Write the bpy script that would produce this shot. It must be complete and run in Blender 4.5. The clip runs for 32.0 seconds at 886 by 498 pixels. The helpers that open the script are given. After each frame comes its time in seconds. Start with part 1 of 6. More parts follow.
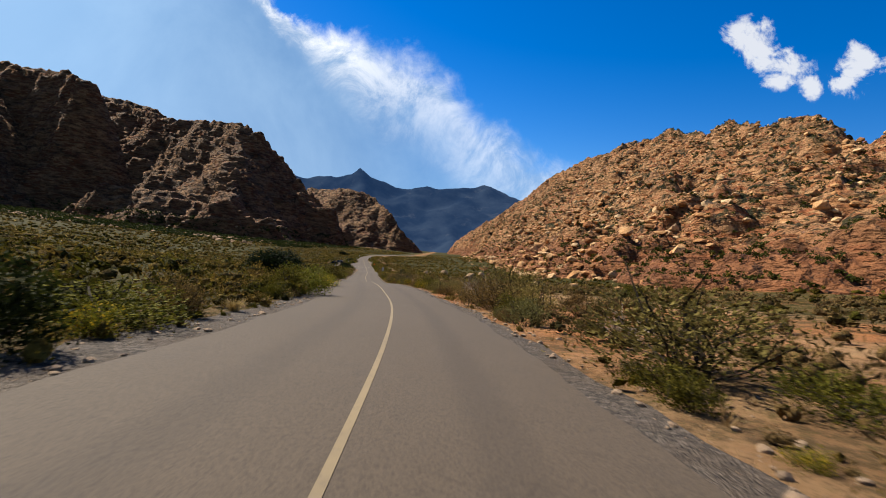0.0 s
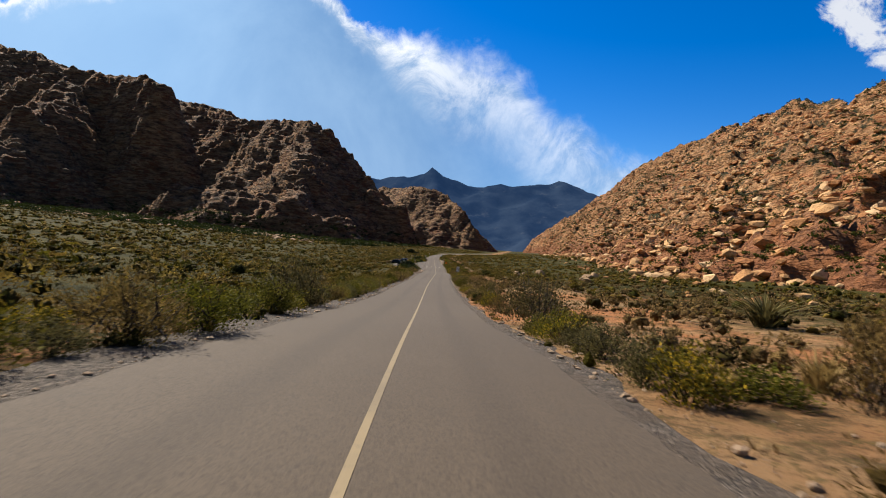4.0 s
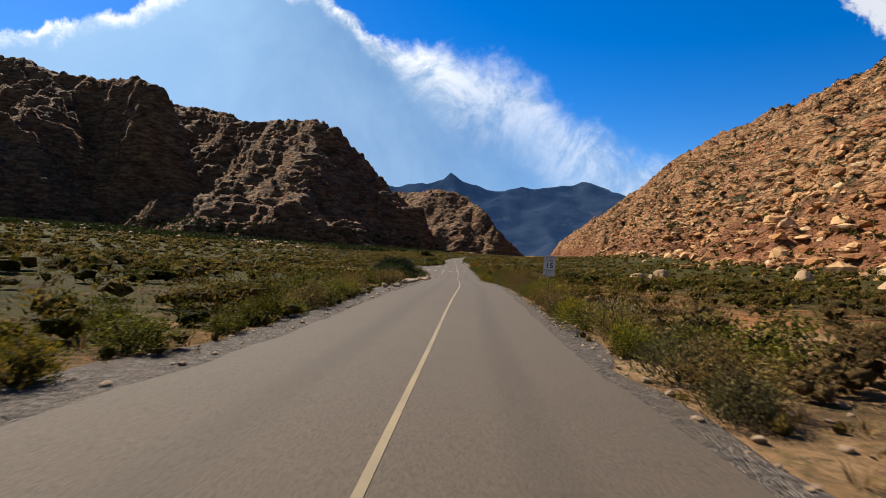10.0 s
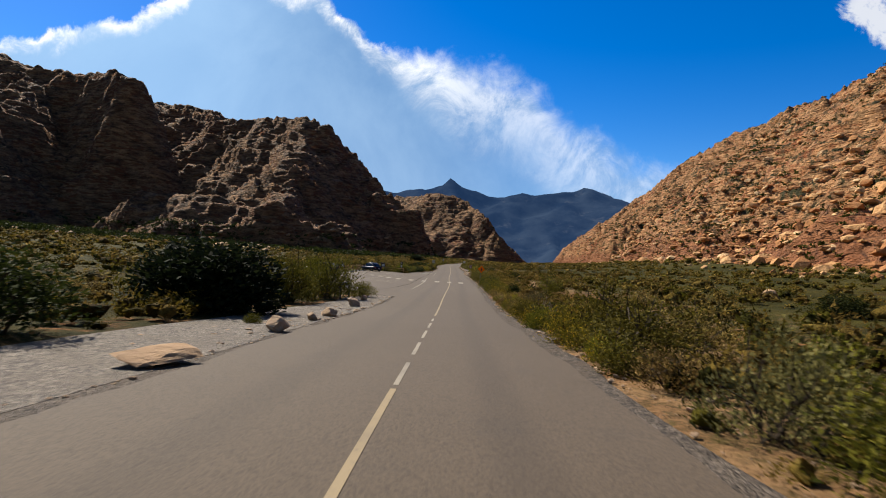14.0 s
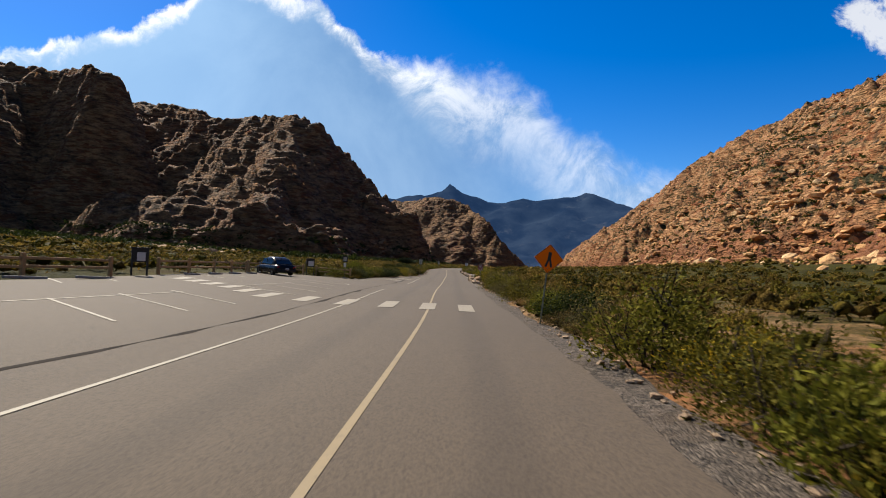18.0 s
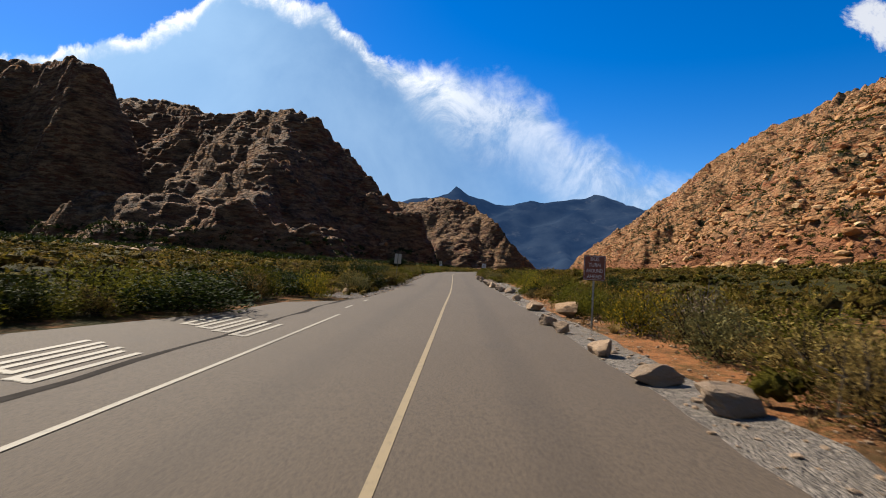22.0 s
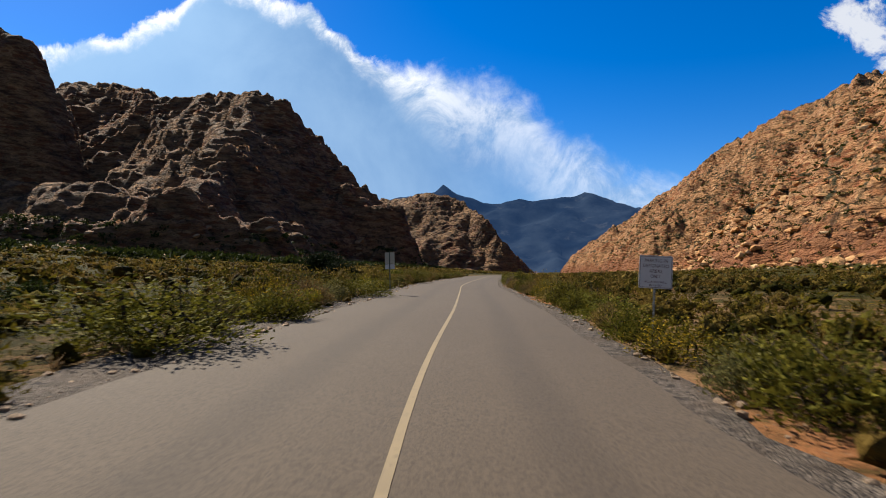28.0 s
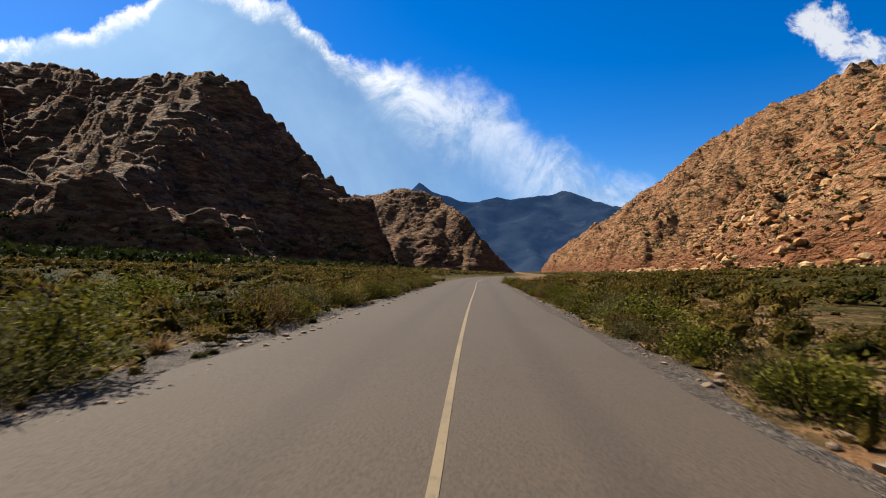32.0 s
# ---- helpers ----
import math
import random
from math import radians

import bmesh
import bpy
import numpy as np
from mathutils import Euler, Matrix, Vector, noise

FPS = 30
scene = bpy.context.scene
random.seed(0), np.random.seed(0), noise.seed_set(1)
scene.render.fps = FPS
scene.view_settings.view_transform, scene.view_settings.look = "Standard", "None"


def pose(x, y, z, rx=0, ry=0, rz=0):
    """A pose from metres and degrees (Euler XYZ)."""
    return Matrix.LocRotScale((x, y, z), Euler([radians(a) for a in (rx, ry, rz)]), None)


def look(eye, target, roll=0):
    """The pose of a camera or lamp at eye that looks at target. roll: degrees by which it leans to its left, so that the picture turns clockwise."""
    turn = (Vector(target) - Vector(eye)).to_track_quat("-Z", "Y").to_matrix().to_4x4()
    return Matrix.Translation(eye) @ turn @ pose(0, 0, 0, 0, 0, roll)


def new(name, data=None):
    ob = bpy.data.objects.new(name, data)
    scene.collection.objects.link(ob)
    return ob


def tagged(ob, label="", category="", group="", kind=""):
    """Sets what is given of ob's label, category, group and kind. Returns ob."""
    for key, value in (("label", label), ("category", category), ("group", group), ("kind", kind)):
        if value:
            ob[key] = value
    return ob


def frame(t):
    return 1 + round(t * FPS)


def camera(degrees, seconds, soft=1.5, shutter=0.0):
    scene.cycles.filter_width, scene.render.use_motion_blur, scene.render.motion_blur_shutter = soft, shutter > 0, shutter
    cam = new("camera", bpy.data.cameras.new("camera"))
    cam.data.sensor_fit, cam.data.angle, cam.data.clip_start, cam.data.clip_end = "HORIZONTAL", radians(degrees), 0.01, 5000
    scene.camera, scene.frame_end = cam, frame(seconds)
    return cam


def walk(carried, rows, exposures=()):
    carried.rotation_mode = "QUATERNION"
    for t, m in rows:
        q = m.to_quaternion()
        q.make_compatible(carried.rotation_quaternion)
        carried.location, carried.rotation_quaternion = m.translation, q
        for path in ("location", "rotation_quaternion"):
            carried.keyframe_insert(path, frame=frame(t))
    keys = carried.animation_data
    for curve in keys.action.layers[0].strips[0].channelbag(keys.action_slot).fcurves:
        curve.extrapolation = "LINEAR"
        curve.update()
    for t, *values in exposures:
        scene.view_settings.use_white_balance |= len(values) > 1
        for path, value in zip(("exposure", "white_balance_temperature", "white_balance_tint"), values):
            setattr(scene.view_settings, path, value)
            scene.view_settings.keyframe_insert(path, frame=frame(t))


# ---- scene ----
cam = camera(79.3, 32.0, soft=1.0, shutter=0.15)
# length of the drive, eye height, first tilt and lean
METRES, EYE, TILT, LEAN, TURN = 460.0, 1.72, 0.5, -5.0, 0.0
ROWS = [
    (0.0, 0.006539, 0.000031, 0.003526, 0.0, 0.0, -0.0),
    (0.5, 0.005763, 0.017631, 0.002548, 0.87, -0.07, 0.03),
    (1.0, 0.004575, 0.035631, 0.001976, 1.85, -0.11, 0.1),
    (1.5, 0.003082, 0.053331, 0.001207, 2.94, -0.11, 0.18),
    (2.0, 0.000891, 0.070432, 0.000636, 4.11, -0.08, 0.29),
    (2.5, -0.001590, 0.087732, -0.000039, 5.25, -0.01, 0.34),
    (3.0, -0.004553, 0.105732, -0.000623, 6.23, 0.04, 0.39),
    (3.5, -0.007482, 0.123432, -0.001019, 7.07, 0.02, 0.47),
    (4.0, -0.010239, 0.141232, -0.001731, 7.81, 0.03, 0.66),
    (4.5, -0.013651, 0.158332, -0.002453, 8.36, 0.05, 0.87),
    (6.5, -0.023916, 0.229130, -0.007126, 9.4, 0.28, 1.79),
    (7.0, -0.026898, 0.246530, -0.007502, 9.56, 0.35, 1.92),
    (7.5, -0.029398, 0.263329, -0.007894, 9.68, 0.44, 2.0),
    (8.0, -0.031801, 0.280128, -0.008407, 9.79, 0.52, 2.09),
    (8.5, -0.034041, 0.295227, -0.009047, 9.89, 0.62, 2.17),
    (9.0, -0.036486, 0.310925, -0.009416, 9.98, 0.72, 2.3),
    (9.5, -0.038748, 0.326324, -0.009906, 10.05, 0.83, 2.41),
    (10.0, -0.040778, 0.341322, -0.010210, 10.11, 0.94, 2.5),
    (10.5, -0.043028, 0.356520, -0.010819, 10.14, 1.07, 2.51),
    (11.0, -0.045029, 0.371618, -0.011226, 10.17, 1.18, 2.49),
    (11.5, -0.046913, 0.386616, -0.011223, 10.17, 1.27, 2.42),
    (12.0, -0.048552, 0.401915, -0.011503, 10.17, 1.36, 2.36),
    (12.5, -0.050454, 0.417513, -0.011568, 10.16, 1.45, 2.32),
    (13.0, -0.052550, 0.433312, -0.012025, 10.13, 1.54, 2.29),
    (13.5, -0.054710, 0.448811, -0.012278, 10.09, 1.62, 2.34),
    (14.0, -0.056781, 0.464609, -0.012625, 10.08, 1.72, 2.36),
    (14.5, -0.058782, 0.480108, -0.013170, 10.09, 1.83, 2.39),
    (16.5, -0.068204, 0.536603, -0.014952, 10.11, 2.23, 2.44),
    (17.0, -0.069936, 0.551402, -0.014820, 10.09, 2.31, 2.45),
    (17.5, -0.071777, 0.566000, -0.014793, 10.09, 2.41, 2.55),
    (18.0, -0.073969, 0.580199, -0.014961, 10.1, 2.49, 2.69),
    (18.5, -0.076272, 0.594797, -0.015115, 10.14, 2.57, 2.78),
    (19.0, -0.078388, 0.608896, -0.014746, 10.22, 2.65, 2.77),
    (19.5, -0.081167, 0.622995, -0.014744, 10.35, 2.7, 2.81),
    (20.0, -0.083531, 0.637695, -0.014400, 10.46, 2.75, 2.83),
    (20.5, -0.086069, 0.652195, -0.014311, 10.55, 2.8, 2.84),
    (21.0, -0.088173, 0.666495, -0.014184, 10.66, 2.84, 2.8),
    (21.5, -0.090543, 0.680895, -0.014426, 10.76, 2.88, 2.78),
    (22.0, -0.093309, 0.694996, -0.014143, 10.8, 2.92, 2.84),
    (22.5, -0.095522, 0.709297, -0.013944, 10.81, 2.95, 2.91),
    (23.0, -0.098411, 0.723498, -0.013433, 10.74, 2.98, 2.93),
    (23.5, -0.100807, 0.737499, -0.013219, 10.65, 3.01, 3.01),
    (24.0, -0.102711, 0.751900, -0.013208, 10.54, 3.06, 3.06),
    (24.5, -0.105317, 0.765901, -0.012888, 10.38, 3.08, 3.1),
    (25.0, -0.107431, 0.780402, -0.012748, 10.25, 3.1, 3.18),
    (25.5, -0.109663, 0.795104, -0.012596, 10.15, 3.09, 3.26),
    (27.5, -0.119647, 0.853709, -0.010593, 9.71, 2.88, 3.42),
    (28.0, -0.122303, 0.869510, -0.010476, 9.47, 2.88, 3.38),
    (28.5, -0.123538, 0.884911, -0.009881, 9.22, 2.85, 3.37),
    (29.0, -0.125851, 0.900311, -0.009801, 8.89, 2.84, 3.42),
    (29.5, -0.127925, 0.915612, -0.009633, 8.55, 2.81, 3.49),
    (30.0, -0.129840, 0.930812, -0.009574, 8.21, 2.8, 3.54),
    (30.5, -0.131479, 0.946313, -0.009418, 7.9, 2.77, 3.55),
    (31.0, -0.133224, 0.961413, -0.008965, 7.59, 2.73, 3.57),
    (31.5, -0.135157, 0.976714, -0.009008, 7.28, 2.7, 3.59),
    (32.0, -0.136760, 0.992114, -0.008946, 7.0, 2.68, 3.63),
]
EXPOSURE = 1.0
walk(cam, [(t, pose(0, 0, EYE, TILT, LEAN, TURN) @ pose(METRES * x, METRES * y, METRES * z, 90 + pitch, roll, yaw)) for t, x, y, z, yaw, pitch, roll in ROWS], exposures=[(0.0, EXPOSURE), (32.0, EXPOSURE)])

# ---- world: blue sky, a tall bank of cloud with a bright rim, small clouds ----
SUN_AZ, SUN_EL = radians(51), radians(43)      # azimuth to the left of +y
SUN_DIR = Vector((-math.sin(SUN_AZ) * math.cos(SUN_EL), math.cos(SUN_AZ) * math.cos(SUN_EL), math.sin(SUN_EL)))


def nd(tree, kind, operation="", **inputs):
    """A node; its inputs by index (i0=...)."""
    n = tree.nodes.new(kind)
    if operation:
        n.operation = operation
    for key, value in inputs.items():
        sock = n.inputs[int(key[1:])]
        if isinstance(value, bpy.types.NodeSocket):
            tree.links.new(value, sock)
        else:
            sock.default_value = value if not isinstance(value, tuple) or len(value) != 3 else (*value, 1)
    return n


def mth(tree, op, a, b=0.0, c=0.0):
    return nd(tree, "ShaderNodeMath", operation=op, i0=a, i1=b, i2=c).outputs[0]


def rng(tree, v, a, b, c=0.0, d=1.0, smooth=True):
    n = nd(tree, "ShaderNodeMapRange", i0=v, i1=a, i2=b, i3=c, i4=d)
    n.interpolation_type = "SMOOTHSTEP" if smooth else "LINEAR"
    return n.outputs[0]


def mixc(tree, f, a, b, mode="MIX"):
    n = tree.nodes.new("ShaderNodeMix")
    n.data_type, n.blend_type = "RGBA", mode
    for sock, value in ((n.inputs[0], f), (n.inputs[6], a), (n.inputs[7], b)):
        if isinstance(value, bpy.types.NodeSocket):
            tree.links.new(value, sock)
        else:
            sock.default_value = value if not isinstance(value, tuple) or len(value) != 3 else (*value, 1)
    return n.outputs[2]


def fbm(tree, vec, scale, detail=6.0, rough=0.55, dist=0.0):
    n = nd(tree, "ShaderNodeTexNoise")
    tree.links.new(vec, n.inputs["Vector"])
    n.inputs["Scale"].default_value, n.inputs["Detail"].default_value = scale, detail
    n.inputs["Roughness"].default_value, n.inputs["Distortion"].default_value = rough, dist
    return n.outputs["Fac"]


world = bpy.data.worlds.new("sky")
scene.world = world
world.use_nodes = True
wt = world.node_tree
wt.nodes.clear()
sky = wt.nodes.new("ShaderNodeTexSky")
sky.sky_type, sky.sun_disc = "NISHITA", False
sky.sun_elevation, sky.sun_rotation = SUN_EL, -SUN_AZ
sky.altitude, sky.air_density, sky.dust_density, sky.ozone_density = 1200, 1.0, 0.3, 3.0
SKY_STRENGTH = 0.05
deep = nd(wt, "ShaderNodeHueSaturation", i0=0.511, i1=1.46, i2=1.4, i3=1.0, i4=sky.outputs[0]).outputs[0]
way = nd(wt, "ShaderNodeTexCoord").outputs["Generated"]
sep = nd(wt, "ShaderNodeSeparateXYZ", i0=way)
deep = mixc(wt, rng(wt, sep.outputs[1], -0.5, 0.45), sky.outputs[0], deep)     # a paler sky away from the sun side
ahead = mth(wt, "MAXIMUM", sep.outputs[1], 0.02)
su, sv = mth(wt, "DIVIDE", sep.outputs[0], ahead), mth(wt, "DIVIDE", sep.outputs[2], ahead)
flat = nd(wt, "ShaderNodeCombineXYZ", i0=su, i1=sv, i2=0.0).outputs[0]
# the rim of the cloud bank: height of its upper edge along the bearing
edge = wt.nodes.new("ShaderNodeFloatCurve")
curve = edge.mapping.curves[0]
RIM = [(-1.4, .455), (-1.24, .462), (-1.09, .466), (-.94, .485), (-.84, .51), (-.75, .55), (-.68, .60), (-.61, .585), (-.52, .548), (-.47, .535), (-.42, .498), (-.36, .448), (-.33, .43), (-.26, .41), (-.18, .39), (-.04, .35), (.02, .29), (.09, .245), (.14, .21), (.23, .178), (.33, .15), (.6, .0)]
rim_pts = [((u + 1.4) / 2.0, v) for u, v in RIM]
curve.points[0].location, curve.points[1].location = rim_pts[0], rim_pts[-1]
for p in rim_pts[1:-1]:
    curve.points.new(*p)
edge.mapping.update()
uu = mth(wt, "MULTIPLY", mth(wt, "ADD", su, 1.4), 0.5)
wt.links.new(uu, edge.inputs["Value"])
n_big = fbm(wt, flat, 3.2, 8, 0.6, 0.4)
n_fine = fbm(wt, flat, 14.0, 8, 0.65, 0.3)
crisp = rng(wt, su, -0.4, 0.0, 0.09, 0.13)
wob = mth(wt, "ADD", mth(wt, "MULTIPLY", mth(wt, "SUBTRACT", n_big, 0.5), 0.06), mth(wt, "MULTIPLY", mth(wt, "SUBTRACT", n_fine, 0.5), crisp))
depth = mth(wt, "ADD", mth(wt, "SUBTRACT", edge.outputs[0], sv), wob)      # how far below the rim
soft_r = rng(wt, su, -0.38, -0.1, 0.016, 0.06)                              # the rim is sharp at its top and soft towards its end
cover = mth(wt, "MULTIPLY", rng(wt, mth(wt, "DIVIDE", depth, soft_r), -0.4, 1.0), mth(wt, "MULTIPLY", rng(wt, su, 0.42, 0.22), rng(wt, su, -0.25, 0.1, 1.0, 0.74)))
bright = mth(wt, "MULTIPLY", rng(wt, mth(wt, "DIVIDE", depth, soft_r), 3.4, 0.6), rng(wt, fbm(wt, flat, 8.0, 8, 0.7, 0.6), 0.36, 0.60, 0.12, 1.0))
inner = mixc(wt, rng(wt, n_big, 0.3, 0.75), (0.14, 0.285, 0.53), (0.26, 0.42, 0.65))
inner = mixc(wt, rng(wt, su, -0.30, -0.85, 0.0, 0.7), inner, (0.33, 0.54, 0.82))
fade = rng(wt, su, -0.36, -0.1, 1.0, 0.62)
cloud = mixc(wt, mth(wt, "MULTIPLY", bright, fade), inner, (1.0, 1.0, 1.0))
# small clouds
small = mth(wt, "ADD", 0.0, 0.0)
for cu, cv, rr in ((0.56, 0.44, 0.07), (0.60, 0.415, 0.06), (0.60, 0.38, 0.035), (0.655, 0.37, 0.03), (0.75, 0.42, 0.06), (0.73, 0.38, 0.035)):
    du, dv = mth(wt, "SUBTRACT", su, cu), mth(wt, "MULTIPLY", mth(wt, "SUBTRACT", sv, cv), 1.25)
    dist2 = mth(wt, "SQRT", mth(wt, "ADD", mth(wt, "MULTIPLY", du, du), mth(wt, "MULTIPLY", dv, dv)))
    puff = rng(wt, mth(wt, "ADD", mth(wt, "SUBTRACT", 1.0, mth(wt, "DIVIDE", dist2, rr)), mth(wt, "MULTIPLY", mth(wt, "SUBTRACT", n_fine, 0.5), 4.2)), 0.1, 0.75)
    small = mth(wt, "MAXIMUM", small, mth(wt, "MULTIPLY", puff, rng(wt, dist2, rr * 1.7, rr * 0.8)))
front = rng(wt, sep.outputs[1], 0.05, 0.3)
bank = mixc(wt, mth(wt, "MULTIPLY", cover, front), deep, mixc(wt, 1.0, cloud, (12.5, 12.5, 12.5), "MULTIPLY"))
bank = mixc(wt, mth(wt, "MULTIPLY", mth(wt, "MULTIPLY", small, front), 0.85), bank, (9.0, 9.2, 9.5))
bg = nd(wt, "ShaderNodeBackground", i0=bank, i1=SKY_STRENGTH)
wt.links.new(bg.outputs[0], nd(wt, "ShaderNodeOutputWorld").inputs[0])

sun = new("sun", bpy.data.lights.new("sun", "SUN"))
sun.data.energy, sun.data.angle, sun.data.color = 5.0, radians(0.55), (1.0, 0.92, 0.78)
sun.matrix_world = look(SUN_DIR * 500, (0, 0, 0))

# ---- materials ----
MATS = {}


def material(name, rough=0.85, spec=0.25):
    """An empty material with a principled shader; returns (tree, shader, object position)."""
    m = bpy.data.materials.new(name)
    m.use_nodes = True
    t = m.node_tree
    b = t.nodes["Principled BSDF"]
    b.inputs["Roughness"].default_value = rough
    b.inputs["Specular IOR Level"].default_value = spec
    MATS[name] = m
    return t, b, nd(t, "ShaderNodeTexCoord").outputs["Object"]


def bump(t, b, height, strength=0.5, distance=0.1):
    n = nd(t, "ShaderNodeBump")
    n.inputs["Strength"].default_value, n.inputs["Distance"].default_value = strength, distance
    t.links.new(height, n.inputs["Height"])
    t.links.new(n.outputs[0], b.inputs["Normal"])


def ramp(t, v, *stops):
    n = t.nodes.new("ShaderNodeValToRGB")
    e = n.color_ramp.elements
    while len(e) < len(stops):
        e.new(0.5)
    for el, (p, c) in zip(e, stops):
        el.position, el.color = p, (*c, 1)
    t.links.new(v, n.inputs[0])
    return n.outputs[0]


def plain(name, colour, rough=0.6, metal=0.0, spec=0.4, vary=0.12, scale=6.0):
    t, b, pos = material(name, rough, spec)
    n = fbm(t, pos, scale, 5)
    c = tuple(colour)
    lo = tuple(x * (1 - vary) for x in c)
    hi = tuple(min(1, x * (1 + vary)) for x in c)
    t.links.new(mixc(t, n, lo, hi), b.inputs["Base Color"])
    b.inputs["Metallic"].default_value = metal
    return MATS[name]


def rock_material(name, light, mid, dark, red, green, scale=1.0, shrub=0.5, blocks=((0.12, 2.6), (0.30, 1.2), (0.8, 0.45)), talus=None, bed=2.2, stain=1.0):
    """Bedded sandstone: blocks of differing tint, strata, dark varnish, scrub on ledges."""
    t, b, pos = material(name, 0.92, 0.15)
    mp = nd(t, "ShaderNodeMapping", i0=pos)
    mp.inputs["Scale"].default_value = (1, 1, bed)
    stretched = mp.outputs[0]
    big = fbm(t, pos, 0.012 * scale, 5, 0.6)
    midn = fbm(t, stretched, 0.09 * scale, 7, 0.65)
    fine = fbm(t, stretched, 0.55 * scale, 6, 0.7)
    vor = nd(t, "ShaderNodeTexVoronoi")
    t.links.new(stretched, vor.inputs["Vector"])
    vor.inputs["Scale"].default_value = 0.16 * scale
    tint = nd(t, "ShaderNodeSeparateColor", i0=vor.outputs["Color"]).outputs[0]
    c = mixc(t, rng(t, midn, 0.32, 0.62), mid, light)
    c = mixc(t, rng(t, mth(t, "ADD", mth(t, "MULTIPLY", tint, 0.5), mth(t, "MULTIPLY", big, 0.8)), 0.62, 0.95), c, red)
    c = mixc(t, mth(t, "MULTIPLY", rng(t, fine, 0.52, 0.34), 0.75 * stain), c, dark)
    c = mixc(t, mth(t, "MULTIPLY", rng(t, fbm(t, stretched, 0.03 * scale, 6, 0.7), 0.52, 0.66), 0.55 * stain), c, dark)
    nz = nd(t, "ShaderNodeSeparateXYZ", i0=nd(t, "ShaderNodeNewGeometry").outputs["Normal"]).outputs[2]
    veg = mth(t, "MULTIPLY", rng(t, fbm(t, pos, 0.11 * scale, 7, 0.7), 0.56 - 0.06 * shrub, 0.60 - 0.03 * shrub), rng(t, nz, 0.35, 0.75))
    c = mixc(t, mth(t, "MULTIPLY", veg, shrub), c, green)
    if talus:
        # red earth and rubble on the lowest slopes
        up = nd(t, "ShaderNodeSeparateXYZ", i0=pos).outputs[2]
        low = rng(t, mth(t, "ADD", up, mth(t, "MULTIPLY", midn, -34.0)), 14.0, -8.0)
        c = mixc(t, mth(t, "MULTIPLY", low, 0.8), c, talus)
    # rounded blocks with creases between them, in three sizes
    warp = nd(t, "ShaderNodeTexNoise", i0=stretched)
    warp.inputs["Scale"].default_value, warp.inputs["Detail"].default_value = 0.16 * scale, 4
    shift = nd(t, "ShaderNodeVectorMath", operation="MULTIPLY_ADD", i0=warp.outputs["Color"], i2=stretched)
    shift.inputs[1].default_value = (9.0 / scale, 9.0 / scale, 9.0 / scale)
    height = mth(t, "ADD", mth(t, "MULTIPLY", fine, 1.1 / scale), mth(t, "MULTIPLY", midn, 1.6 / scale))
    for size, tall in blocks:
        v = nd(t, "ShaderNodeTexVoronoi", i0=shift.outputs[0])
        v.inputs["Scale"].default_value = size
        v.inputs["Randomness"].default_value = 0.95
        height = mth(t, "SUBTRACT", height, mth(t, "MULTIPLY", v.outputs["Distance"], tall))
        own = nd(t, "ShaderNodeSeparateColor", i0=v.outputs["Color"])
        height = mth(t, "ADD", height, mth(t, "MULTIPLY", own.outputs[1], tall * 0.35))
        c = mixc(t, rng(t, own.outputs[0], 0, 1, 0.0, 0.22 * stain, False), c, dark)
    t.links.new(c, b.inputs["Base Color"])
    bump(t, b, height, 1.0, 1.0)
    return MATS[name]


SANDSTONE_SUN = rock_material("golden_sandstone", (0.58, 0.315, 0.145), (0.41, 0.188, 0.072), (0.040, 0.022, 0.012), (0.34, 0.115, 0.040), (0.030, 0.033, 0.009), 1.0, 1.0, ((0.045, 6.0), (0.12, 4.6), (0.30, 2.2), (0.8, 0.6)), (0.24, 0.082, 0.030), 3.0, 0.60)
# copy for the west mountain, its shade put into darker rock colours
SANDSTONE_SHADE = rock_material("shade_darkened_sandstone", (0.44, 0.245, 0.122), (0.105, 0.049, 0.024), (0.009, 0.006, 0.004), (0.21, 0.075, 0.030), (0.009, 0.012, 0.004), 0.8, 0.65, ((0.05, 6.0), (0.13, 3.6), (0.36, 1.6), (0.9, 0.6)), None, 3.4, 0.85)
SANDSTONE_KNOLL = rock_material("brown_sandstone", (0.32, 0.18, 0.085), (0.19, 0.095, 0.0425), (0.02, 0.013, 0.01), (0.14, 0.05, 0.0225), (0.02, 0.0225, 0.009), 0.8, 0.6, ((0.06, 6.0), (0.15, 3.0), (0.4, 1.0)))

t, b, pos = material("boulder_sandstone", 0.9, 0.2)
tone = nd(t, "ShaderNodeNewGeometry").outputs["Random Per Island"]
c = mixc(t, tone, (0.2, 0.1025, 0.0475), (0.32, 0.205, 0.1125))
c = mixc(t, mth(t, "MULTIPLY", rng(t, fbm(t, pos, 1.2, 6, 0.65), 0.5, 0.7), 0.5), c, (0.08, 0.05, 0.035))
t.links.new(c, b.inputs["Base Color"])
bump(t, b, fbm(t, pos, 2.5, 8, 0.65), 0.7, 0.25)

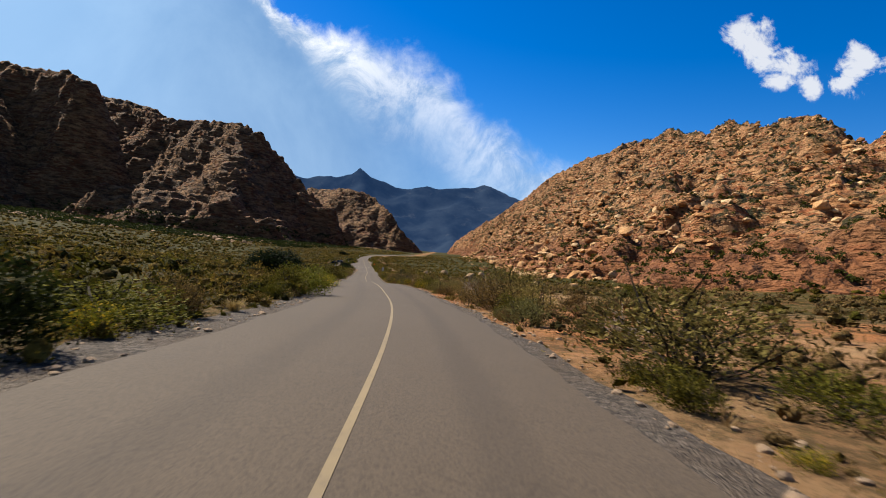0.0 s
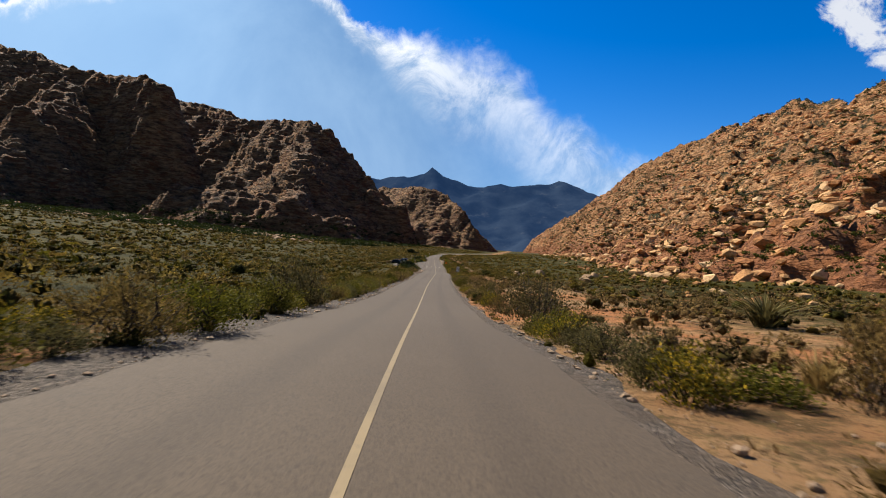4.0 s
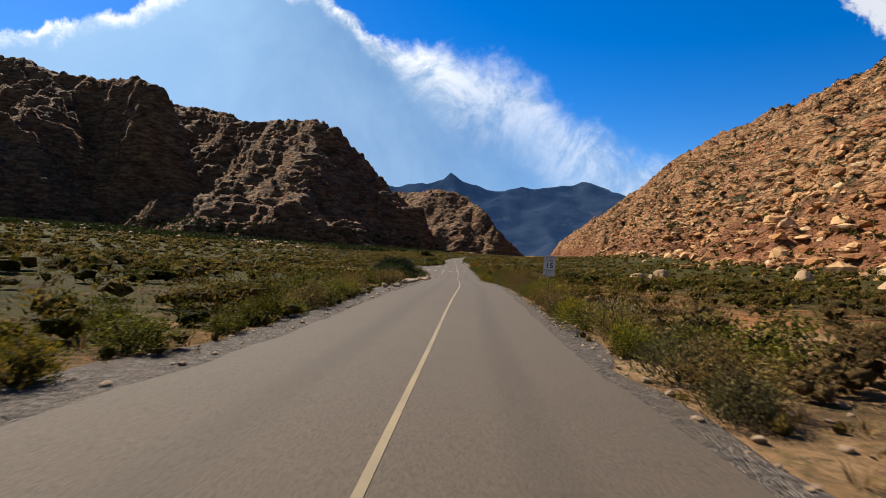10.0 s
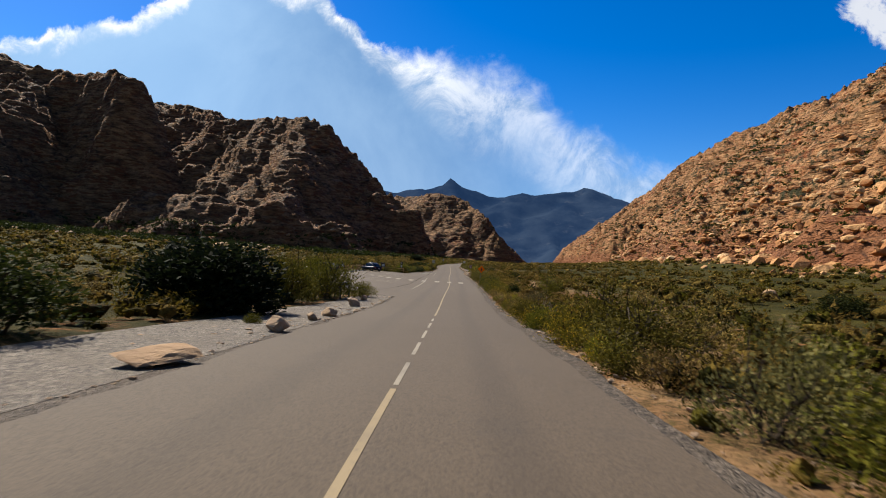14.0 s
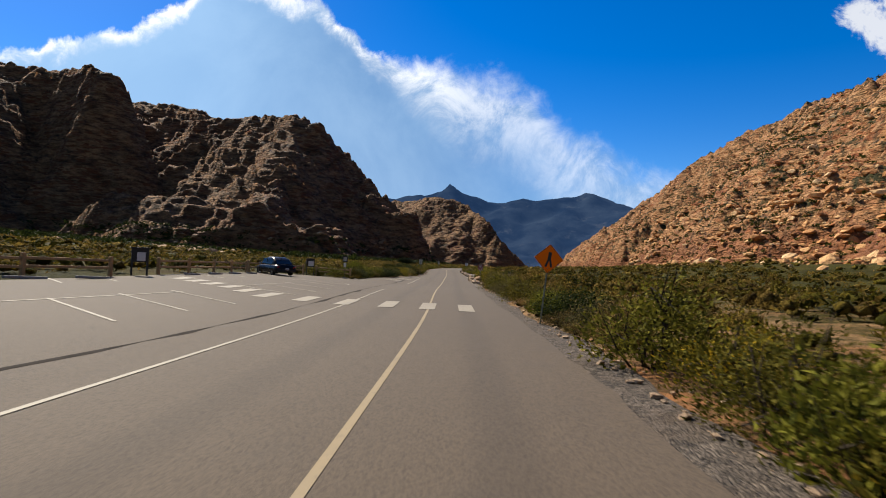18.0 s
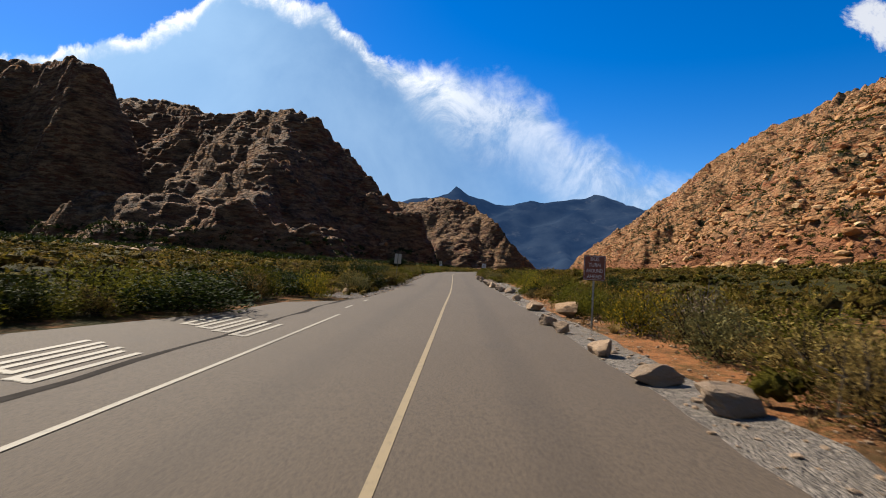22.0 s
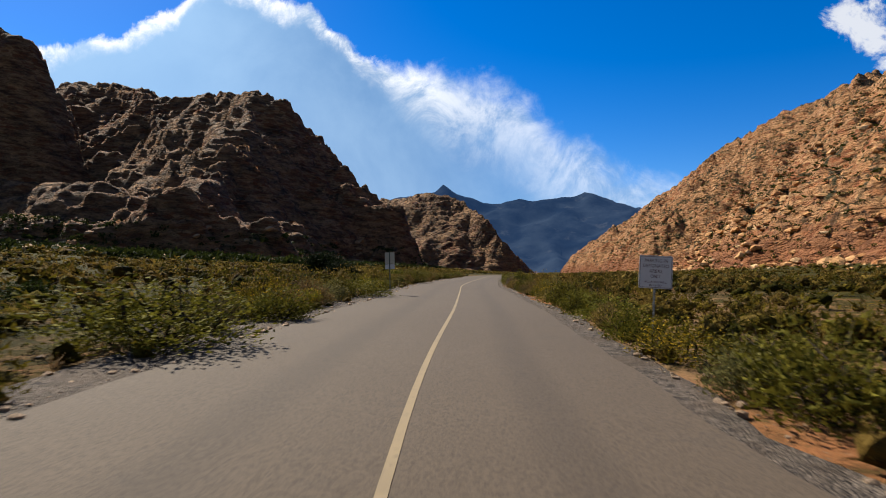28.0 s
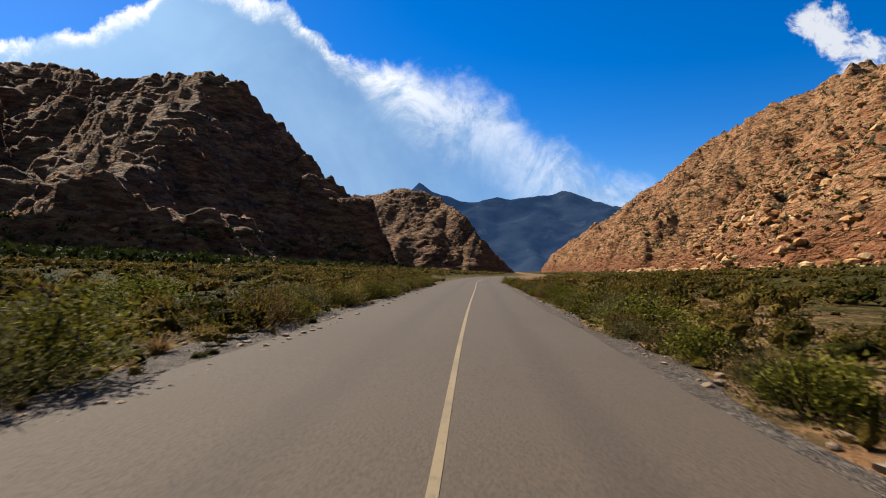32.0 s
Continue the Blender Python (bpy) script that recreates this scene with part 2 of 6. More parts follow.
t, b, pos = material("pale_boulder", 0.88, 0.25)
tone = nd(t, "ShaderNodeObjectInfo").outputs["Random"]
c = mixc(t, tone, (0.261, 0.1812, 0.116), (0.3915, 0.261, 0.1559))
c = mixc(t, mth(t, "MULTIPLY", rng(t, fbm(t, pos, 2.2, 7, 0.65), 0.48, 0.7), 0.6), c, (0.174, 0.1305, 0.09425))
c = mixc(t, mth(t, "MULTIPLY", rng(t, fbm(t, pos, 14.0, 4, 0.7), 0.55, 0.72), 0.45), c, (0.377, 0.2972, 0.2175))
t.links.new(c, b.inputs["Base Color"])
bump(t, b, fbm(t, pos, 3.0, 9, 0.72), 0.9, 0.18)

# desert floor: sand and reddish earth, litter under old plants, stones
t, b, pos = material("desert_floor", 0.95, 0.05)
big, midn, fine = fbm(t, pos, 0.035, 5, 0.6), fbm(t, pos, 0.35, 6, 0.65), fbm(t, pos, 3.0, 8, 0.78)
c = mixc(t, rng(t, midn, 0.3, 0.7), (0.22, 0.12, 0.055), (0.33, 0.20, 0.10))
c = mixc(t, mth(t, "MULTIPLY", rng(t, big, 0.45, 0.56), 0.85), c, (0.32, 0.125, 0.047))
litter = mth(t, "ADD", mth(t, "MULTIPLY", fbm(t, pos, 0.45, 8, 0.8), 0.65), mth(t, "MULTIPLY", fbm(t, pos, 6.0, 5, 0.8), 0.35))
c = mixc(t, mth(t, "MULTIPLY", rng(t, litter, 0.46, 0.57), 0.8), c, (0.0525, 0.04, 0.018))
c = mixc(t, mth(t, "MULTIPLY", rng(t, fbm(t, pos, 1.7, 7, 0.8), 0.54, 0.62), 0.7), c, (0.1, 0.0775, 0.0275))
c = mixc(t, mth(t, "MULTIPLY", rng(t, fbm(t, pos, 9.0, 5, 0.8), 0.60, 0.68), 0.8), c, (0.18, 0.145, 0.11))
c = mixc(t, mth(t, "MULTIPLY", rng(t, fine, 0.46, 0.36), 0.7), c, (0.0375, 0.026, 0.015))
# low grass and herbs where the desert floor is grown over
grown = nd(t, "ShaderNodeAttribute")
grown.attribute_name = "cover"
herb = ramp(t, fbm(t, pos, 0.10, 6, 0.7), (0.30, (0.009, 0.011, 0.002)), (0.45, (0.021, 0.022, 0.004)), (0.56, (0.042, 0.037, 0.007)), (0.68, (0.028, 0.018, 0.005)))
clump = mth(t, "ADD", mth(t, "MULTIPLY", fbm(t, pos, 0.7, 8, 0.8), 0.6), mth(t, "MULTIPLY", grown.outputs["Fac"], 0.35))
c = mixc(t, mth(t, "MULTIPLY", rng(t, clump, 0.42, 0.56), 0.97), c, herb)
t.links.new(c, b.inputs["Base Color"])
bump(t, b, mth(t, "ADD", fine, midn), 1.0, 0.15)

for gravel, low, high, earth in (("verge_gravel", (0.022, 0.0175, 0.014), (0.19, 0.15, 0.115), (0.085, 0.060, 0.041)), ("pale_gravel", (0.060, 0.052, 0.044), (0.31, 0.26, 0.21), (0.15, 0.122, 0.094))):
    t, b, pos = material(gravel, 0.92, 0.2)
    vor = nd(t, "ShaderNodeTexVoronoi")
    t.links.new(pos, vor.inputs["Vector"])
    vor.inputs["Scale"].default_value = 30.0
    tint = nd(t, "ShaderNodeSeparateColor", i0=vor.outputs["Color"]).outputs[0]
    coarse = nd(t, "ShaderNodeTexVoronoi", i0=pos)
    coarse.inputs["Scale"].default_value = 9.0
    tint = mth(t, "ADD", mth(t, "MULTIPLY", tint, 0.6), mth(t, "MULTIPLY", nd(t, "ShaderNodeSeparateColor", i0=coarse.outputs["Color"]).outputs[1], 0.4))
    c = mixc(t, mth(t, "POWER", tint, 1.4), low, high)
    c = mixc(t, mth(t, "MULTIPLY", rng(t, fbm(t, pos, 3.0, 7, 0.75), 0.5, 0.62), 0.55), c, low)
    c = mixc(t, mth(t, "MULTIPLY", rng(t, fbm(t, pos, 0.8, 5, 0.6), 0.42, 0.66), 0.6), c, earth)
    t.links.new(c, b.inputs["Base Color"])
    bump(t, b, mth(t, "SUBTRACT", 1.0, vor.outputs["Distance"]), 0.9, 0.06)

# worn warm-grey asphalt with tracks, patches and fine aggregate
t, b, pos = material("worn_asphalt", 0.85, 0.2)
big, midn, fine = fbm(t, pos, 0.07, 5, 0.6), fbm(t, pos, 0.9, 5, 0.6), fbm(t, pos, 55.0, 3, 0.8)
c = mixc(t, rng(t, big, 0.3, 0.7), (0.063, 0.0455, 0.030), (0.080, 0.059, 0.040))
c = mixc(t, mth(t, "MULTIPLY", rng(t, midn, 0.55, 0.75), 0.35), c, (0.046, 0.039, 0.033))
c = mixc(t, rng(t, fine, 0.30, 0.72, 0.0, 0.75), c, (0.100, 0.074, 0.051))
c = mixc(t, rng(t, fbm(t, pos, 24.0, 4, 0.8), 0.56, 0.40, 0.0, 0.55), c, (0.027, 0.020, 0.015))
# wheel tracks worn pale, a darker band along the middle of each lane
side = nd(t, "ShaderNodeAttribute")
side.attribute_name = "across"
for middle, half in ((1.65, 0.55), (-1.75, 0.6)):
    off = mth(t, "ABSOLUTE", mth(t, "SUBTRACT", mth(t, "ADD", side.outputs["Fac"], mth(t, "MULTIPLY", midn, 0.25)), middle + 0.12))
    c = mixc(t, mth(t, "MULTIPLY", rng(t, off, half, 0.1), rng(t, big, 0.2, 0.8, 0.12, 0.38)), c, (0.031, 0.0235, 0.018))
t.links.new(c, b.inputs["Base Color"])
bump(t, b, fine, 0.5, 0.01)


def paint(name, colour, wear=0.45):
    t, b, pos = material(name, 0.7, 0.3)
    c = mixc(t, rng(t, fbm(t, pos, 9.0, 7, 0.75), 0.52, 0.70, 0.0, wear), colour, (0.07, 0.053, 0.038))
    c = mixc(t, rng(t, fbm(t, pos, 0.4, 4, 0.6), 0.45, 0.75, 0.0, wear * 0.8), c, (0.07, 0.053, 0.038))
    t.links.new(c, b.inputs["Base Color"])
    return MATS[name]


YELLOW_PAINT = paint("faded_yellow_paint", (0.20, 0.145, 0.072), 0.55)
WHITE_PAINT = paint("faded_white_paint", (0.20, 0.168, 0.120), 0.65)


def leafy(name, dark, light, tip=None):
    """Leaves: tint by leaf cluster, by plant, and a little light passing through."""
    t, b, pos = material(name, 0.8, 0.05)
    isl = nd(t, "ShaderNodeNewGeometry").outputs["Random Per Island"]
    obr = nd(t, "ShaderNodeObjectInfo").outputs["Random"]
    c = mixc(t, isl, dark, light)
    c = nd(t, "ShaderNodeHueSaturation", i1=1.0, i3=1.0, i4=c)
    t.links.new(rng(t, obr, 0, 1, 0.485, 0.512, False), c.inputs[0])
    t.links.new(rng(t, obr, 0, 1, 0.75, 1.25, False), c.inputs[2])
    c = c.outputs[0]
    if tip:
        c = mixc(t, mth(t, "MULTIPLY", rng(t, isl, 0.80, 0.86), 0.9), c, tip)
    t.links.new(c, b.inputs["Base Color"])
    tr = nd(t, "ShaderNodeBsdfTranslucent", i0=c)
    mix = nd(t, "ShaderNodeMixShader", i0=0.22, i1=b.outputs[0], i2=tr.outputs[0])
    t.links.new(mix.outputs[0], t.nodes["Material Output"].inputs[0])
    return MATS[name]


LEAF_GREEN = leafy("creosote_leaves", (0.030, 0.031, 0.004), (0.165, 0.142, 0.020))
LEAF_SAGE = leafy("sage_leaves", (0.046, 0.044, 0.016), (0.185, 0.155, 0.055))
LEAF_BROWN = leafy("dry_twigs_and_leaves", (0.060, 0.040, 0.012), (0.28, 0.19, 0.058))
LEAF_YELLOW = leafy("rabbitbrush_bloom", (0.060, 0.062, 0.008), (0.23, 0.19, 0.020), (0.42, 0.27, 0.018))
LEAF_GRASS = leafy("dry_grass_blades", (0.17, 0.1, 0.035), (0.29, 0.2, 0.085))
LEAF_DARK = leafy("juniper_needles", (0.008, 0.013, 0.003), (0.038, 0.048, 0.010))
LEAF_BRIGHT = leafy("fresh_green_leaves", (0.036, 0.041, 0.005), (0.165, 0.152, 0.018))
DEAD_WOOD = plain("bleached_dead_wood", (0.25, 0.195, 0.145), 0.9, 0, 0.1, 0.35, 18)
BARK = plain("grey_bark", (0.036, 0.027, 0.018), 0.9, 0, 0.1, 0.35, 20)

# forest slopes in the far distance, haze painted in as blue tint and glow
t, b, pos = material("haze_tinted_slopes", 1.0, 0.0)
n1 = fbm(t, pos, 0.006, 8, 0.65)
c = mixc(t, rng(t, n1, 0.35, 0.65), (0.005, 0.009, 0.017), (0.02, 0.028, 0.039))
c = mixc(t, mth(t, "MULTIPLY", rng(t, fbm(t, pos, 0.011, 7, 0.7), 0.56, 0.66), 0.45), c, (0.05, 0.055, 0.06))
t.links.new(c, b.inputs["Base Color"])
# faint blue emission added to imitate haze
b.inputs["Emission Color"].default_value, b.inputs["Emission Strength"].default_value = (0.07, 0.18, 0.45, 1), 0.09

# ---- shapes of the land ----
def lattice(ix, iy, seed):
    """A repeatable random number in 0..1 for whole-number places."""
    h = (ix.astype(np.int64) * 374761393 + iy.astype(np.int64) * 668265263 + seed * 974634541) & 0xFFFFFFFF
    h = ((h ^ (h >> 13)) * 1274126177) & 0xFFFFFFFF
    return ((h ^ (h >> 16)) & 0xFFFFFF) / float(0xFFFFFF)


def soft_noise(x, y, seed=0):
    ix, iy = np.floor(x), np.floor(y)
    fx, fy = x - ix, y - iy
    fx, fy = fx * fx * (3 - 2 * fx), fy * fy * (3 - 2 * fy)
    a, b = lattice(ix, iy, seed), lattice(ix + 1, iy, seed)
    c, d = lattice(ix, iy + 1, seed), lattice(ix + 1, iy + 1, seed)
    return (a + (b - a) * fx + (c - a) * fy + (a - b - c + d) * fx * fy) * 2 - 1


def layers(x, y, size, octaves=4, seed=0, keep=0.5):
    out, amp = 0.0, 1.0
    for k in range(octaves):
        out = out + amp * soft_noise(x / size + 17.3 * k, y / size - 9.1 * k, seed + k)
        size, amp = size / 2.03, amp * keep
    return out


def cells(x, y, seed=0):
    """Blocks: distance to the nearest and second nearest seed, and the block's own random number."""
    ix, iy = np.floor(x), np.floor(y)
    f1, f2, who = np.full(x.shape, 9.0), np.full(x.shape, 9.0), np.zeros(x.shape)
    for dx in (-1, 0, 1):
        for dy in (-1, 0, 1):
            cx, cy = ix + dx, iy + dy
            px, py = cx + 0.1 + 0.8 * lattice(cx, cy, seed), cy + 0.1 + 0.8 * lattice(cx, cy, seed + 5)
            d = np.hypot(px - x, py - y)
            near = d < f1
            f2 = np.where(near, f1, np.minimum(f2, d))
            who = np.where(near, lattice(cx, cy, seed + 9), who)
            f1 = np.where(near, d, f1)
    return f1, f2, who


def glide(knots):
    """A smooth curve through (place, value) knots."""
    ks = np.array(knots, float)
    px, pv = ks[:, 0], ks[:, 1]
    slope = np.gradient(pv, px)

    def at(q):
        q = np.asarray(q, float)
        i = np.clip(np.searchsorted(px, q) - 1, 0, len(px) - 2)
        h = px[i + 1] - px[i]
        s = np.clip((q - px[i]) / h, -1, 2)
        inside = pv[i] * (1 + 2 * s) * (1 - s) ** 2 + slope[i] * h * s * (1 - s) ** 2 + pv[i + 1] * s * s * (3 - 2 * s) + slope[i + 1] * h * s * s * (s - 1)
        return np.where(q < px[0], pv[0] + slope[0] * (q - px[0]), np.where(q > px[-1], pv[-1] + slope[-1] * (q - px[-1]), inside))
    return at


# the painted line's course (y, x) and the road's height (y, z)
mid_x = glide([(-150, 4.86), (-60, 3.36), (-30, 2.86), (0, 2.21), (12, 1.7), (25, 0.7), (45, -1.94), (71, -6.22), (78, -7.34), (110, -12.34), (149, -18.06), (175, -21.57), (205, -25.3), (220, -27.54), (253, -32.64), (286, -37.5), (301, -40.07), (340, -46.26), (356, -48.79), (370, -51.12), (388, -54.18), (406, -57.3), (421, -58.94), (436, -60.75), (450, -62.43), (462, -63.31), (506, -65.75), (560, -68.25), (620, -67.25), (700, -59.25), (800, -45.25)])
road_z = glide([(-150, 6.368), (-40, 3.468), (0.0, 1.868), (19.0, 1.112), (38.0, 0.36), (57.0, -0.293), (76.0, -1.268), (95.0, -2.592), (114.0, -3.556), (133.0, -4.208), (152.0, -4.841), (171.0, -5.473), (190.0, -5.651), (209.0, -6.096), (228.0, -6.746), (247.0, -7.449), (266.0, -7.495), (285.0, -7.515), (304.0, -7.392), (323.0, -7.423), (342.0, -7.165), (361.0, -7.026), (380.0, -6.602), (399.0, -6.238), (418.0, -5.916), (437.0, -5.765), (456.0, -5.626), (510, -5.356), (580, -5.106), (700, -4.606), (1200, -2.106), (2000, 2.894), (4500, 19.894)])
LEFT_EDGE, RIGHT_EDGE = -3.8, 3.48


def side_of(x, y):
    """How far a place lies to the right of the painted line."""
    return (x - mid_x(np.minimum(y, 800.0))) * 0.989


def pave_z(x, y):
    """Height of the paving: the road, and the parking place that rises gently away from it."""
    d = side_of(x, y)
    within = np.clip((y - 250) / 8, 0, 1) * np.clip((350 - y) / 8, 0, 1)
    return road_z(y) + 0.045 * np.clip(-d - 4.2, 0, 18) * within


def ground_z(x, y):
    x, y = np.asarray(x, float), np.asarray(y, float)
    d = side_of(x, y)
    lot = np.clip((y - 240) / 20, 0, 1) * np.clip((345 - y) / 20, 0, 1)
    ls = np.maximum(0, -d - 5.0 - 15 * lot)
    rs = np.maximum(0, d - 5.0)
    up_l = 0.022 * ls + 0.00003 * np.minimum(ls, 500) ** 2
    up_r = 0.03 * rs + 0.0003 * np.minimum(rs, 150) ** 2
    off = np.minimum(ls + rs, 30) / 30
    rough = off * (0.45 * layers(x, y, 22, 3, 3) + 0.10 * layers(x, y, 3.0, 2, 7)) + np.minimum(ls + rs, 4) / 4 * 0.06 * layers(x, y, 1.4, 2, 8)
    return pave_z(x, y) - 0.035 + up_l + up_r + rough - 0.05 * np.clip(np.minimum(ls, rs + ls) / 1.5, 0, 1)


def grid_object(name, xs, ys, zs, mat, smooth=True):
    """A sheet from arrays of places on a rows x columns grid."""
    r, c = xs.shape
    me = bpy.data.meshes.new(name)
    idx = np.arange(r * c).reshape(r, c)
    quads = np.stack([idx[:-1, :-1], idx[:-1, 1:], idx[1:, 1:], idx[1:, :-1]], -1).reshape(-1, 4)
    me.vertices.add(r * c)
    me.vertices.foreach_set("co", np.stack([xs, ys, zs], -1).astype(np.float32).ravel())
    me.loops.add(quads.size)
    me.loops.foreach_set("vertex_index", quads.astype(np.int32).ravel())
    me.polygons.add(len(quads))
    me.polygons.foreach_set("loop_start", np.arange(0, quads.size, 4, dtype=np.int32))
    me.polygons.foreach_set("use_smooth", np.full(len(quads), smooth))
    me.update(calc_edges=True)
    me.materials.append(mat)
    return new(name, me)


def steps(*runs):
    """Places along a line: runs of (start, end, step)."""
    out = []
    for a, b, s in runs:
        out += list(np.arange(a, b, s))
    return np.array(out + [runs[-1][1]])


gd = steps((-1900, -600, 100), (-600, -200, 16), (-200, -60, 5), (-60, -14, 1.6), (-14, -3, 0.55), (-3, 3, 1.5), (3, 14, 0.55), (14, 60, 1.6), (60, 220, 6), (220, 600, 40), (600, 1900, 100))
gy = steps((-400, -30, 20), (-30, 480, 1.7), (480, 700, 5), (700, 1400, 20), (1400, 4400, 150))
GD, GY = np.meshgrid(gd, gy)
GX = mid_x(np.minimum(GY, 800.0)) + GD / 0.989
land = grid_object("ground", GX, GY, ground_z(GX, GY) - 0.06 * (np.abs(GD + 0.2) < 4), MATS["desert_floor"])
cover = np.where(GD < 0, 0.6 + 0.4 * np.clip((-GD - 6) / 14, 0, 1), 0.05 + 0.6 * np.clip((GD - 7) / 25, 0, 1) + 0.35 * np.clip((GY - 150) / 40, 0, 1))
land.data.attributes.new("cover", "FLOAT", "POINT").data.foreach_set("value", np.clip(cover, 0, 1).astype(np.float32).ravel())
tagged(land, "sandy reddish desert floor with stones and dry litter", "ground", kind="structure")


def spine(x, y, nodes, crest=0.0):
    """Height of a ridge whose crest runs through (x, y, z, fall): it drops by fall for each metre away from a crest of that half width."""
    best = np.full(x.shape, -999.0)
    for (ax, ay, az, af), (bx, by, bz, bf) in zip(nodes, nodes[1:]):
        vx, vy = bx - ax, by - ay
        s = np.clip(((x - ax) * vx + (y - ay) * vy) / (vx * vx + vy * vy), 0, 1)
        d = np.maximum(0, np.hypot(x - ax - s * vx, y - ay - s * vy) - crest)
        best = np.maximum(best, az + (bz - az) * s - (af + (bf - af) * s) * d)
    return best


def pillows(x, y, size, seed, long_x=1.0, long_y=1.0):
    """Rounded blocks with creases between them, each at its own height."""
    wx = x + 0.4 * size * layers(x, y, size * 1.9, 2, seed + 20)
    wy = y + 0.4 * size * layers(x, y, size * 1.9, 2, seed + 30)
    f1, f2, who = cells(wx / (size * long_x), wy / (size * long_y), seed)
    dome = np.sqrt(np.clip(1 - (f1 / 0.8) ** 2, 0, 1))
    crease = np.clip((f2 - f1) / 0.14, 0, 1)
    return (0.75 * dome + 0.6 * (who - 0.5)) * (0.65 + 0.35 * crease) - 0.42


def bench(h, step, x, y, seed, sharp=0.75):
    """Beds of rock: slopes broken into ledges and short faces."""
    w = h / step + 0.9 * layers(x, y, 60, 3, seed)
    f = w - np.floor(w)
    g = np.floor(w) + np.clip((f - 0.5) * (1 / (1 - sharp)) * 0.5 + 0.5, 0, 1)
    return h + (g - w) * step * 0.9


SLOPES = {}


def slope_z(name, x, y):
    x0, y0, res, Z = SLOPES[name]
    return Z[np.clip(((y - y0) / res).round().astype(int), 0, Z.shape[0] - 1), np.clip(((x - x0) / res).round().astype(int), 0, Z.shape[1] - 1)]


def mountain(name, x0, x1, y0, y1, res, spines, mat, label, seed, coarse, fine, step, relief, stretch, sink, cliff=0, crest=0.0, ridge=0.5):
    X, Y = np.meshgrid(np.arange(x0, x1 + res, res), np.arange(y0, y1 + res, res))
    wx, wy = X + 14 * layers(X, Y, 70, 3, seed), Y + 14 * layers(X, Y, 70, 3, seed + 4)
    H = np.full(X.shape, -999.0)
    for nodes in spines:
        H = np.maximum(H, spine(wx, wy, nodes, crest))
    base = ground_z(X, Y)
    if y0 < 100:
        H = H - 30 * np.clip(1 - (Y - y0) / 110, 0, 1) ** 2 - 40 * np.clip(1 - (X - x0) / 70, 0, 1) ** 2
    lift = np.clip((H - base) / 14, 0, 1)
    ridged = 1 - 2 * np.abs(layers(X, Y, 55, 3, seed + 11))
    H = H + lift * (coarse * layers(X, Y, 45, 3, seed + 2) + ridge * coarse * ridged)
    H = H - sink
    if cliff:
        H = np.where(lift > 0, bench(H, cliff, X, Y, seed + 40, 0.66) * 0.9 + H * 0.1, H)
    H = np.where(lift > 0, bench(H, step, X, Y, seed + 6), H)
    for size, amount in relief:
        H = H + lift * amount * pillows(X, Y, size, seed + int(size), *stretch)
    H = H + lift * fine * layers(X, Y, 5, 2, seed + 8)
    Z = np.where(H > base - 1, H, base - 3)
    SLOPES[name] = (x0, y0, res, Z)
    ob = grid_object(name, X, Y, Z, mat, smooth=True)
    return tagged(ob, label, "mountain" if "mountain" in name else "hill", kind="structure")


mountain("rocky_hill_east", 16, 440, 40, 2060, 2.25, [
    [(330, 20, 20, 0.10), (305, 180, 52, 0.20), (280, 350, 96, 0.36), (291, 446, 143, 0.66), (278, 709, 185, 0.69), (271, 830, 184, 0.86), (299, 934, 204, 0.91), (332, 1056, 222, 0.88), (325, 1190, 257, 0.86), (434, 1256, 307, 0.94), (277, 1440, 244, 1.12), (194, 1620, 158, 0.79), (91, 1810, 78, 0.43), (0, 2000, 3, 0.50)]],
    SANDSTONE_SUN, "sunlit golden sandstone hill strewn with boulders and scrub", 101, 4.0, 0.5, 8, ((75, 12.0), (34, 7.0), (14, 3.6), (6.5, 1.9)), (0.8, 1.3), 4.0, 26)
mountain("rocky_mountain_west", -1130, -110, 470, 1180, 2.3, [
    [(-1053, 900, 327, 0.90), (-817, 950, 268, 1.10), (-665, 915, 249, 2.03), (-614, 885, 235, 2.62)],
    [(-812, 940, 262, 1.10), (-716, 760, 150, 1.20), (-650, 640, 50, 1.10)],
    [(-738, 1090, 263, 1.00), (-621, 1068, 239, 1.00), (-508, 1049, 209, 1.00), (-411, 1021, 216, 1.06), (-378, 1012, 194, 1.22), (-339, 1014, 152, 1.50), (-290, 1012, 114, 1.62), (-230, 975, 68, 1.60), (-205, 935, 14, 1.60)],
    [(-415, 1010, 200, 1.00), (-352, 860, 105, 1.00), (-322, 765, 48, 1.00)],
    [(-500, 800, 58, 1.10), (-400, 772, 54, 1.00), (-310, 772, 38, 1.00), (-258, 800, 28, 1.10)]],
    SANDSTONE_SHADE, "varnished sandstone mountain above green scrub, rock colour darkened further for shade", 202, 3.4, 0.5, 11, ((46, 7.0), (19, 4.2), (8, 1.9)), (1.5, 0.8), 0.0, 34, 16.0, 0.2)
mountain("rocky_knoll_mountain", -520, 30, 1270, 1780, 2.8, [
    [(-434, 1700, 167, 0.79), (-291, 1507, 163, 0.86), (-208, 1450, 151, 1.00), (-126, 1370, 78, 1.29), (-90, 1325, 8, 1.30)],
    [(-307, 1507, 161, 0.85), (-240, 1380, 60, 0.80)]],
    SANDSTONE_KNOLL, "brown craggy sandstone knoll at the mouth of the canyon", 303, 4.0, 0.5, 10, ((34, 7.0), (15, 3.4), (7, 1.8)), (1.3, 0.9), 1.0)

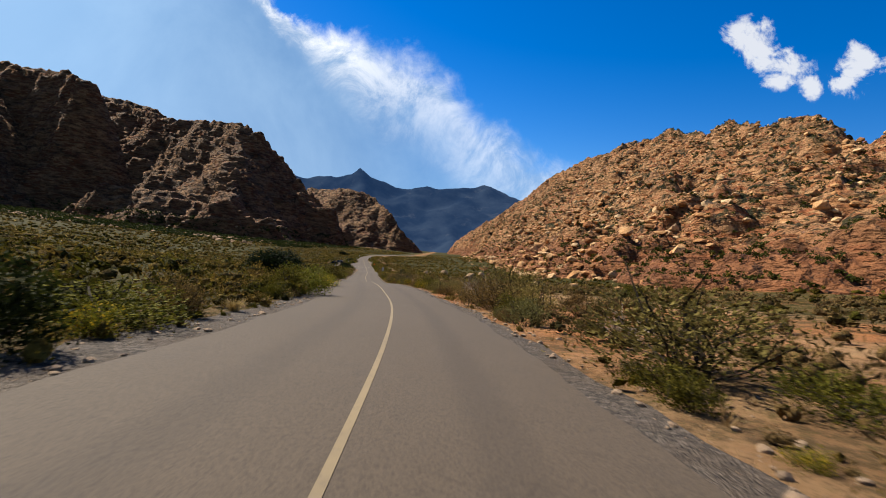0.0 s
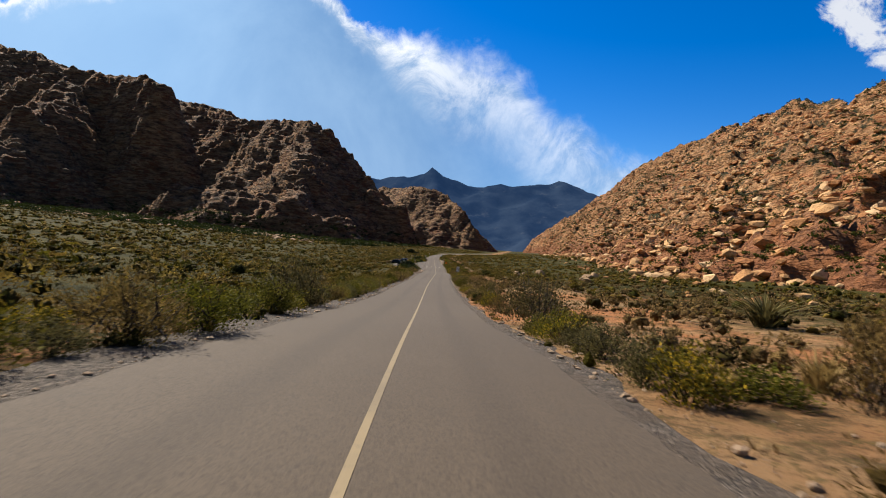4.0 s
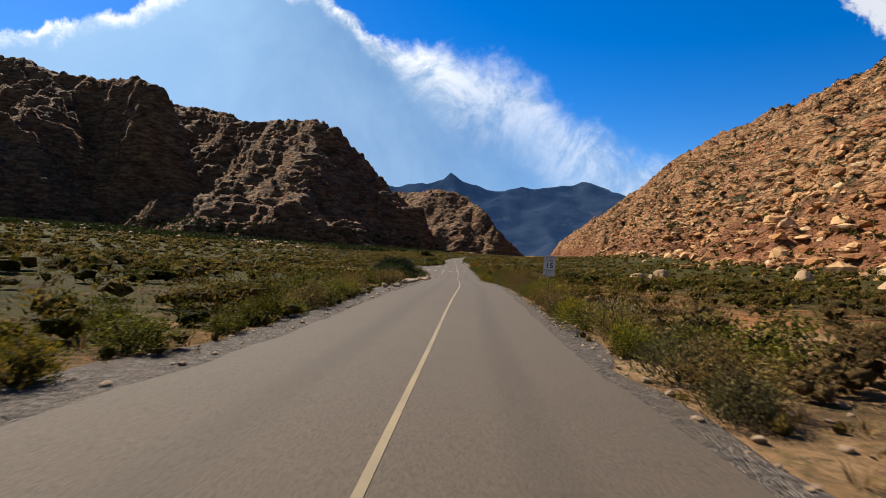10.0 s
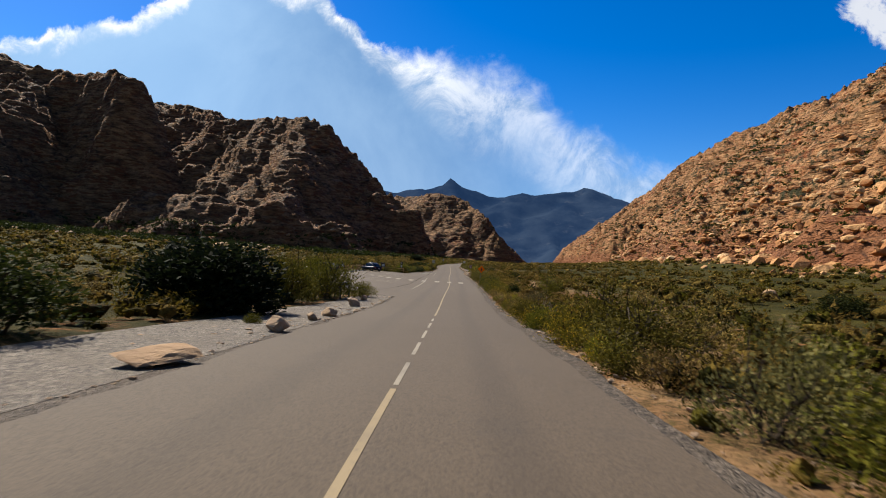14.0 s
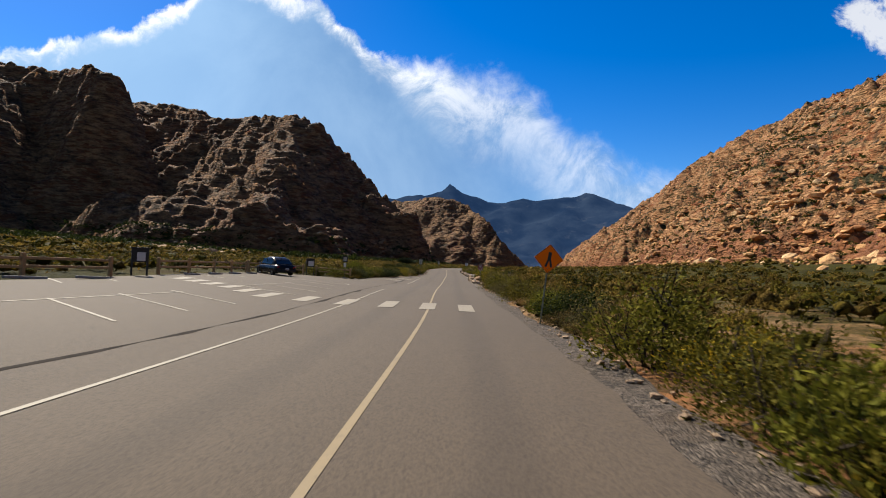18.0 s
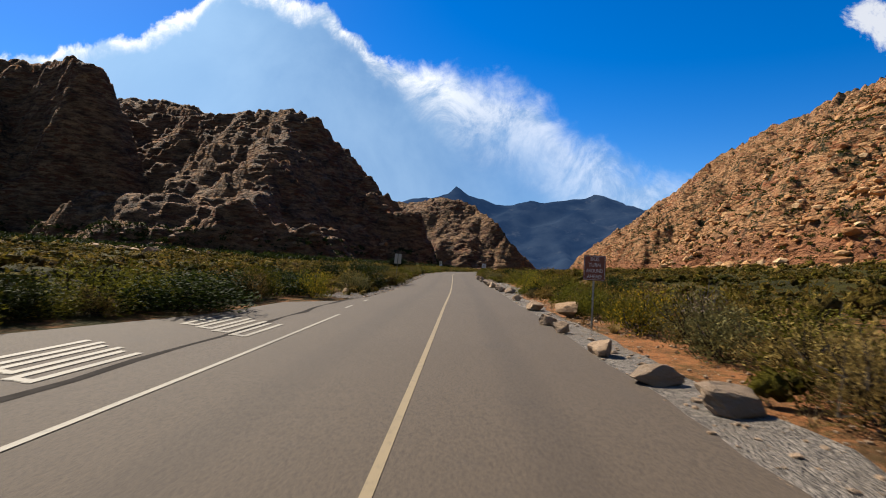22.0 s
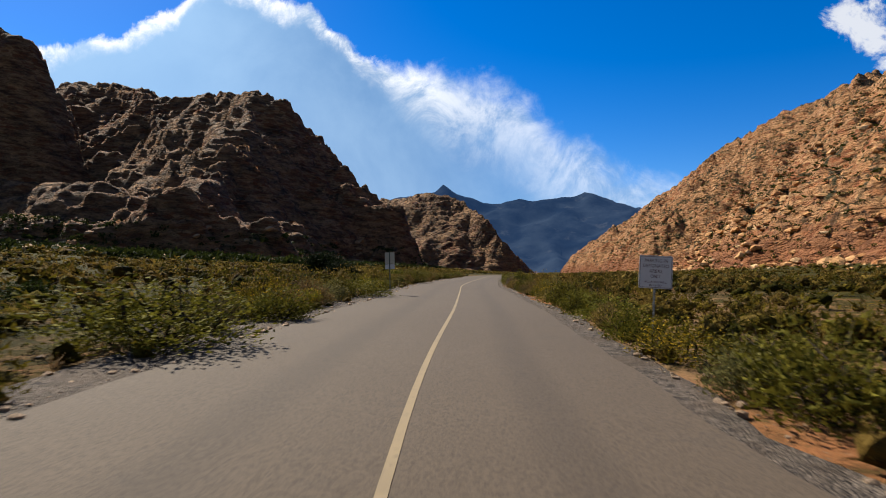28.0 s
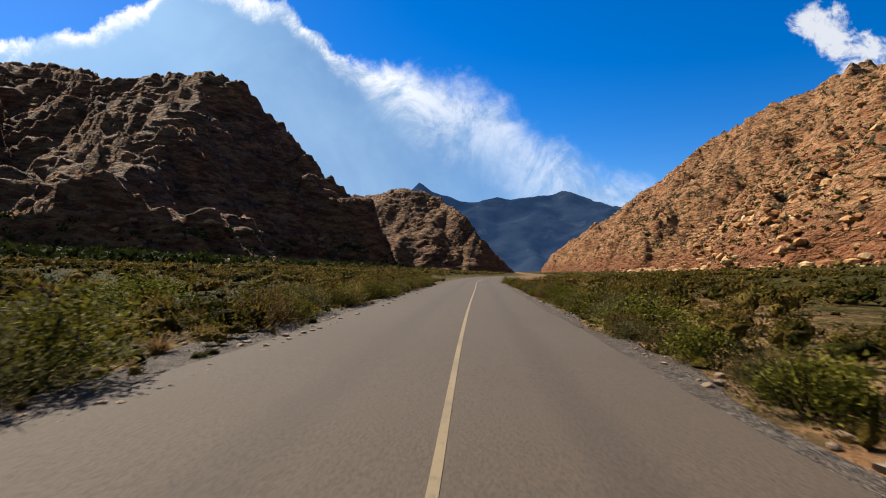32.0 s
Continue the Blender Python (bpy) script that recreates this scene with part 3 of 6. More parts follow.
fx, fy = np.meshgrid(np.arange(-2400, 2400, 26.0), np.arange(2300, 4300, 26.0))
far_nodes = [[(-1500, 3300, 500, .5), (-900, 3500, 430, .5), (-690, 3500, 455, .6), (-575, 3500, 512, .8), (-480, 3500, 455, .6), (-330, 3500, 432, .5), (-60, 3500, 418, .5), (60, 3500, 440, .5), (215, 3500, 482, .6), (340, 3500, 452, .5), (430, 3500, 415, .5), (607, 3520, 400, .5), (800, 3550, 395, .5), (1300, 3600, 380, .5)],
             [(-575, 3500, 500, .55), (-450, 3000, 190, .5), (-390, 2600, 60, .5)], [(215, 3500, 470, .55), (60, 3000, 190, .5), (40, 2600, 40, .5)], [(507, 3520, 408, .5), (420, 2900, 120, .5)]]
fh = np.full(fx.shape, -999.0)
fwx, fwy = fx + 28 * layers(fx, fy, 240, 3, 71), fy + 60 * layers(fx, fy, 300, 3, 72)
for nodes in far_nodes:
    fh = np.maximum(fh, spine(fwx, fwy, nodes))
fh = np.maximum(fh - 4 + 11 * layers(fx, fy, 150, 4, 73) - 22 * np.abs(layers(fx, fy, 220, 3, 79)) + 6, ground_z(fx, fy) - 8)
tagged(grid_object("distant_mountains", fx, fy, fh, MATS["haze_tinted_slopes"]), "far wooded mountain range under cloud, blue haze put into its colour", "mountain", kind="structure")


# ---- road, verges, parking place ----
def ribbon(name, left, right, y0, y1, lift, mat, label, category, step=1.5, thick=0.0, columns=2, skirt=0):
    """A strip along the road between two sideways distances (numbers or functions of y)."""
    ys = np.arange(y0, y1 + step, step)
    lo = left(ys) if callable(left) else np.full(ys.shape, float(left))
    hi = right(ys) if callable(right) else np.full(ys.shape, float(right))
    s = np.linspace(0, 1, columns)[None, :]
    D = lo[:, None] + (hi - lo)[:, None] * s
    Y = np.repeat(ys[:, None], columns, 1)
    X = mid_x(np.minimum(Y, 800.0)) + D / 0.989
    Z = pave_z(X, Y) + lift
    if skirt:
        Z[:, 0 if skirt < 0 else -1] -= 0.07
    if thick:
        D0 = np.concatenate([X[:, :1], X, X[:, -1:]], 1)
        Z0 = np.concatenate([Z[:, :1] - thick, Z, Z[:, -1:] - thick], 1)
        X, Y, Z = D0, np.concatenate([Y[:, :1], Y, Y[:, -1:]], 1), Z0
    ob = grid_object(name, X, Y, Z, mat, smooth=False)
    ob.data.attributes.new("across", "FLOAT", "POINT").data.foreach_set("value", ((X - mid_x(np.minimum(Y, 800.0))) * 0.989).astype(np.float32).ravel())
    return tagged(ob, label, category, kind="structure")


def lot_edge(ys):
    """Left edge of the paving: the road's own edge, opening into the parking place."""
    open_up = np.clip((ys - 256) / 3.5, 0, 1) * np.clip((346 - ys) / 8, 0, 1)
    far = np.interp(ys, [255, 257.5, 259.5, 262, 276, 289, 304, 312, 316, 318, 320, 322.4, 328, 334, 339, 342, 346], [-3.9, -7, -12.5, -16.5, -17, -17, -17, -17.3, -16, -13.5, -9.9, -8.6, -8.0, -6.5, -6.2, -4.6, -3.9])
    return np.where(open_up > 0, np.minimum(far, LEFT_EDGE), LEFT_EDGE + 0.12 * soft_noise(ys / 2.3, ys * 0, 5) + 0.05 * soft_noise(ys / 0.7, ys * 0, 6) - 0.3 * np.clip((ys - 330) / 30, 0, 1) - 0.35 * np.clip((ys - 420) / 40, 0, 1))


ribbon("road", lot_edge, lambda ys: RIGHT_EDGE + 0.10 * soft_noise(ys / 2.9, ys * 0, 9) + 0.05 * soft_noise(ys / 0.8, ys * 0, 10) - 0.15 * np.clip((ys - 270) / 30, 0, 1) * np.clip((320 - ys) / 15, 0, 1), -150, 900, 0.0, MATS["worn_asphalt"], "worn warm-grey asphalt road with faded paint", "road", 0.75, 0.10, 44)
ribbon("verge_right", 3.1, lambda ys: 4.4 + 0.3 * soft_noise(ys / 6, ys * 0, 21) + 0.3 * soft_noise(ys / 1.7, ys * 0, 22), -150, 800, -0.012, MATS["verge_gravel"], "grey gravel shoulder along the asphalt edge", "verge", 0.9, 0.08, 7, 1)
ribbon("gravel_turnout", 3.4, lambda ys: np.interp(ys, [319, 326, 346, 357, 362, 374, 380, 392], [3.9, 4.7, 4.6, 4.7, 6.5, 6.5, 5.6, 4.0]) + 0.3 * soft_noise(ys / 4, ys * 0, 25) + 0.2 * soft_noise(ys / 1.3, ys * 0, 26), 319, 392, -0.004, MATS["pale_gravel"], "pale loose gravel strip beside the road with boulders", "verge", 0.6, 0.06, 9, 1)
ribbon("verge_left", lambda ys: -5.4 + 0.35 * soft_noise(ys / 6, ys * 0, 31) + 0.3 * soft_noise(ys / 1.7, ys * 0, 32) - 0.8 * np.clip((ys - 186) / 5, 0, 1) * np.clip((218 - ys) / 6, 0, 1) - 2.6 * np.clip((ys - 212) / 8, 0, 1) * np.clip((258 - ys) / 6, 0, 1), -3.5, -150, 256, -0.012, MATS["verge_gravel"], "grey gravel shoulder along the asphalt edge", "verge", 0.9, 0.08, 7, -1)
ribbon("verge_left", lambda ys: -5.6 + 0.35 * soft_noise(ys / 6, ys * 0, 41) + 0.3 * soft_noise(ys / 1.7, ys * 0, 42) - 1.4 * np.clip((360 - ys) / 14, 0, 1), -3.5, 344, 800, -0.012, MATS["verge_gravel"], "grey gravel shoulder along the asphalt edge", "verge", 0.9, 0.08, 7, -1)
ribbon("gravel_turnout", lambda ys: -8.0 + 0.5 * soft_noise(ys / 4, ys * 0, 35) + 3.9 * np.clip((222 - ys) / 12, 0, 1) + 2.2 * np.clip((ys - 247) / 8, 0, 1), lambda ys: -4.15 + 0.12 * soft_noise(ys / 3, ys * 0, 36), 210, 256, -0.006, MATS["pale_gravel"], "pale loose gravel lay-by with boulders beside the road", "verge", 0.6, 0.06, 9, -1)
ribbon("centre_line", -0.05, 0.05, -150, 221, 0.006, YELLOW_PAINT, "faded yellow painted centre line", "road marking")
for k in range(5):
    ribbon("centre_line", -0.045, 0.045, 222.3 + 3.6 * k, 222.3 + 3.6 * k + 2.3 - 0.2 * k, 0.006, WHITE_PAINT, "worn broken pale painted centre line", "road marking", 0.8)
ribbon("centre_line", -0.05, 0.05, 240.5, 850, 0.006, YELLOW_PAINT, "faded yellow painted centre line", "road marking")

# ---- helpers for things ----
def part(name, bm, material, parent, label="", smooth=False):
    """One bmesh (or mesh) as one object under a thing or a part."""
    if isinstance(bm, bmesh.types.BMesh):
        me = bpy.data.meshes.new(name)
        bm.to_mesh(me)
        bm.free()
    else:
        me = bm
    if smooth:
        me.polygons.foreach_set("use_smooth", np.full(len(me.polygons), True))
    if not me.materials:
        me.materials.append(material)
    ob = new(name, me)
    ob.parent = parent
    if label:
        ob["label"] = label
    return ob


def thing(name, label, category, group="", kind=""):
    return tagged(new(name), label, category, group, kind)


def quads_mesh(name, verts, faces, mat, smooth=False):
    """A mesh from arrays: places (n, 3) and four-cornered faces (m, 4)."""
    me = bpy.data.meshes.new(name)
    me.vertices.add(len(verts))
    me.vertices.foreach_set("co", np.asarray(verts, np.float32).ravel())
    k = faces.shape[1]
    me.loops.add(faces.size)
    me.loops.foreach_set("vertex_index", faces.astype(np.int32).ravel())
    me.polygons.add(len(faces))
    me.polygons.foreach_set("loop_start", np.arange(0, faces.size, k, dtype=np.int32))
    me.polygons.foreach_set("use_smooth", np.full(len(faces), smooth))
    me.update(calc_edges=True)
    me.materials.append(mat)
    return me


def leaf_quads(centres, axis, length, width, rs):
    """Pointed leaves: one three-cornered face each, along axis."""
    n = len(centres)
    axis = axis / np.linalg.norm(axis, axis=1, keepdims=True)
    side = np.cross(axis, rs.normal(size=(n, 3)))
    side /= np.linalg.norm(side, axis=1, keepdims=True) + 1e-9
    le, wi = length * rs.uniform(0.6, 1.35, (n, 1)), width * rs.uniform(0.6, 1.35, (n, 1))
    v = np.stack([centres - axis * le * 0.45 - side * wi * 0.3, centres + side * wi * 0.55 - axis * le * 0.15, centres + axis * le * 0.55], 1).reshape(-1, 3)
    return v, np.arange(3 * n).reshape(n, 3)


def stem_tubes(stems, radius):
    """Three-sided tapering tubes along lists of points (k, 3)."""
    vs, fs, base = [], [], 0
    for pts in stems:
        k = len(pts)
        for i, p in enumerate(pts):
            r = radius * (1 - 0.8 * i / (k - 1))
            for a in (0, 2.094, 4.189):
                vs.append((p[0] + r * math.cos(a), p[1] + r * math.sin(a), p[2]))
        for i in range(k - 1):
            for a in range(3):
                fs.append((base + 3 * i + a, base + 3 * i + (a + 1) % 3, base + 3 * i + 3 + (a + 1) % 3, base + 3 * i + 3 + a))
        base += 3 * k
    return np.array(vs), np.array(fs)


def shrub_arrays(seed, leaves, lobes, length, width, upright=0.6, low=0.12, spread=0.5, stems=10, open_crown=0.25):
    """A shrub one metre wide and high: leaves in uneven lobes on branching stems."""
    rs = np.random.RandomState(seed)
    ang = rs.uniform(0, 6.283, lobes)
    rad = spread * 0.78 * np.sqrt(rs.uniform(0.0, 1, lobes))
    top = rs.uniform(0.45, 1.0, lobes) * (1 - 0.55 * (rad / spread) ** 2)
    centre = np.stack([rad * np.cos(ang), rad * np.sin(ang), np.maximum(low + 0.1, top - 0.22)], 1)
    size = rs.uniform(0.13, 0.26, lobes)
    pick = rs.randint(0, lobes, leaves)
    off = rs.normal(size=(leaves, 3))
    off /= np.linalg.norm(off, axis=1, keepdims=True)
    off *= (rs.uniform(open_crown, 1, (leaves, 1)) ** 0.6)
    pts = centre[pick] + off * size[pick, None] * np.array([1.15, 1.15, 1.05])
    drop = rs.uniform(size=leaves) < 0.22
    pts[drop, 2] *= rs.uniform(0.2, 0.9, drop.sum())
    pts[:, 2] = np.maximum(pts[:, 2], 0.015)
    out = pts - np.array([0, 0, 0.0])
    axis = out * np.array([1, 1, 0.3]) / (np.linalg.norm(out, axis=1, keepdims=True) + 0.05) + np.array([0, 0, upright]) + rs.normal(size=(leaves, 3)) * 0.55
    lv, lf = leaf_quads(pts, axis, length, width, rs)
    lines = []
    for i in range(stems):
        c = centre[i % lobes] + rs.normal(size=3) * 0.07
        b = np.array([rs.normal() * 0.05, rs.normal() * 0.05, -0.05])
        m = b + (c - b) * 0.5 + np.array([rs.normal() * 0.04, rs.normal() * 0.04, 0.06])
        lines.append([b, (b + m) / 2 + rs.normal(size=3) * 0.02, m, (m + c) / 2 + rs.normal(size=3) * 0.03, c + np.array([0, 0, size[i % lobes] * 0.8])])
        lines.append([m, (m + c) / 2 + rs.normal(size=3) * 0.08, c + rs.normal(size=3) * 0.15])
    sv, sf = stem_tubes(lines, 0.014)
    return lv, lf, sv, sf


def scrub_arrays(seed, leaves, lobes, length, width, upright=0.7, cores=1):
    """A shrub for the wider field: a dense twiggy heart of jagged lumps inside its leaves."""
    rs = np.random.RandomState(seed + 5)
    v, f = shrub_arrays(seed, leaves, lobes, length, width, upright, 0.03, stems=1)[:2]
    bm = bmesh.new()
    bmesh.ops.create_icosphere(bm, subdivisions=1, radius=1)
    ball = np.array([p.co[:] for p in bm.verts])
    tri = np.array([[q.index for q in face.verts] for face in bm.faces])
    bm.free()
    vs, fs, base = [v], [f], len(v)
    for k in range(cores):
        at = np.array([rs.uniform(-0.2, 0.2), rs.uniform(-0.2, 0.2), 0.30]) if cores > 1 else np.array([0, 0, 0.30])
        size = np.array([0.36, 0.36, 0.42]) * (0.5 if cores > 1 else 0.7 if leaves > 30 else 0.8)
        vs.append(at + ball * size * rs.uniform(0.35, 1.3, (len(ball), 1)))
        fs.append(tri + base)
        base += len(ball)
    return np.concatenate(vs), np.concatenate(fs)


def tuft_arrays(seed, blades, droop=0.35, width=0.012):
    """A grass tuft one metre wide and high."""
    rs = np.random.RandomState(seed)
    a = rs.uniform(0, 6.283, blades)
    lean = rs.uniform(0.05, 0.5, blades)
    h = rs.uniform(0.45, 1.0, blades)
    r0 = rs.uniform(0, 0.16, blades)
    d = np.stack([np.cos(a), np.sin(a), 0 * a], 1)
    s = np.stack([-np.sin(a), np.cos(a), 0 * a], 1) * width
    p0 = d * r0[:, None]
    p1 = p0 + d * (lean * 0.5)[:, None] + np.array([0, 0, 1]) * (h * 0.6)[:, None]
    p2 = p0 + d * (lean * (1 + droop))[:, None] + np.array([0, 0, 1]) * h[:, None]
    v = np.stack([p0 - s, p0 + s, p1 + s * 0.8, p1 - s * 0.8, p2 + s * 0.15, p2 - s * 0.15], 1).reshape(-1, 3)
    f = (np.arange(blades)[:, None] * 6 + np.array([[0, 1, 2, 3]])).tolist() + (np.arange(blades)[:, None] * 6 + np.array([[3, 2, 4, 5]])).tolist()
    return v, np.array(f)


PLANTS, LARGE = {}, {}


def plant_kind(code, name, label, category, leaf_mat, variants, wood=BARK, **how):
    """Build the models of one kind of plant, kept out of the place; copies are set later."""
    made = []
    for k in range(variants):
        lv, lf, sv, sf = shrub_arrays(hash_code(code) + 13 * k, **how)
        made.append((quads_mesh(name + "_foliage", lv, lf, leaf_mat), quads_mesh(name + "_branches", sv, sf, wood)))
    # larger plants have more and finer leaves
    fine = dict(how, leaves=int(how["leaves"] * 1.7), lobes=int(how["lobes"] * 1.6), length=how["length"] * 0.66, width=how["width"] * 0.72)
    large = []
    for k in range(2):
        lv, lf, sv, sf = shrub_arrays(hash_code(code) + 13 * k + 5, **(how if how["leaves"] > 4000 else fine))
        large.append((quads_mesh(name + "_foliage", lv, lf, leaf_mat), quads_mesh(name + "_branches", sv, sf, wood)))
    LARGE[code] = large
    PLANTS[code] = (name, label, category, made)


def hash_code(code):
    return 40 + sum(ord(ch) for ch in code) * 7


plant_kind("c", "creosote_bush", "olive-brown creosote bush with bare lower branches on sand", "shrub", leafy("creosote_olive", (0.045, 0.037, 0.010), (0.19, 0.148, 0.040)), 3, leaves=1912, lobes=26, length=0.062, width=0.030, upright=0.8, stems=17, open_crown=0.1)
plant_kind("n", "dry_shrub", "brown half-dry desert shrub with twiggy branches", "shrub", LEAF_BROWN, 4, leaves=1785, lobes=22, length=0.072, width=0.025, upright=0.9, stems=20, open_crown=0.1)
plant_kind("g", "green_shrub", "dense olive-green desert shrub beside the road", "shrub", LEAF_GREEN, 4, leaves=1912, lobes=24, length=0.068, width=0.040, upright=0.7, stems=12)
plant_kind("b", "bright_shrub", "fresh bright green rounded shrub", "shrub", LEAF_BRIGHT, 3, leaves=1912, lobes=20, length=0.066, width=0.038, upright=1.0, stems=9)
plant_kind("s", "sagebrush", "grey-green sagebrush with dry tips", "shrub", LEAF_SAGE, 3, leaves=1848, lobes=22, length=0.066, width=0.032, upright=1.1, stems=12)
plant_kind("d", "dark_shrub", "dark green scrub oak with a shaded hollow beneath", "shrub", LEAF_DARK, 3, leaves=2167, lobes=26, length=0.074, width=0.05, upright=0.4, stems=12)
plant_kind("y", "rabbitbrush", "low rabbitbrush with yellow bloom", "shrub", LEAF_YELLOW, 3, leaves=1785, lobes=22, length=0.07, width=0.030, upright=1.2, low=0.05, stems=9)
plant_kind("J", "juniper_tree", "broad dark green juniper tree with foliage near the ground", "tree", leafy("juniper_crown", (0.005, 0.0085, 0.0035), (0.016, 0.022, 0.008)), 2, leaves=9500, lobes=60, length=0.052, width=0.045, upright=0.5, low=0.02, stems=26, open_crown=0.3)
plant_kind("W", "willow_tree", "loose green desert willow with upright branches", "tree", LEAF_BRIGHT, 2, leaves=7500, lobes=46, length=0.042, width=0.018, upright=1.3, low=0.1, stems=26, open_crown=0.05)
plant_kind("D", "dead_shrub", "bleached dead shrub with bare tangled branches", "shrub", LEAF_BROWN, 3, DEAD_WOOD, leaves=160, lobes=40, length=0.05, width=0.014, upright=0.8, low=0.06, stems=64, open_crown=0.0)
grass_models = []
for k in range(3):
    gv, gf = tuft_arrays(500 + k, 230)
    grass_models.append((quads_mesh("grass_tuft_blades", gv, gf, LEAF_GRASS),))
PLANTS["t"] = ("dry_grass_tuft", "tuft of dry straw-orange grass", "grass", grass_models)
yucca_models = []
for k in range(2):
    yv, yf = tuft_arrays(600 + k, 150, 0.9, 0.02)
    yucca_models.append((quads_mesh("yucca_blades", yv, yf, LEAF_SAGE if k else LEAF_GREEN),))
PLANTS["Y"] = ("yucca", "spiky yucca with stiff sword-shaped leaves", "yucca", yucca_models)

ROOTED = []     # (x, y, radius) of what already grows


def set_plant(code, y, d, wide, high, rs, sink=0.03):
    name, label, category, models = PLANTS[code]
    x = float(mid_x(y)) + d / 0.989
    z = float(ground_z(x, y))
    if wide > 2.0 and code in LARGE:
        models = LARGE[code]
    foot = thing(name, label, category, "roadside plants")
    for model, nm in zip(models[rs.randint(len(models))], ("foliage", "branch_frame")):
        ob = new(nm if category not in ("grass", "yucca") else "tuft", model)
        ob.parent = foot
    foot.matrix_basis = pose(x, y, z - sink, rs.uniform(-4, 4), rs.uniform(-4, 4), rs.uniform(0, 360)) @ Matrix.Diagonal((wide, wide, high, 1))
    ROOTED.append((x, y, wide * 0.5))
    return foot


# plants that stand out, stretch by stretch: kind, y along the road, distance from the painted line, width, height
FIRST = [("c", 11.6, 6.6, 4.2, 2.1), ("b", 8.3, 7.5, 2.1, 0.8), ("n", 31.4, 6.3, 3.6, 2.1), ("g", 26.3, -6.4, 4.4, 2.1), ("g", 12.0, -6.2, 2.9, 1.1), ("d", 7.9, -5.9, 1.9, 1.7), ("y", 10.3, -5.5, 1.2, 0.7), ("n", 14.6, -5.6, 1.2, 1.2),
         ("t", 17.2, -5.0, 0.8, 0.5), ("n", 28.0, 7.4, 3.4, 2.3), ("c", 24.5, 9.5, 1.8, 1.5), ("J", 57.5, -10.8, 6.0, 3.4), ("D", 41.3, 7.6, 3.2, 2.2), ("D", 38.6, 6.4, 1.8, 0.9), ("D", 44.0, 8.6, 2.2, 2.0), ("D", 17.5, 7.6, 2.4, 1.3), ("n", 46.2, 6.8, 3.0, 1.9), ("c", 51.0, 6.2, 3.4, 1.6), ("s", 54.5, 8.0, 3.0, 1.5), ("s", 64.9, 5.9, 2.8, 1.5), ("n", 62.0, 8.6, 2.6, 1.5), ("b", 72.0, 8.6, 1.6, 1.3)]
SECOND = [("s", 91.2, -6.2, 3.8, 3.2), ("g", 81.5, -5.4, 1.6, 1.3), ("b", 77.2, -5.8, 2.1, 1.5), ("n", 74.4, -6.2, 1.9, 1.7), ("y", 72.4, -6.4, 1.2, 0.9), ("s", 79.3, 5.2, 1.9, 1.2), ("b", 75.0, 6.5, 1.6, 0.8), ("n", 74.9, 8.4, 1.8, 2.3), ("g", 114.1, -6.2, 4.0, 1.5),
          ("g", 118.0, 6.0, 1.4, 1.9), ("n", 124.0, -5.9, 2.2, 1.3), ("n", 126.9, 6.0, 2.5, 1.7), ("b", 133.2, -5.8, 2.1, 1.1), ("g", 127.9, -6.6, 1.6, 1.3), ("t", 132.0, 4.8, 1.0, 0.7), ("s", 131.6, 7.8, 1.7, 1.8), ("n", 156.9, -5.9, 2.1, 1.7), ("b", 160.5, -5.7, 1.7, 1.1), ("g", 166.2, -5.6, 1.6, 1.0)]
THIRD = [("d", 206.6, -7.0, 2.4, 1.9), ("d", 213.4, -7.4, 4.2, 2.4), ("D", 177.8, 6.2, 2.6, 1.2), ("D", 145.0, 6.4, 2.2, 1.1), ("D", 266.0, 5.6, 2.2, 1.3), ("D", 247.0, 6.4, 2.4, 1.2), ("D", 338.5, 8.6, 2.8, 1.6), ("D", 398.0, 5.4, 1.8, 1.0), ("D", 453.6, 5.0, 2.2, 1.4), ("D", 368.0, -7.6, 2.4, 1.2), ("D", 122.0, 6.6, 2.2, 1.3), ("D", 96.0, 7.4, 2.4, 1.4), ("t", 151.3, -5.2, 0.8, 0.5), ("y", 149.8, -5.6, 1.3, 0.4), ("n", 158.5, 5.2, 2.5, 1.9), ("g", 152.8, 5.0, 1.7, 1.5), ("t", 150.9, 4.8, 0.8, 0.5), ("n", 149.5, 6.4, 1.9, 1.4), ("g", 168.2, 5.9, 2.0, 1.2), ("b", 167.4, -7.2, 1.8, 1.1), ("b", 171.5, -5.7, 1.5, 0.9), ("g", 175.6, 5.6, 3.4, 1.3),
         ("n", 182.0, 5.2, 2.6, 1.2), ("n", 185.7, -6.4, 2.8, 1.3), ("g", 195.9, 5.4, 2.2, 1.3), ("d", 212.0, -9.4, 3.6, 2.3), ("d", 223.9, -9.6, 3.6, 2.4), ("b", 206.7, -9.5, 0.9, 0.5), ("d", 231.9, 15.4, 3.0, 2.4), ("s", 208.6, 4.7, 1.0, 0.6), ("s", 207.2, 5.8, 1.7, 0.9), ("g", 213.7, 5.2, 2.2, 1.5)]
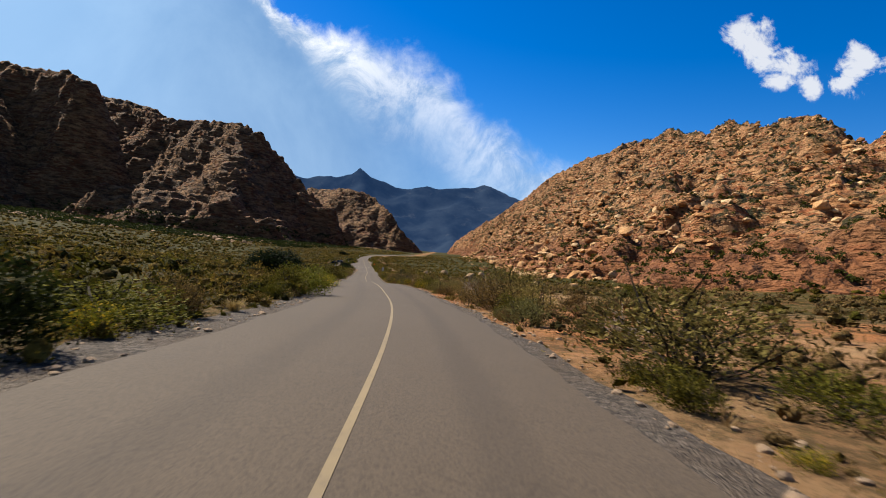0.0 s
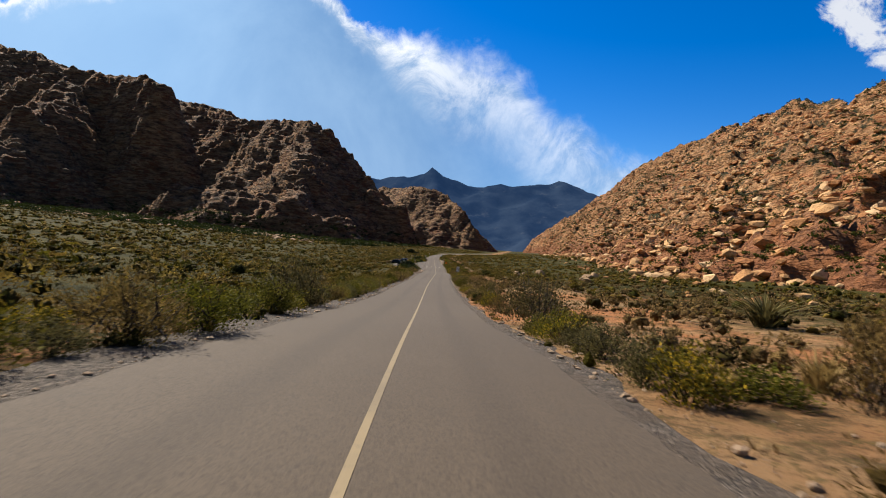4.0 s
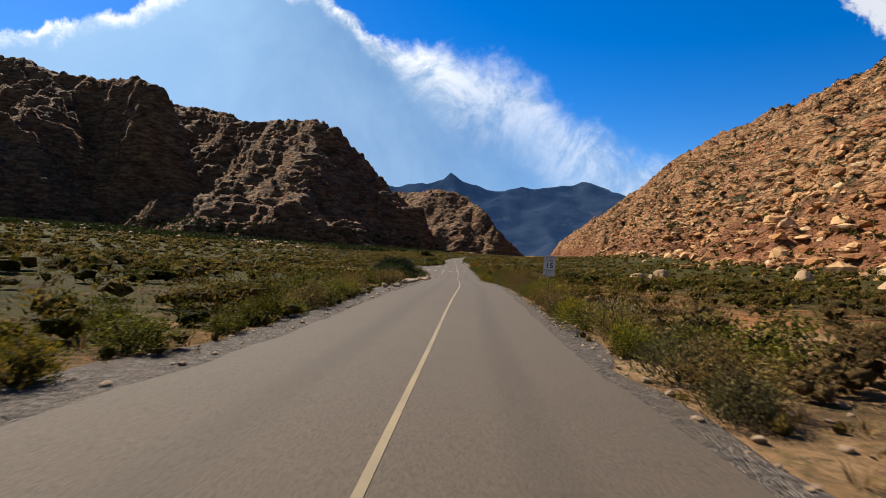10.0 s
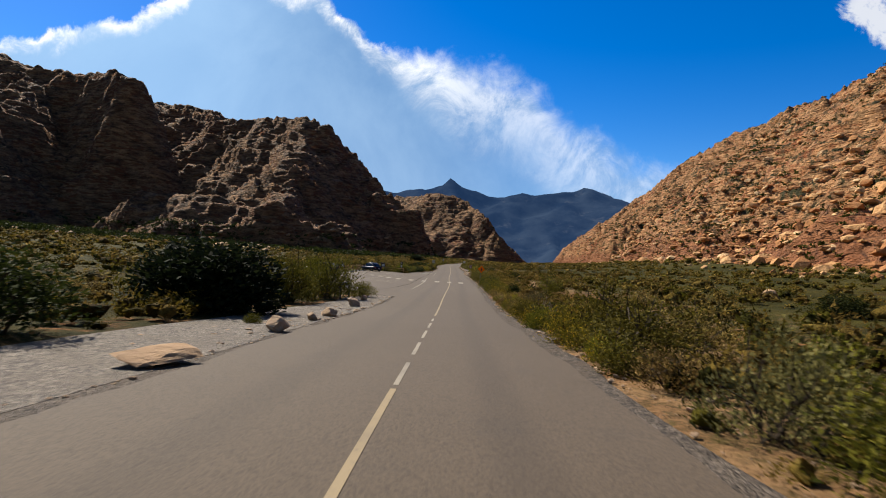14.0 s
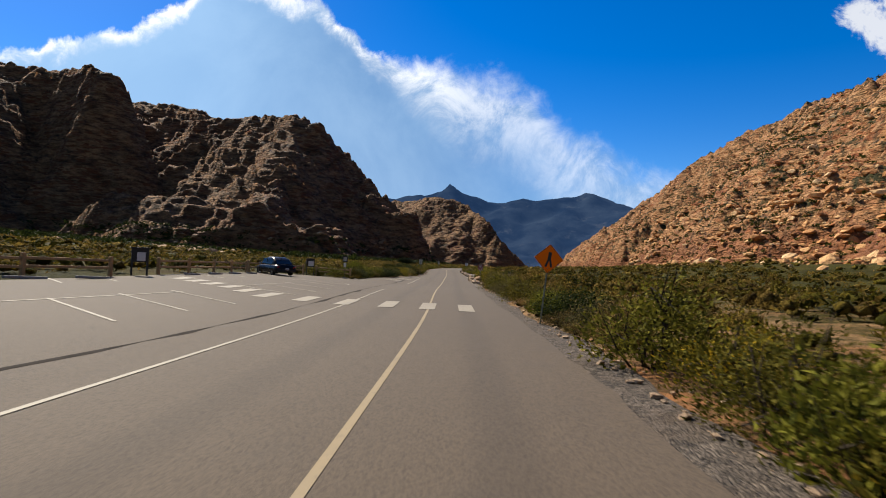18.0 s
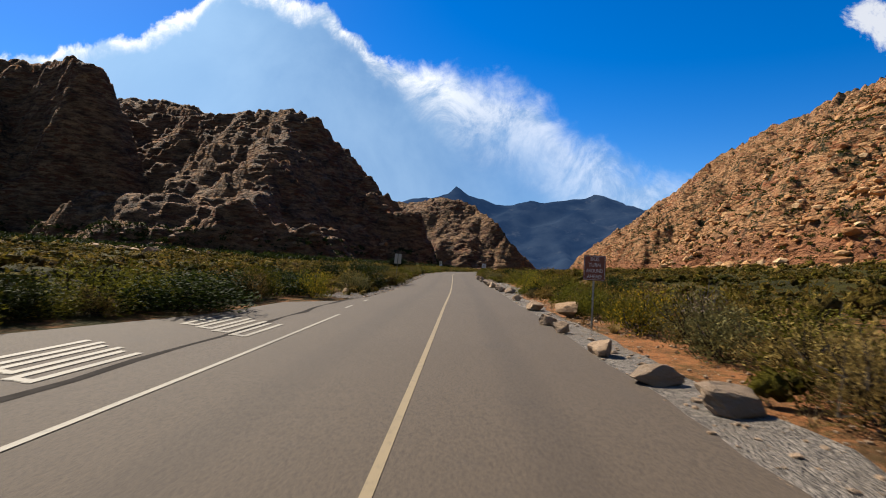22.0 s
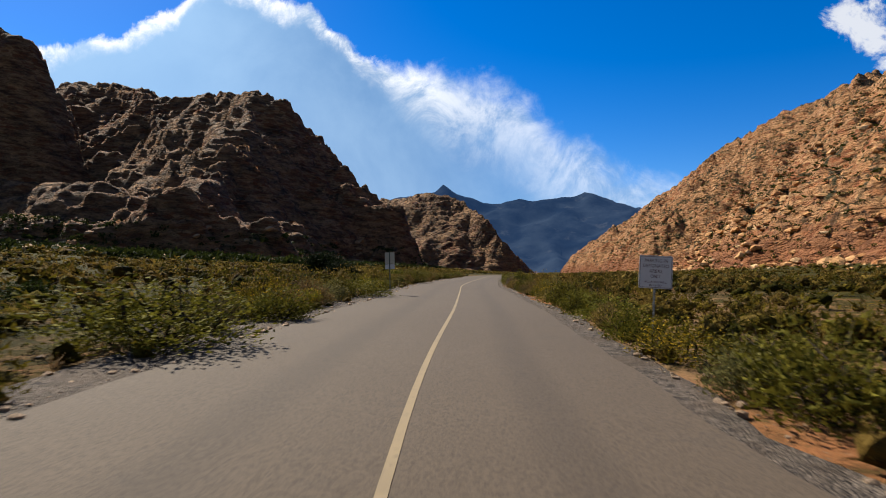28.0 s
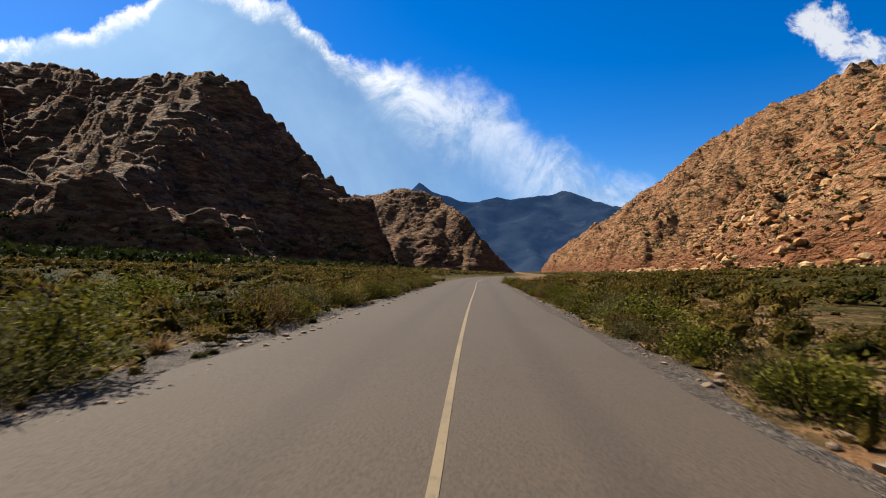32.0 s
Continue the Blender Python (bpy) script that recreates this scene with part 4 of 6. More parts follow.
FOURTH = [("g", 320.6, -13.0, 3.0, 1.7), ("b", 319.6, -10.9, 2.2, 1.4), ("g", 322.4, -9.9, 2.6, 1.6), ("s", 324.6, -9.6, 2.4, 1.4), ("W", 327.5, -10.4, 3.0, 2.3), ("g", 322.5, -15.5, 3.0, 1.6), ("J", 231.5, -8.4, 5.6, 3.9), ("W", 250.5, -8.4, 4.8, 4.0), ("W", 244.5, -9.4, 4.2, 3.4), ("s", 230.3, 5.9, 2.5, 1.1), ("g", 227.0, 7.0, 2.4, 1.2), ("b", 230.5, -5.9, 0.8, 0.5), ("b", 253.7, -6.2, 2.6, 1.5), ("W", 256.0, -10.6, 2.9, 3.4), ("g", 262.6, 6.0, 2.4, 1.7), ("t", 256.3, 4.9, 1.1, 0.6), ("t", 259.6, 4.7, 1.1, 0.6),
          ("s", 255.7, 7.4, 2.8, 1.4), ("d", 287.9, 5.6, 2.7, 1.7), ("g", 296.1, 5.2, 3.2, 1.5), ("g", 292.6, 5.6, 2.4, 1.5), ("g", 311.9, 5.2, 3.0, 1.5), ("g", 308.2, 5.4, 2.2, 1.3), ("s", 304.2, 5.3, 2.2, 1.1), ("d", 322.9, 12.9, 2.9, 1.8), ("Y", 324.9, 9.1, 1.2, 0.9)]
FIFTH = [("g", 324.3, 6.2, 3.0, 1.5), ("g", 317.6, 5.6, 2.8, 1.3), ("g", 336.5, -9.3, 3.1, 1.4), ("b", 330.2, -9.2, 1.9, 0.8), ("n", 338.0, 7.0, 2.0, 1.7), ("g", 332.6, 8.2, 2.5, 1.3), ("g", 328.4, 8.2, 2.4, 1.2), ("d", 348.5, -8.4, 2.2, 1.6), ("n", 350.8, -6.8, 1.7, 0.7), ("t", 346.8, -6.2, 0.6, 0.5), ("b", 344.7, -9.4, 1.8, 1.1),
         ("g", 353.5, 7.2, 2.3, 1.5), ("y", 344.3, 6.6, 2.1, 1.1), ("n", 341.8, 7.0, 2.0, 1.2), ("d", 354.5, 10.6, 3.4, 1.9), ("d", 357.2, -6.6, 2.0, 1.5), ("b", 363.0, -6.2, 2.5, 1.3), ("y", 355.1, -7.6, 1.6, 0.9), ("b", 356.8, 7.4, 2.6, 1.3), ("Y", 372.2, -6.6, 1.4, 0.9), ("b", 375.4, -6.0, 1.6, 1.0)]
SIXTH = [("d", 363.5, -10.4, 3.6, 2.5), ("d", 367.0, -8.8, 3.2, 2.2), ("n", 366.0, -6.9, 2.0, 1.3), ("d", 371.5, -9.4, 3.6, 2.3), ("d", 377.0, -9.2, 3.8, 2.2), ("n", 369.5, -7.4, 1.8, 1.2), ("d", 383.0, -8.8, 3.0, 1.9), ("g", 379.5, -7.0, 2.2, 1.3), ("n", 381.2, -6.0, 1.9, 0.9), ("g", 387.4, -6.2, 2.2, 1.2), ("d", 394.8, 8.2, 3.0, 1.7), ("g", 378.0, 8.8, 3.4, 1.4), ("b", 373.6, 8.6, 2.0, 1.0), ("g", 408.3, -6.3, 2.9, 1.4), ("g", 413.9, -5.9, 1.9, 0.9), ("y", 411.8, 4.9, 1.5, 0.7), ("g", 418.4, 5.3, 2.5, 1.1), ("n", 409.7, 5.3, 1.7, 0.8), ("n", 408.2, 6.6, 1.8, 0.9), ("y", 407.0, 6.0, 1.5, 0.9),
         ("g", 444.5, -5.9, 1.8, 1.1), ("d", 447.5, -5.7, 1.3, 0.9), ("g", 452.6, -5.8, 1.6, 0.9), ("J", 462.0, -15.5, 3.8, 2.6), ("s", 441.6, -5.9, 1.2, 0.7), ("n", 448.4, 5.0, 1.8, 1.4), ("s", 443.6, 5.2, 1.6, 1.0), ("g", 458.3, 5.1, 2.2, 1.2)]
SEVENTH = [("n", 464.8, -7.4, 1.9, 1.0), ("b", 473.0, -10.9, 3.8, 1.8), ("t", 468.4, -6.0, 0.8, 0.4), ("t", 466.2, -5.8, 0.8, 0.4), ("g", 473.4, 5.4, 3.2, 1.5), ("n", 465.8, 5.2, 1.8, 1.0), ("g", 463.6, 6.0, 1.6, 0.8), ("g", 479.6, 5.4, 2.8, 1.4), ("d", 432.0, -9.6, 1.8, 1.2), ("g", 490.0, 5.6, 2.6, 1.4), ("g", 486.0, -6.6, 2.4, 1.2), ("y", 434.6, -6.4, 1.2, 0.6)]
STANDOUT_A = [("b", 24.9, -5.4, 1.2, 0.9), ("n", 25.9, -5.2, 1.1, 0.7), ("g", 26.6, 6.1, 1.8, 1.4), ("n", 28.0, 9.7, 2.1, 1.5), ("g", 28.3, -5.5, 2.2, 1.9), ("b", 30.6, -5.1, 2.6, 1.9), ("c", 36.2, 8.3, 4.2, 2.8), ("s", 38.7, 17.0, 3.5, 1.3), ("D", 40.6, 7.2, 3.2, 2.2), ("b", 39.8, 6.4, 1.5, 0.8), ("y", 37.5, -6.2, 1.4, 0.8), ("y", 40.8, -5.8, 1.5, 0.8), ("y", 47.5, -5.3, 1.6, 0.9), ("y", 51.5, -5.4, 1.7, 0.9), ("b", 55.0, -5.2, 1.6, 0.9), ("y", 58.2, -5.3, 1.5, 0.8), ("y", 43.9, -5.3, 3.1, 1.1), ("b", 49.4, 23.1, 2.6, 1.6), ("g", 61.1, -5.5, 3.7, 2.3), ("g", 63.9, 6.3, 2.6, 1.6), ("y", 73.9, -6.7, 1.3, 0.7), ("n", 74.4, -5.1, 2.0, 1.7), ("t", 76.7, 8.6, 1.2, 0.7), ("D", 76.8, 9.6, 0.8, 0.9), ("b", 76.9, -4.8, 1.9, 1.4), ("b", 76.9, 7.5, 1.9, 0.9)]
STANDOUT_B = [("s", 81.8, 5.8, 1.8, 0.9), ("g", 83.8, -5.2, 2.0, 1.6), ("s", 92.1, 6.0, 3.5, 2.7), ("Y", 100.9, 21.7, 3.4, 1.9), ("n", 122.9, 28.4, 2.6, 1.6), ("g", 136.0, -5.6, 0.9, 1.0), ("y", 136.3, -5.1, 0.9, 0.4), ("n", 138.8, 5.7, 2.1, 1.0), ("b", 139.9, -5.9, 1.4, 0.7), ("b", 142.1, -5.1, 1.3, 0.8), ("n", 143.8, 10.8, 1.6, 1.1), ("g", 144.2, 5.1, 1.4, 1.3), ("n", 146.0, -4.9, 2.0, 1.1), ("n", 147.1, 7.8, 2.3, 1.4), ("g", 149.5, 6.0, 2.0, 1.6), ("n", 151.6, 12.7, 2.3, 1.1), ("n", 156.1, -5.2, 2.9, 1.7), ("g", 168.3, 6.2, 2.6, 1.6)]
STANDOUT_C = [("g", 178.9, -6.2, 2.6, 1.6), ("t", 192.1, -5.9, 1.1, 0.3), ("g", 193.2, 5.9, 1.2, 1.3), ("s", 194.0, 4.6, 1.4, 0.7), ("b", 194.4, -6.3, 1.4, 0.7), ("n", 194.4, 5.5, 1.5, 1.4), ("g", 195.1, -8.5, 1.6, 0.7), ("n", 196.7, 4.8, 1.7, 1.5), ("n", 197.7, -5.8, 2.5, 1.5), ("s", 198.7, 4.6, 1.2, 0.8), ("n", 204.3, 5.0, 2.3, 1.9), ("b", 224.3, 7.7, 1.6, 1.1), ("t", 224.9, 5.8, 0.9, 0.4), ("s", 225.0, 6.7, 1.7, 1.2), ("g", 228.3, 5.8, 2.6, 1.6), ("n", 229.5, 7.5, 2.2, 1.6), ("n", 231.4, -14.2, 2.7, 1.4), ("g", 231.5, -9.8, 1.6, 0.8), ("g", 233.0, 6.2, 2.6, 2.0)]
STANDOUT_D = [("J", 234.3, -9.4, 4.9, 3.1), ("d", 252.1, 25.6, 2.6, 1.6), ("n", 256.4, 14.9, 2.6, 1.6), ("t", 261.7, 6.1, 1.3, 0.6), ("y", 262.7, 5.2, 0.8, 0.5), ("n", 263.5, 5.0, 1.4, 1.6), ("d", 264.1, 6.4, 1.2, 1.3), ("n", 265.8, 5.3, 1.1, 1.1), ("g", 268.1, 10.2, 2.2, 2.1), ("g", 268.2, 4.8, 1.7, 1.4), ("g", 278.0, 5.0, 2.4, 1.9), ("t", 301.6, 6.4, 0.6, 0.3), ("g", 302.4, 5.8, 1.4, 1.0), ("n", 303.4, 7.5, 1.2, 1.3), ("D", 303.5, 5.7, 1.6, 1.0), ("s", 305.6, 5.2, 2.3, 1.0), ("g", 313.6, 5.3, 3.1, 1.8), ("g", 330.4, -9.2, 1.4, 0.7)]
STANDOUT_E = [("n", 331.4, -8.5, 1.0, 0.9), ("d", 334.0, -7.8, 3.3, 1.4), ("n", 338.7, -7.6, 1.5, 1.4), ("y", 342.9, -6.1, 1.8, 1.5), ("s", 351.5, -6.2, 2.1, 1.4), ("g", 353.9, -7.1, 1.0, 1.1), ("n", 354.9, -7.1, 1.7, 0.9), ("n", 354.9, 6.3, 0.9, 1.0), ("g", 356.0, 5.7, 2.8, 1.7), ("d", 356.4, -6.0, 2.1, 1.7), ("t", 359.2, -5.7, 0.9, 0.2), ("n", 360.5, -6.3, 1.0, 0.9), ("g", 364.0, -5.3, 2.9, 1.5), ("y", 364.0, 6.3, 2.4, 1.7), ("g", 374.9, 7.1, 2.9, 1.7), ("n", 408.0, 5.6, 1.2, 0.9), ("g", 409.3, -5.4, 3.3, 1.4), ("g", 409.4, 5.5, 1.5, 0.9), ("y", 411.1, 4.8, 1.9, 0.9)]
STANDOUT_F = [("b", 413.4, 4.5, 1.3, 0.9), ("d", 414.0, -12.7, 1.5, 1.0), ("g", 414.6, -4.7, 1.6, 1.0), ("g", 420.5, 4.4, 1.0, 1.0), ("b", 426.8, -5.3, 3.1, 1.1), ("b", 449.7, -5.6, 1.5, 0.8), ("t", 450.5, 4.4, 0.6, 0.2), ("g", 451.2, 5.9, 2.2, 1.8), ("n", 452.2, -6.2, 1.7, 1.1), ("D", 452.2, 4.7, 1.4, 1.2), ("g", 454.2, -5.1, 2.4, 1.5), ("b", 454.9, 4.6, 1.3, 1.0), ("g", 456.2, -11.6, 2.1, 0.9), ("t", 456.8, -5.1, 1.1, 0.4), ("n", 458.9, -4.7, 1.8, 1.1), ("g", 460.2, 4.7, 1.6, 1.2), ("g", 463.5, -6.1, 2.6, 1.6), ("J", 473.2, -21.2, 5.2, 3.7)]
grow = np.random.RandomState(77)
TAKEN = []
for stretch in (STANDOUT_A, STANDOUT_B, STANDOUT_C, STANDOUT_D, STANDOUT_E, STANDOUT_F, FIRST, SECOND, THIRD, FOURTH, FIFTH, SIXTH, SEVENTH):
    for code, y, d, wide, high in stretch:
        if len(TAKEN) < 116:       # loose outer twigs reach past the crown
            wide, high = wide * 1.2, high * 1.18
        if any(math.hypot(d - td, y - ty) < 0.34 * (wide + tw) for ty, td, tw in TAKEN):
            continue
        TAKEN.append((y, d, wide))
        set_plant(code, y, d, wide, high, grow)


def bare(d, y):
    """Places kept clear: parking place, gravel turnouts, the road itself."""
    if -5.1 < d < 4.4:
        return True
    if 255 < y < 319 and -18.5 < d < 0:
        return True
    if 319 <= y < 346 and -9 < d < 0:
        return True
    if 216 < y < 256 and -8.4 < d < 0 or 188 < y <= 216 and -5.7 < d < 0:
        return True
    return 318 < y < 378 and 0 < d < (4.8 if y < 359 else 6.4)


# the dense first row along both shoulders, and round the end of the parking place
hedge = np.random.RandomState(83)
for side, runs in ((1, ((20, 318), (382, 520))), (-1, ((22, 216), (372, 520)))):
    for y0, y1 in runs:
        y = y0
        while y < y1:
            y += hedge.uniform(1.0, 2.0)
            wide = hedge.uniform(1.1, 2.3)
            d = side * (4.0 + 0.42 * wide + (0.75 if side < 0 else 0.3 if y < 150 else 0.0) + 0.6 * hedge.uniform() ** 2 + (1.0 if side < 0 and 188 < y < 216 else 0))
            if side > 0 and y < 165 and hedge.uniform() < 0.72 or side < 0 and hedge.uniform() < 0.15:
                continue
            x = float(mid_x(y)) + d
            if any(math.hypot(x - rx, y - ry) < rr * 0.75 + wide * 0.3 for rx, ry, rr in ROOTED):
                continue
            dry = 0.85 if side > 0 and y < 190 else 0.5
            code = str(hedge.choice(list("nnsyc")) if hedge.uniform() < dry else hedge.choice(list("ggbgs")))
            set_plant(code, y, d, wide, wide * hedge.uniform(0.6, 0.85), hedge)
for k in range(27):
    wide = hedge.uniform(1.7, 2.7)
    set_plant(str(hedge.choice(list("ggnbsy"))), 322.5 + 2.2 * k + hedge.uniform(-0.5, 0.5), (4.9 if 322.5 + 2.2 * k < 348 else 6.5) + 0.35 * wide + hedge.uniform(0, 0.6), wide, wide * hedge.uniform(0.55, 0.75), hedge)
for k in range(11):
    wide = hedge.uniform(2.0, 3.0)
    set_plant(str(hedge.choice(list("gdbg"))), 323.5 + 2.1 * k, -float(np.interp(323.5 + 2.1 * k, [322, 331, 336, 347], [9.9, 8.9, 8.1, 6.9])) - hedge.uniform(0, 0.9), wide, wide * hedge.uniform(0.55, 0.7), hedge)

# smaller plants between them, thinner on the open sand at the start of the right side
fill = np.random.RandomState(91)
filler, tries = [], 0
while len(filler) < 2700 and tries < 90000:
    tries += 1
    y = fill.uniform(-12, 540)
    near = fill.uniform() < 0.66
    d = ((4.5 + 5.5 * fill.uniform() ** 1.3) if near else 9 + 22 * fill.uniform() ** 1.4) * fill.choice((-1, 1))
    if bare(d - math.copysign(0.2, d), y) or (d > 0 and y < 165 and fill.uniform() < 0.6):
        continue
    wide = (0.7 + 1.7 * fill.uniform() ** 1.2) * (1.25 if abs(d) > 10 else 1.0 if y > 140 or d < 0 else 0.8)
    x = float(mid_x(y)) + d
    if any(abs(y - ry) < rr + wide * 0.3 and math.hypot(x - rx, y - ry) < rr * 0.5 + wide * 0.2 for rx, ry, rr in ROOTED):
        continue
    ROOTED.append((x, y, wide * 0.5))
    green = 0.2 if d > 0 and y < 190 else 0.5
    code = fill.choice(list("gbd")) if fill.uniform() < green * 0.75 else fill.choice(list("nnssytty")) if fill.uniform() < 0.8 else "g"
    if code == "t":
        wide *= 0.5
    filler.append((str(code), y, d, wide, wide * fill.uniform(0.55, 0.85)))
filler.sort(key=lambda p: abs(p[2]))
for code, y, d, wide, high in filler[:70]:
    set_plant(code, y, d, wide, high, fill)


def tile(name, arrays, places, mat, label, category):
    """Many copies of small models joined into one object: places of (x, y, z, width, height, turn)."""
    vs, fs, base = [], [], 0
    for i, (x, y, z, w, h, turn) in enumerate(places):
        v, f = arrays[i % len(arrays)]
        c, s = math.cos(turn), math.sin(turn)
        vs.append(np.stack([x + w * (v[:, 0] * c - v[:, 1] * s), y + w * (v[:, 0] * s + v[:, 1] * c), z + h * v[:, 2]], 1))
        fs.append(f + base)
        base += len(v)
    ob = new(name, quads_mesh(name, np.concatenate(vs), np.concatenate(fs), mat, "scrub" in name))
    return tagged(ob, label, category, kind="stuff")


GREEN_MIX = ((0.0, (0.034, 0.035, 0.005)), (0.22, (0.084, 0.077, 0.010)), (0.42, (0.17, 0.128, 0.017)), (0.60, (0.155, 0.098, 0.025)), (0.82, (0.23, 0.15, 0.034)), (1.0, (0.30, 0.21, 0.05)))
DRY_MIX = ((0.0, (0.055, 0.046, 0.012)), (0.20, (0.105, 0.078, 0.024)), (0.40, (0.18, 0.115, 0.048)), (0.60, (0.26, 0.165, 0.068)), (0.82, (0.34, 0.215, 0.085)), (1.0, (0.20, 0.125, 0.060)))
for foliage, tints in (("mixed_scrub_foliage", GREEN_MIX), ("dry_scrub_foliage", DRY_MIX)):
    t, b, pos = material(foliage, 0.85, 0.04)
    spot = nd(t, "ShaderNodeTexVoronoi")
    t.links.new(pos, spot.inputs["Vector"])
    spot.inputs["Scale"].default_value = 0.55
    pick = nd(t, "ShaderNodeSeparateColor", i0=spot.outputs["Color"])
    isl = nd(t, "ShaderNodeNewGeometry").outputs["Random Per Island"]
    c = ramp(t, pick.outputs[0], *tints)
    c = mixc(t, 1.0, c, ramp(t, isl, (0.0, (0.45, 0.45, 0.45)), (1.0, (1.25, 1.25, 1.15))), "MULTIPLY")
    # dark noise painted in for twigs and for shade in gaps between leaves
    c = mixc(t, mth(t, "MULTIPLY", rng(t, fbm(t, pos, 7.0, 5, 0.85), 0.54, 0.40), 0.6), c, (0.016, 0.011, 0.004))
    bump(t, b, fbm(t, pos, 9.0, 4, 0.8), 1.0, 0.25)
    t.links.new(c, b.inputs["Base Color"])
    tr = nd(t, "ShaderNodeBsdfTranslucent", i0=c)
    mix = nd(t, "ShaderNodeMixShader", i0=0.25, i1=b.outputs[0], i2=tr.outputs[0])
    t.links.new(mix.outputs[0], t.nodes["Material Output"].inputs[0])


def tile_kinds(name, arrays, places, label):
    """Olive scrub, but dry straw and grey-brown scrub on the sandy flat east of the first stretch."""
    dry = [p for p in places if p[1] < 185 and p[0] > float(mid_x(p[1]))]
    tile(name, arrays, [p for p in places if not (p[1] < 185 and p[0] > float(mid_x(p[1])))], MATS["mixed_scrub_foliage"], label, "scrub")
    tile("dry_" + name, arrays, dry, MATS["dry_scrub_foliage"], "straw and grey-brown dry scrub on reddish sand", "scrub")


mid_models = [scrub_arrays(300 + k, 160, 22, 0.115, 0.06, 0.8, 3) for k in range(5)]
outer_models = [scrub_arrays(320 + k, 85, 18, 0.13, 0.07, 0.8, 3) for k in range(5)]
inner_places, outer_places = [], []
# a second and third row behind the first
for side in (1, -1):
    y = -6.0
    while y < 520:
        y += fill.uniform(0.6, 1.2)
        d, wide = side * fill.uniform(6.4, 10.0), fill.uniform(1.1, 2.3)
        if bare(d, y) or side > 0 and y < 165 and fill.uniform() < 0.7:
            continue
        x = float(mid_x(y)) + d
        if any(math.hypot(x - rx, y - ry) < rr * 0.5 + wide * 0.15 for rx, ry, rr in ROOTED):
            continue
        inner_places.append((x, y, float(ground_z(x, y)) - 0.03, wide, wide * fill.uniform(0.5, 0.8), fill.uniform(0, 6.28)))
for code, y, d, wide, high in filler[70:]:
    x = float(mid_x(y)) + d
    (inner_places if abs(d) < 11 else outer_places).append((x, y, float(ground_z(x, y)) - 0.03, wide, high, fill.uniform(0, 6.28)))
tile_kinds("roadside_scrub", mid_models, inner_places, "mixed green and brown desert scrub beside the road")
tile_kinds("scrub_belt", outer_models, outer_places, "mixed olive and brown shrubs behind the first row")
# low herbs and seedlings where the gravel ends
edge_models = [scrub_arrays(360 + k, 80, 12, 0.15, 0.06, 0.9, 1) for k in range(5)]
places = []
while len(places) < 900:
    y, d = fill.uniform(-8, 520), (4.35 + 1.5 * fill.uniform() ** 1.3) * fill.choice((-1, 1))
    if d < 0 and (255 < y < 346 or bare(d - 0.5, y)) or d > 0 and (318 < y < 378 or y < 165 and fill.uniform() < 0.6):
        continue
    x, w = float(mid_x(y)) + d, fill.uniform(0.35, 1.0)
    places.append((x, y, float(ground_z(x, y)) - 0.02, w, w * fill.uniform(0.45, 0.8), fill.uniform(0, 6.28)))
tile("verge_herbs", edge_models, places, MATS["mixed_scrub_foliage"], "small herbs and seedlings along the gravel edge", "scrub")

far_models = [scrub_arrays(340 + k, 15, 10, 0.28, 0.2, 0.6, 1) for k in range(5)]
n_far = 15000
fd = fill.choice((-1, 1), n_far, p=(0.74, 0.26)) * (22 + 420 * fill.uniform(size=n_far) ** 1.5)
fy_ = fill.uniform(-40, 1150, n_far)
keep = ~((fd > 0) & (fd > 110)) & ~((fy_ > 255) & (fy_ < 319) & (fd > -19.5) & (fd < 0))
fd, fy_ = fd[keep], fy_[keep]
fx_ = mid_x(np.minimum(fy_, 800.0)) + fd
fz_ = ground_z(fx_, fy_) - 0.05
fw_ = fill.uniform(1.4, 3.5, len(fd)) * (1 + (np.abs(fd) > 90) * 0.7)
fh_ = fw_ * fill.uniform(0.35, 0.6, len(fd))
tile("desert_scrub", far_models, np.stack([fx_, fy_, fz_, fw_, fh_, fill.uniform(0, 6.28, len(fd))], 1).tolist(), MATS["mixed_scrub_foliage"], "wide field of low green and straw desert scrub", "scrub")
# the nearer field
band_models = [scrub_arrays(380 + k, 40, 14, 0.19, 0.10, 0.7, 2) for k in range(5)]
bd = fill.choice((-1, 1), 7200) * (15 + 58 * fill.uniform(size=7200) ** 1.25)
by_ = fill.uniform(-15, 640, 7200)
keep = ~((by_ > 255) & (by_ < 319) & (bd > -19.5) & (bd < 0)) & ~((bd > 0) & (by_ < 165) & (fill.uniform(size=7200) < 0.20))
bd, by_ = bd[keep], by_[keep]
bx_ = mid_x(np.minimum(by_, 800.0)) + bd
bw_ = fill.uniform(1.1, 2.7, len(bd))
tile_kinds("field_scrub", band_models, np.stack([bx_, by_, ground_z(bx_, by_) - 0.04, bw_, bw_ * fill.uniform(0.4, 0.75, len(bd)), fill.uniform(0, 6.28, len(bd))], 1).tolist(), "mixed olive and straw desert scrub on the open field")
# low straw grass between the shrubs close to the road
small_tuft = [tuft_arrays(640 + k, 10, 0.5, 0.03) for k in range(3)]
places = []
while len(places) < 2400:
    y, d = fill.uniform(-8, 520), (4.6 + 9 * fill.uniform() ** 1.5) * fill.choice((-1, 1))
    if bare(d * 1.02, y):
        continue
    x, w = float(mid_x(y)) + d, fill.uniform(0.15, 0.5)
    places.append((x, y, float(ground_z(x, y)) - 0.01, w, w * fill.uniform(0.5, 0.9), fill.uniform(0, 6.28)))
tile("dry_grass", small_tuft, places, LEAF_GRASS, "thin dry straw-coloured grass between shrubs", "grass")

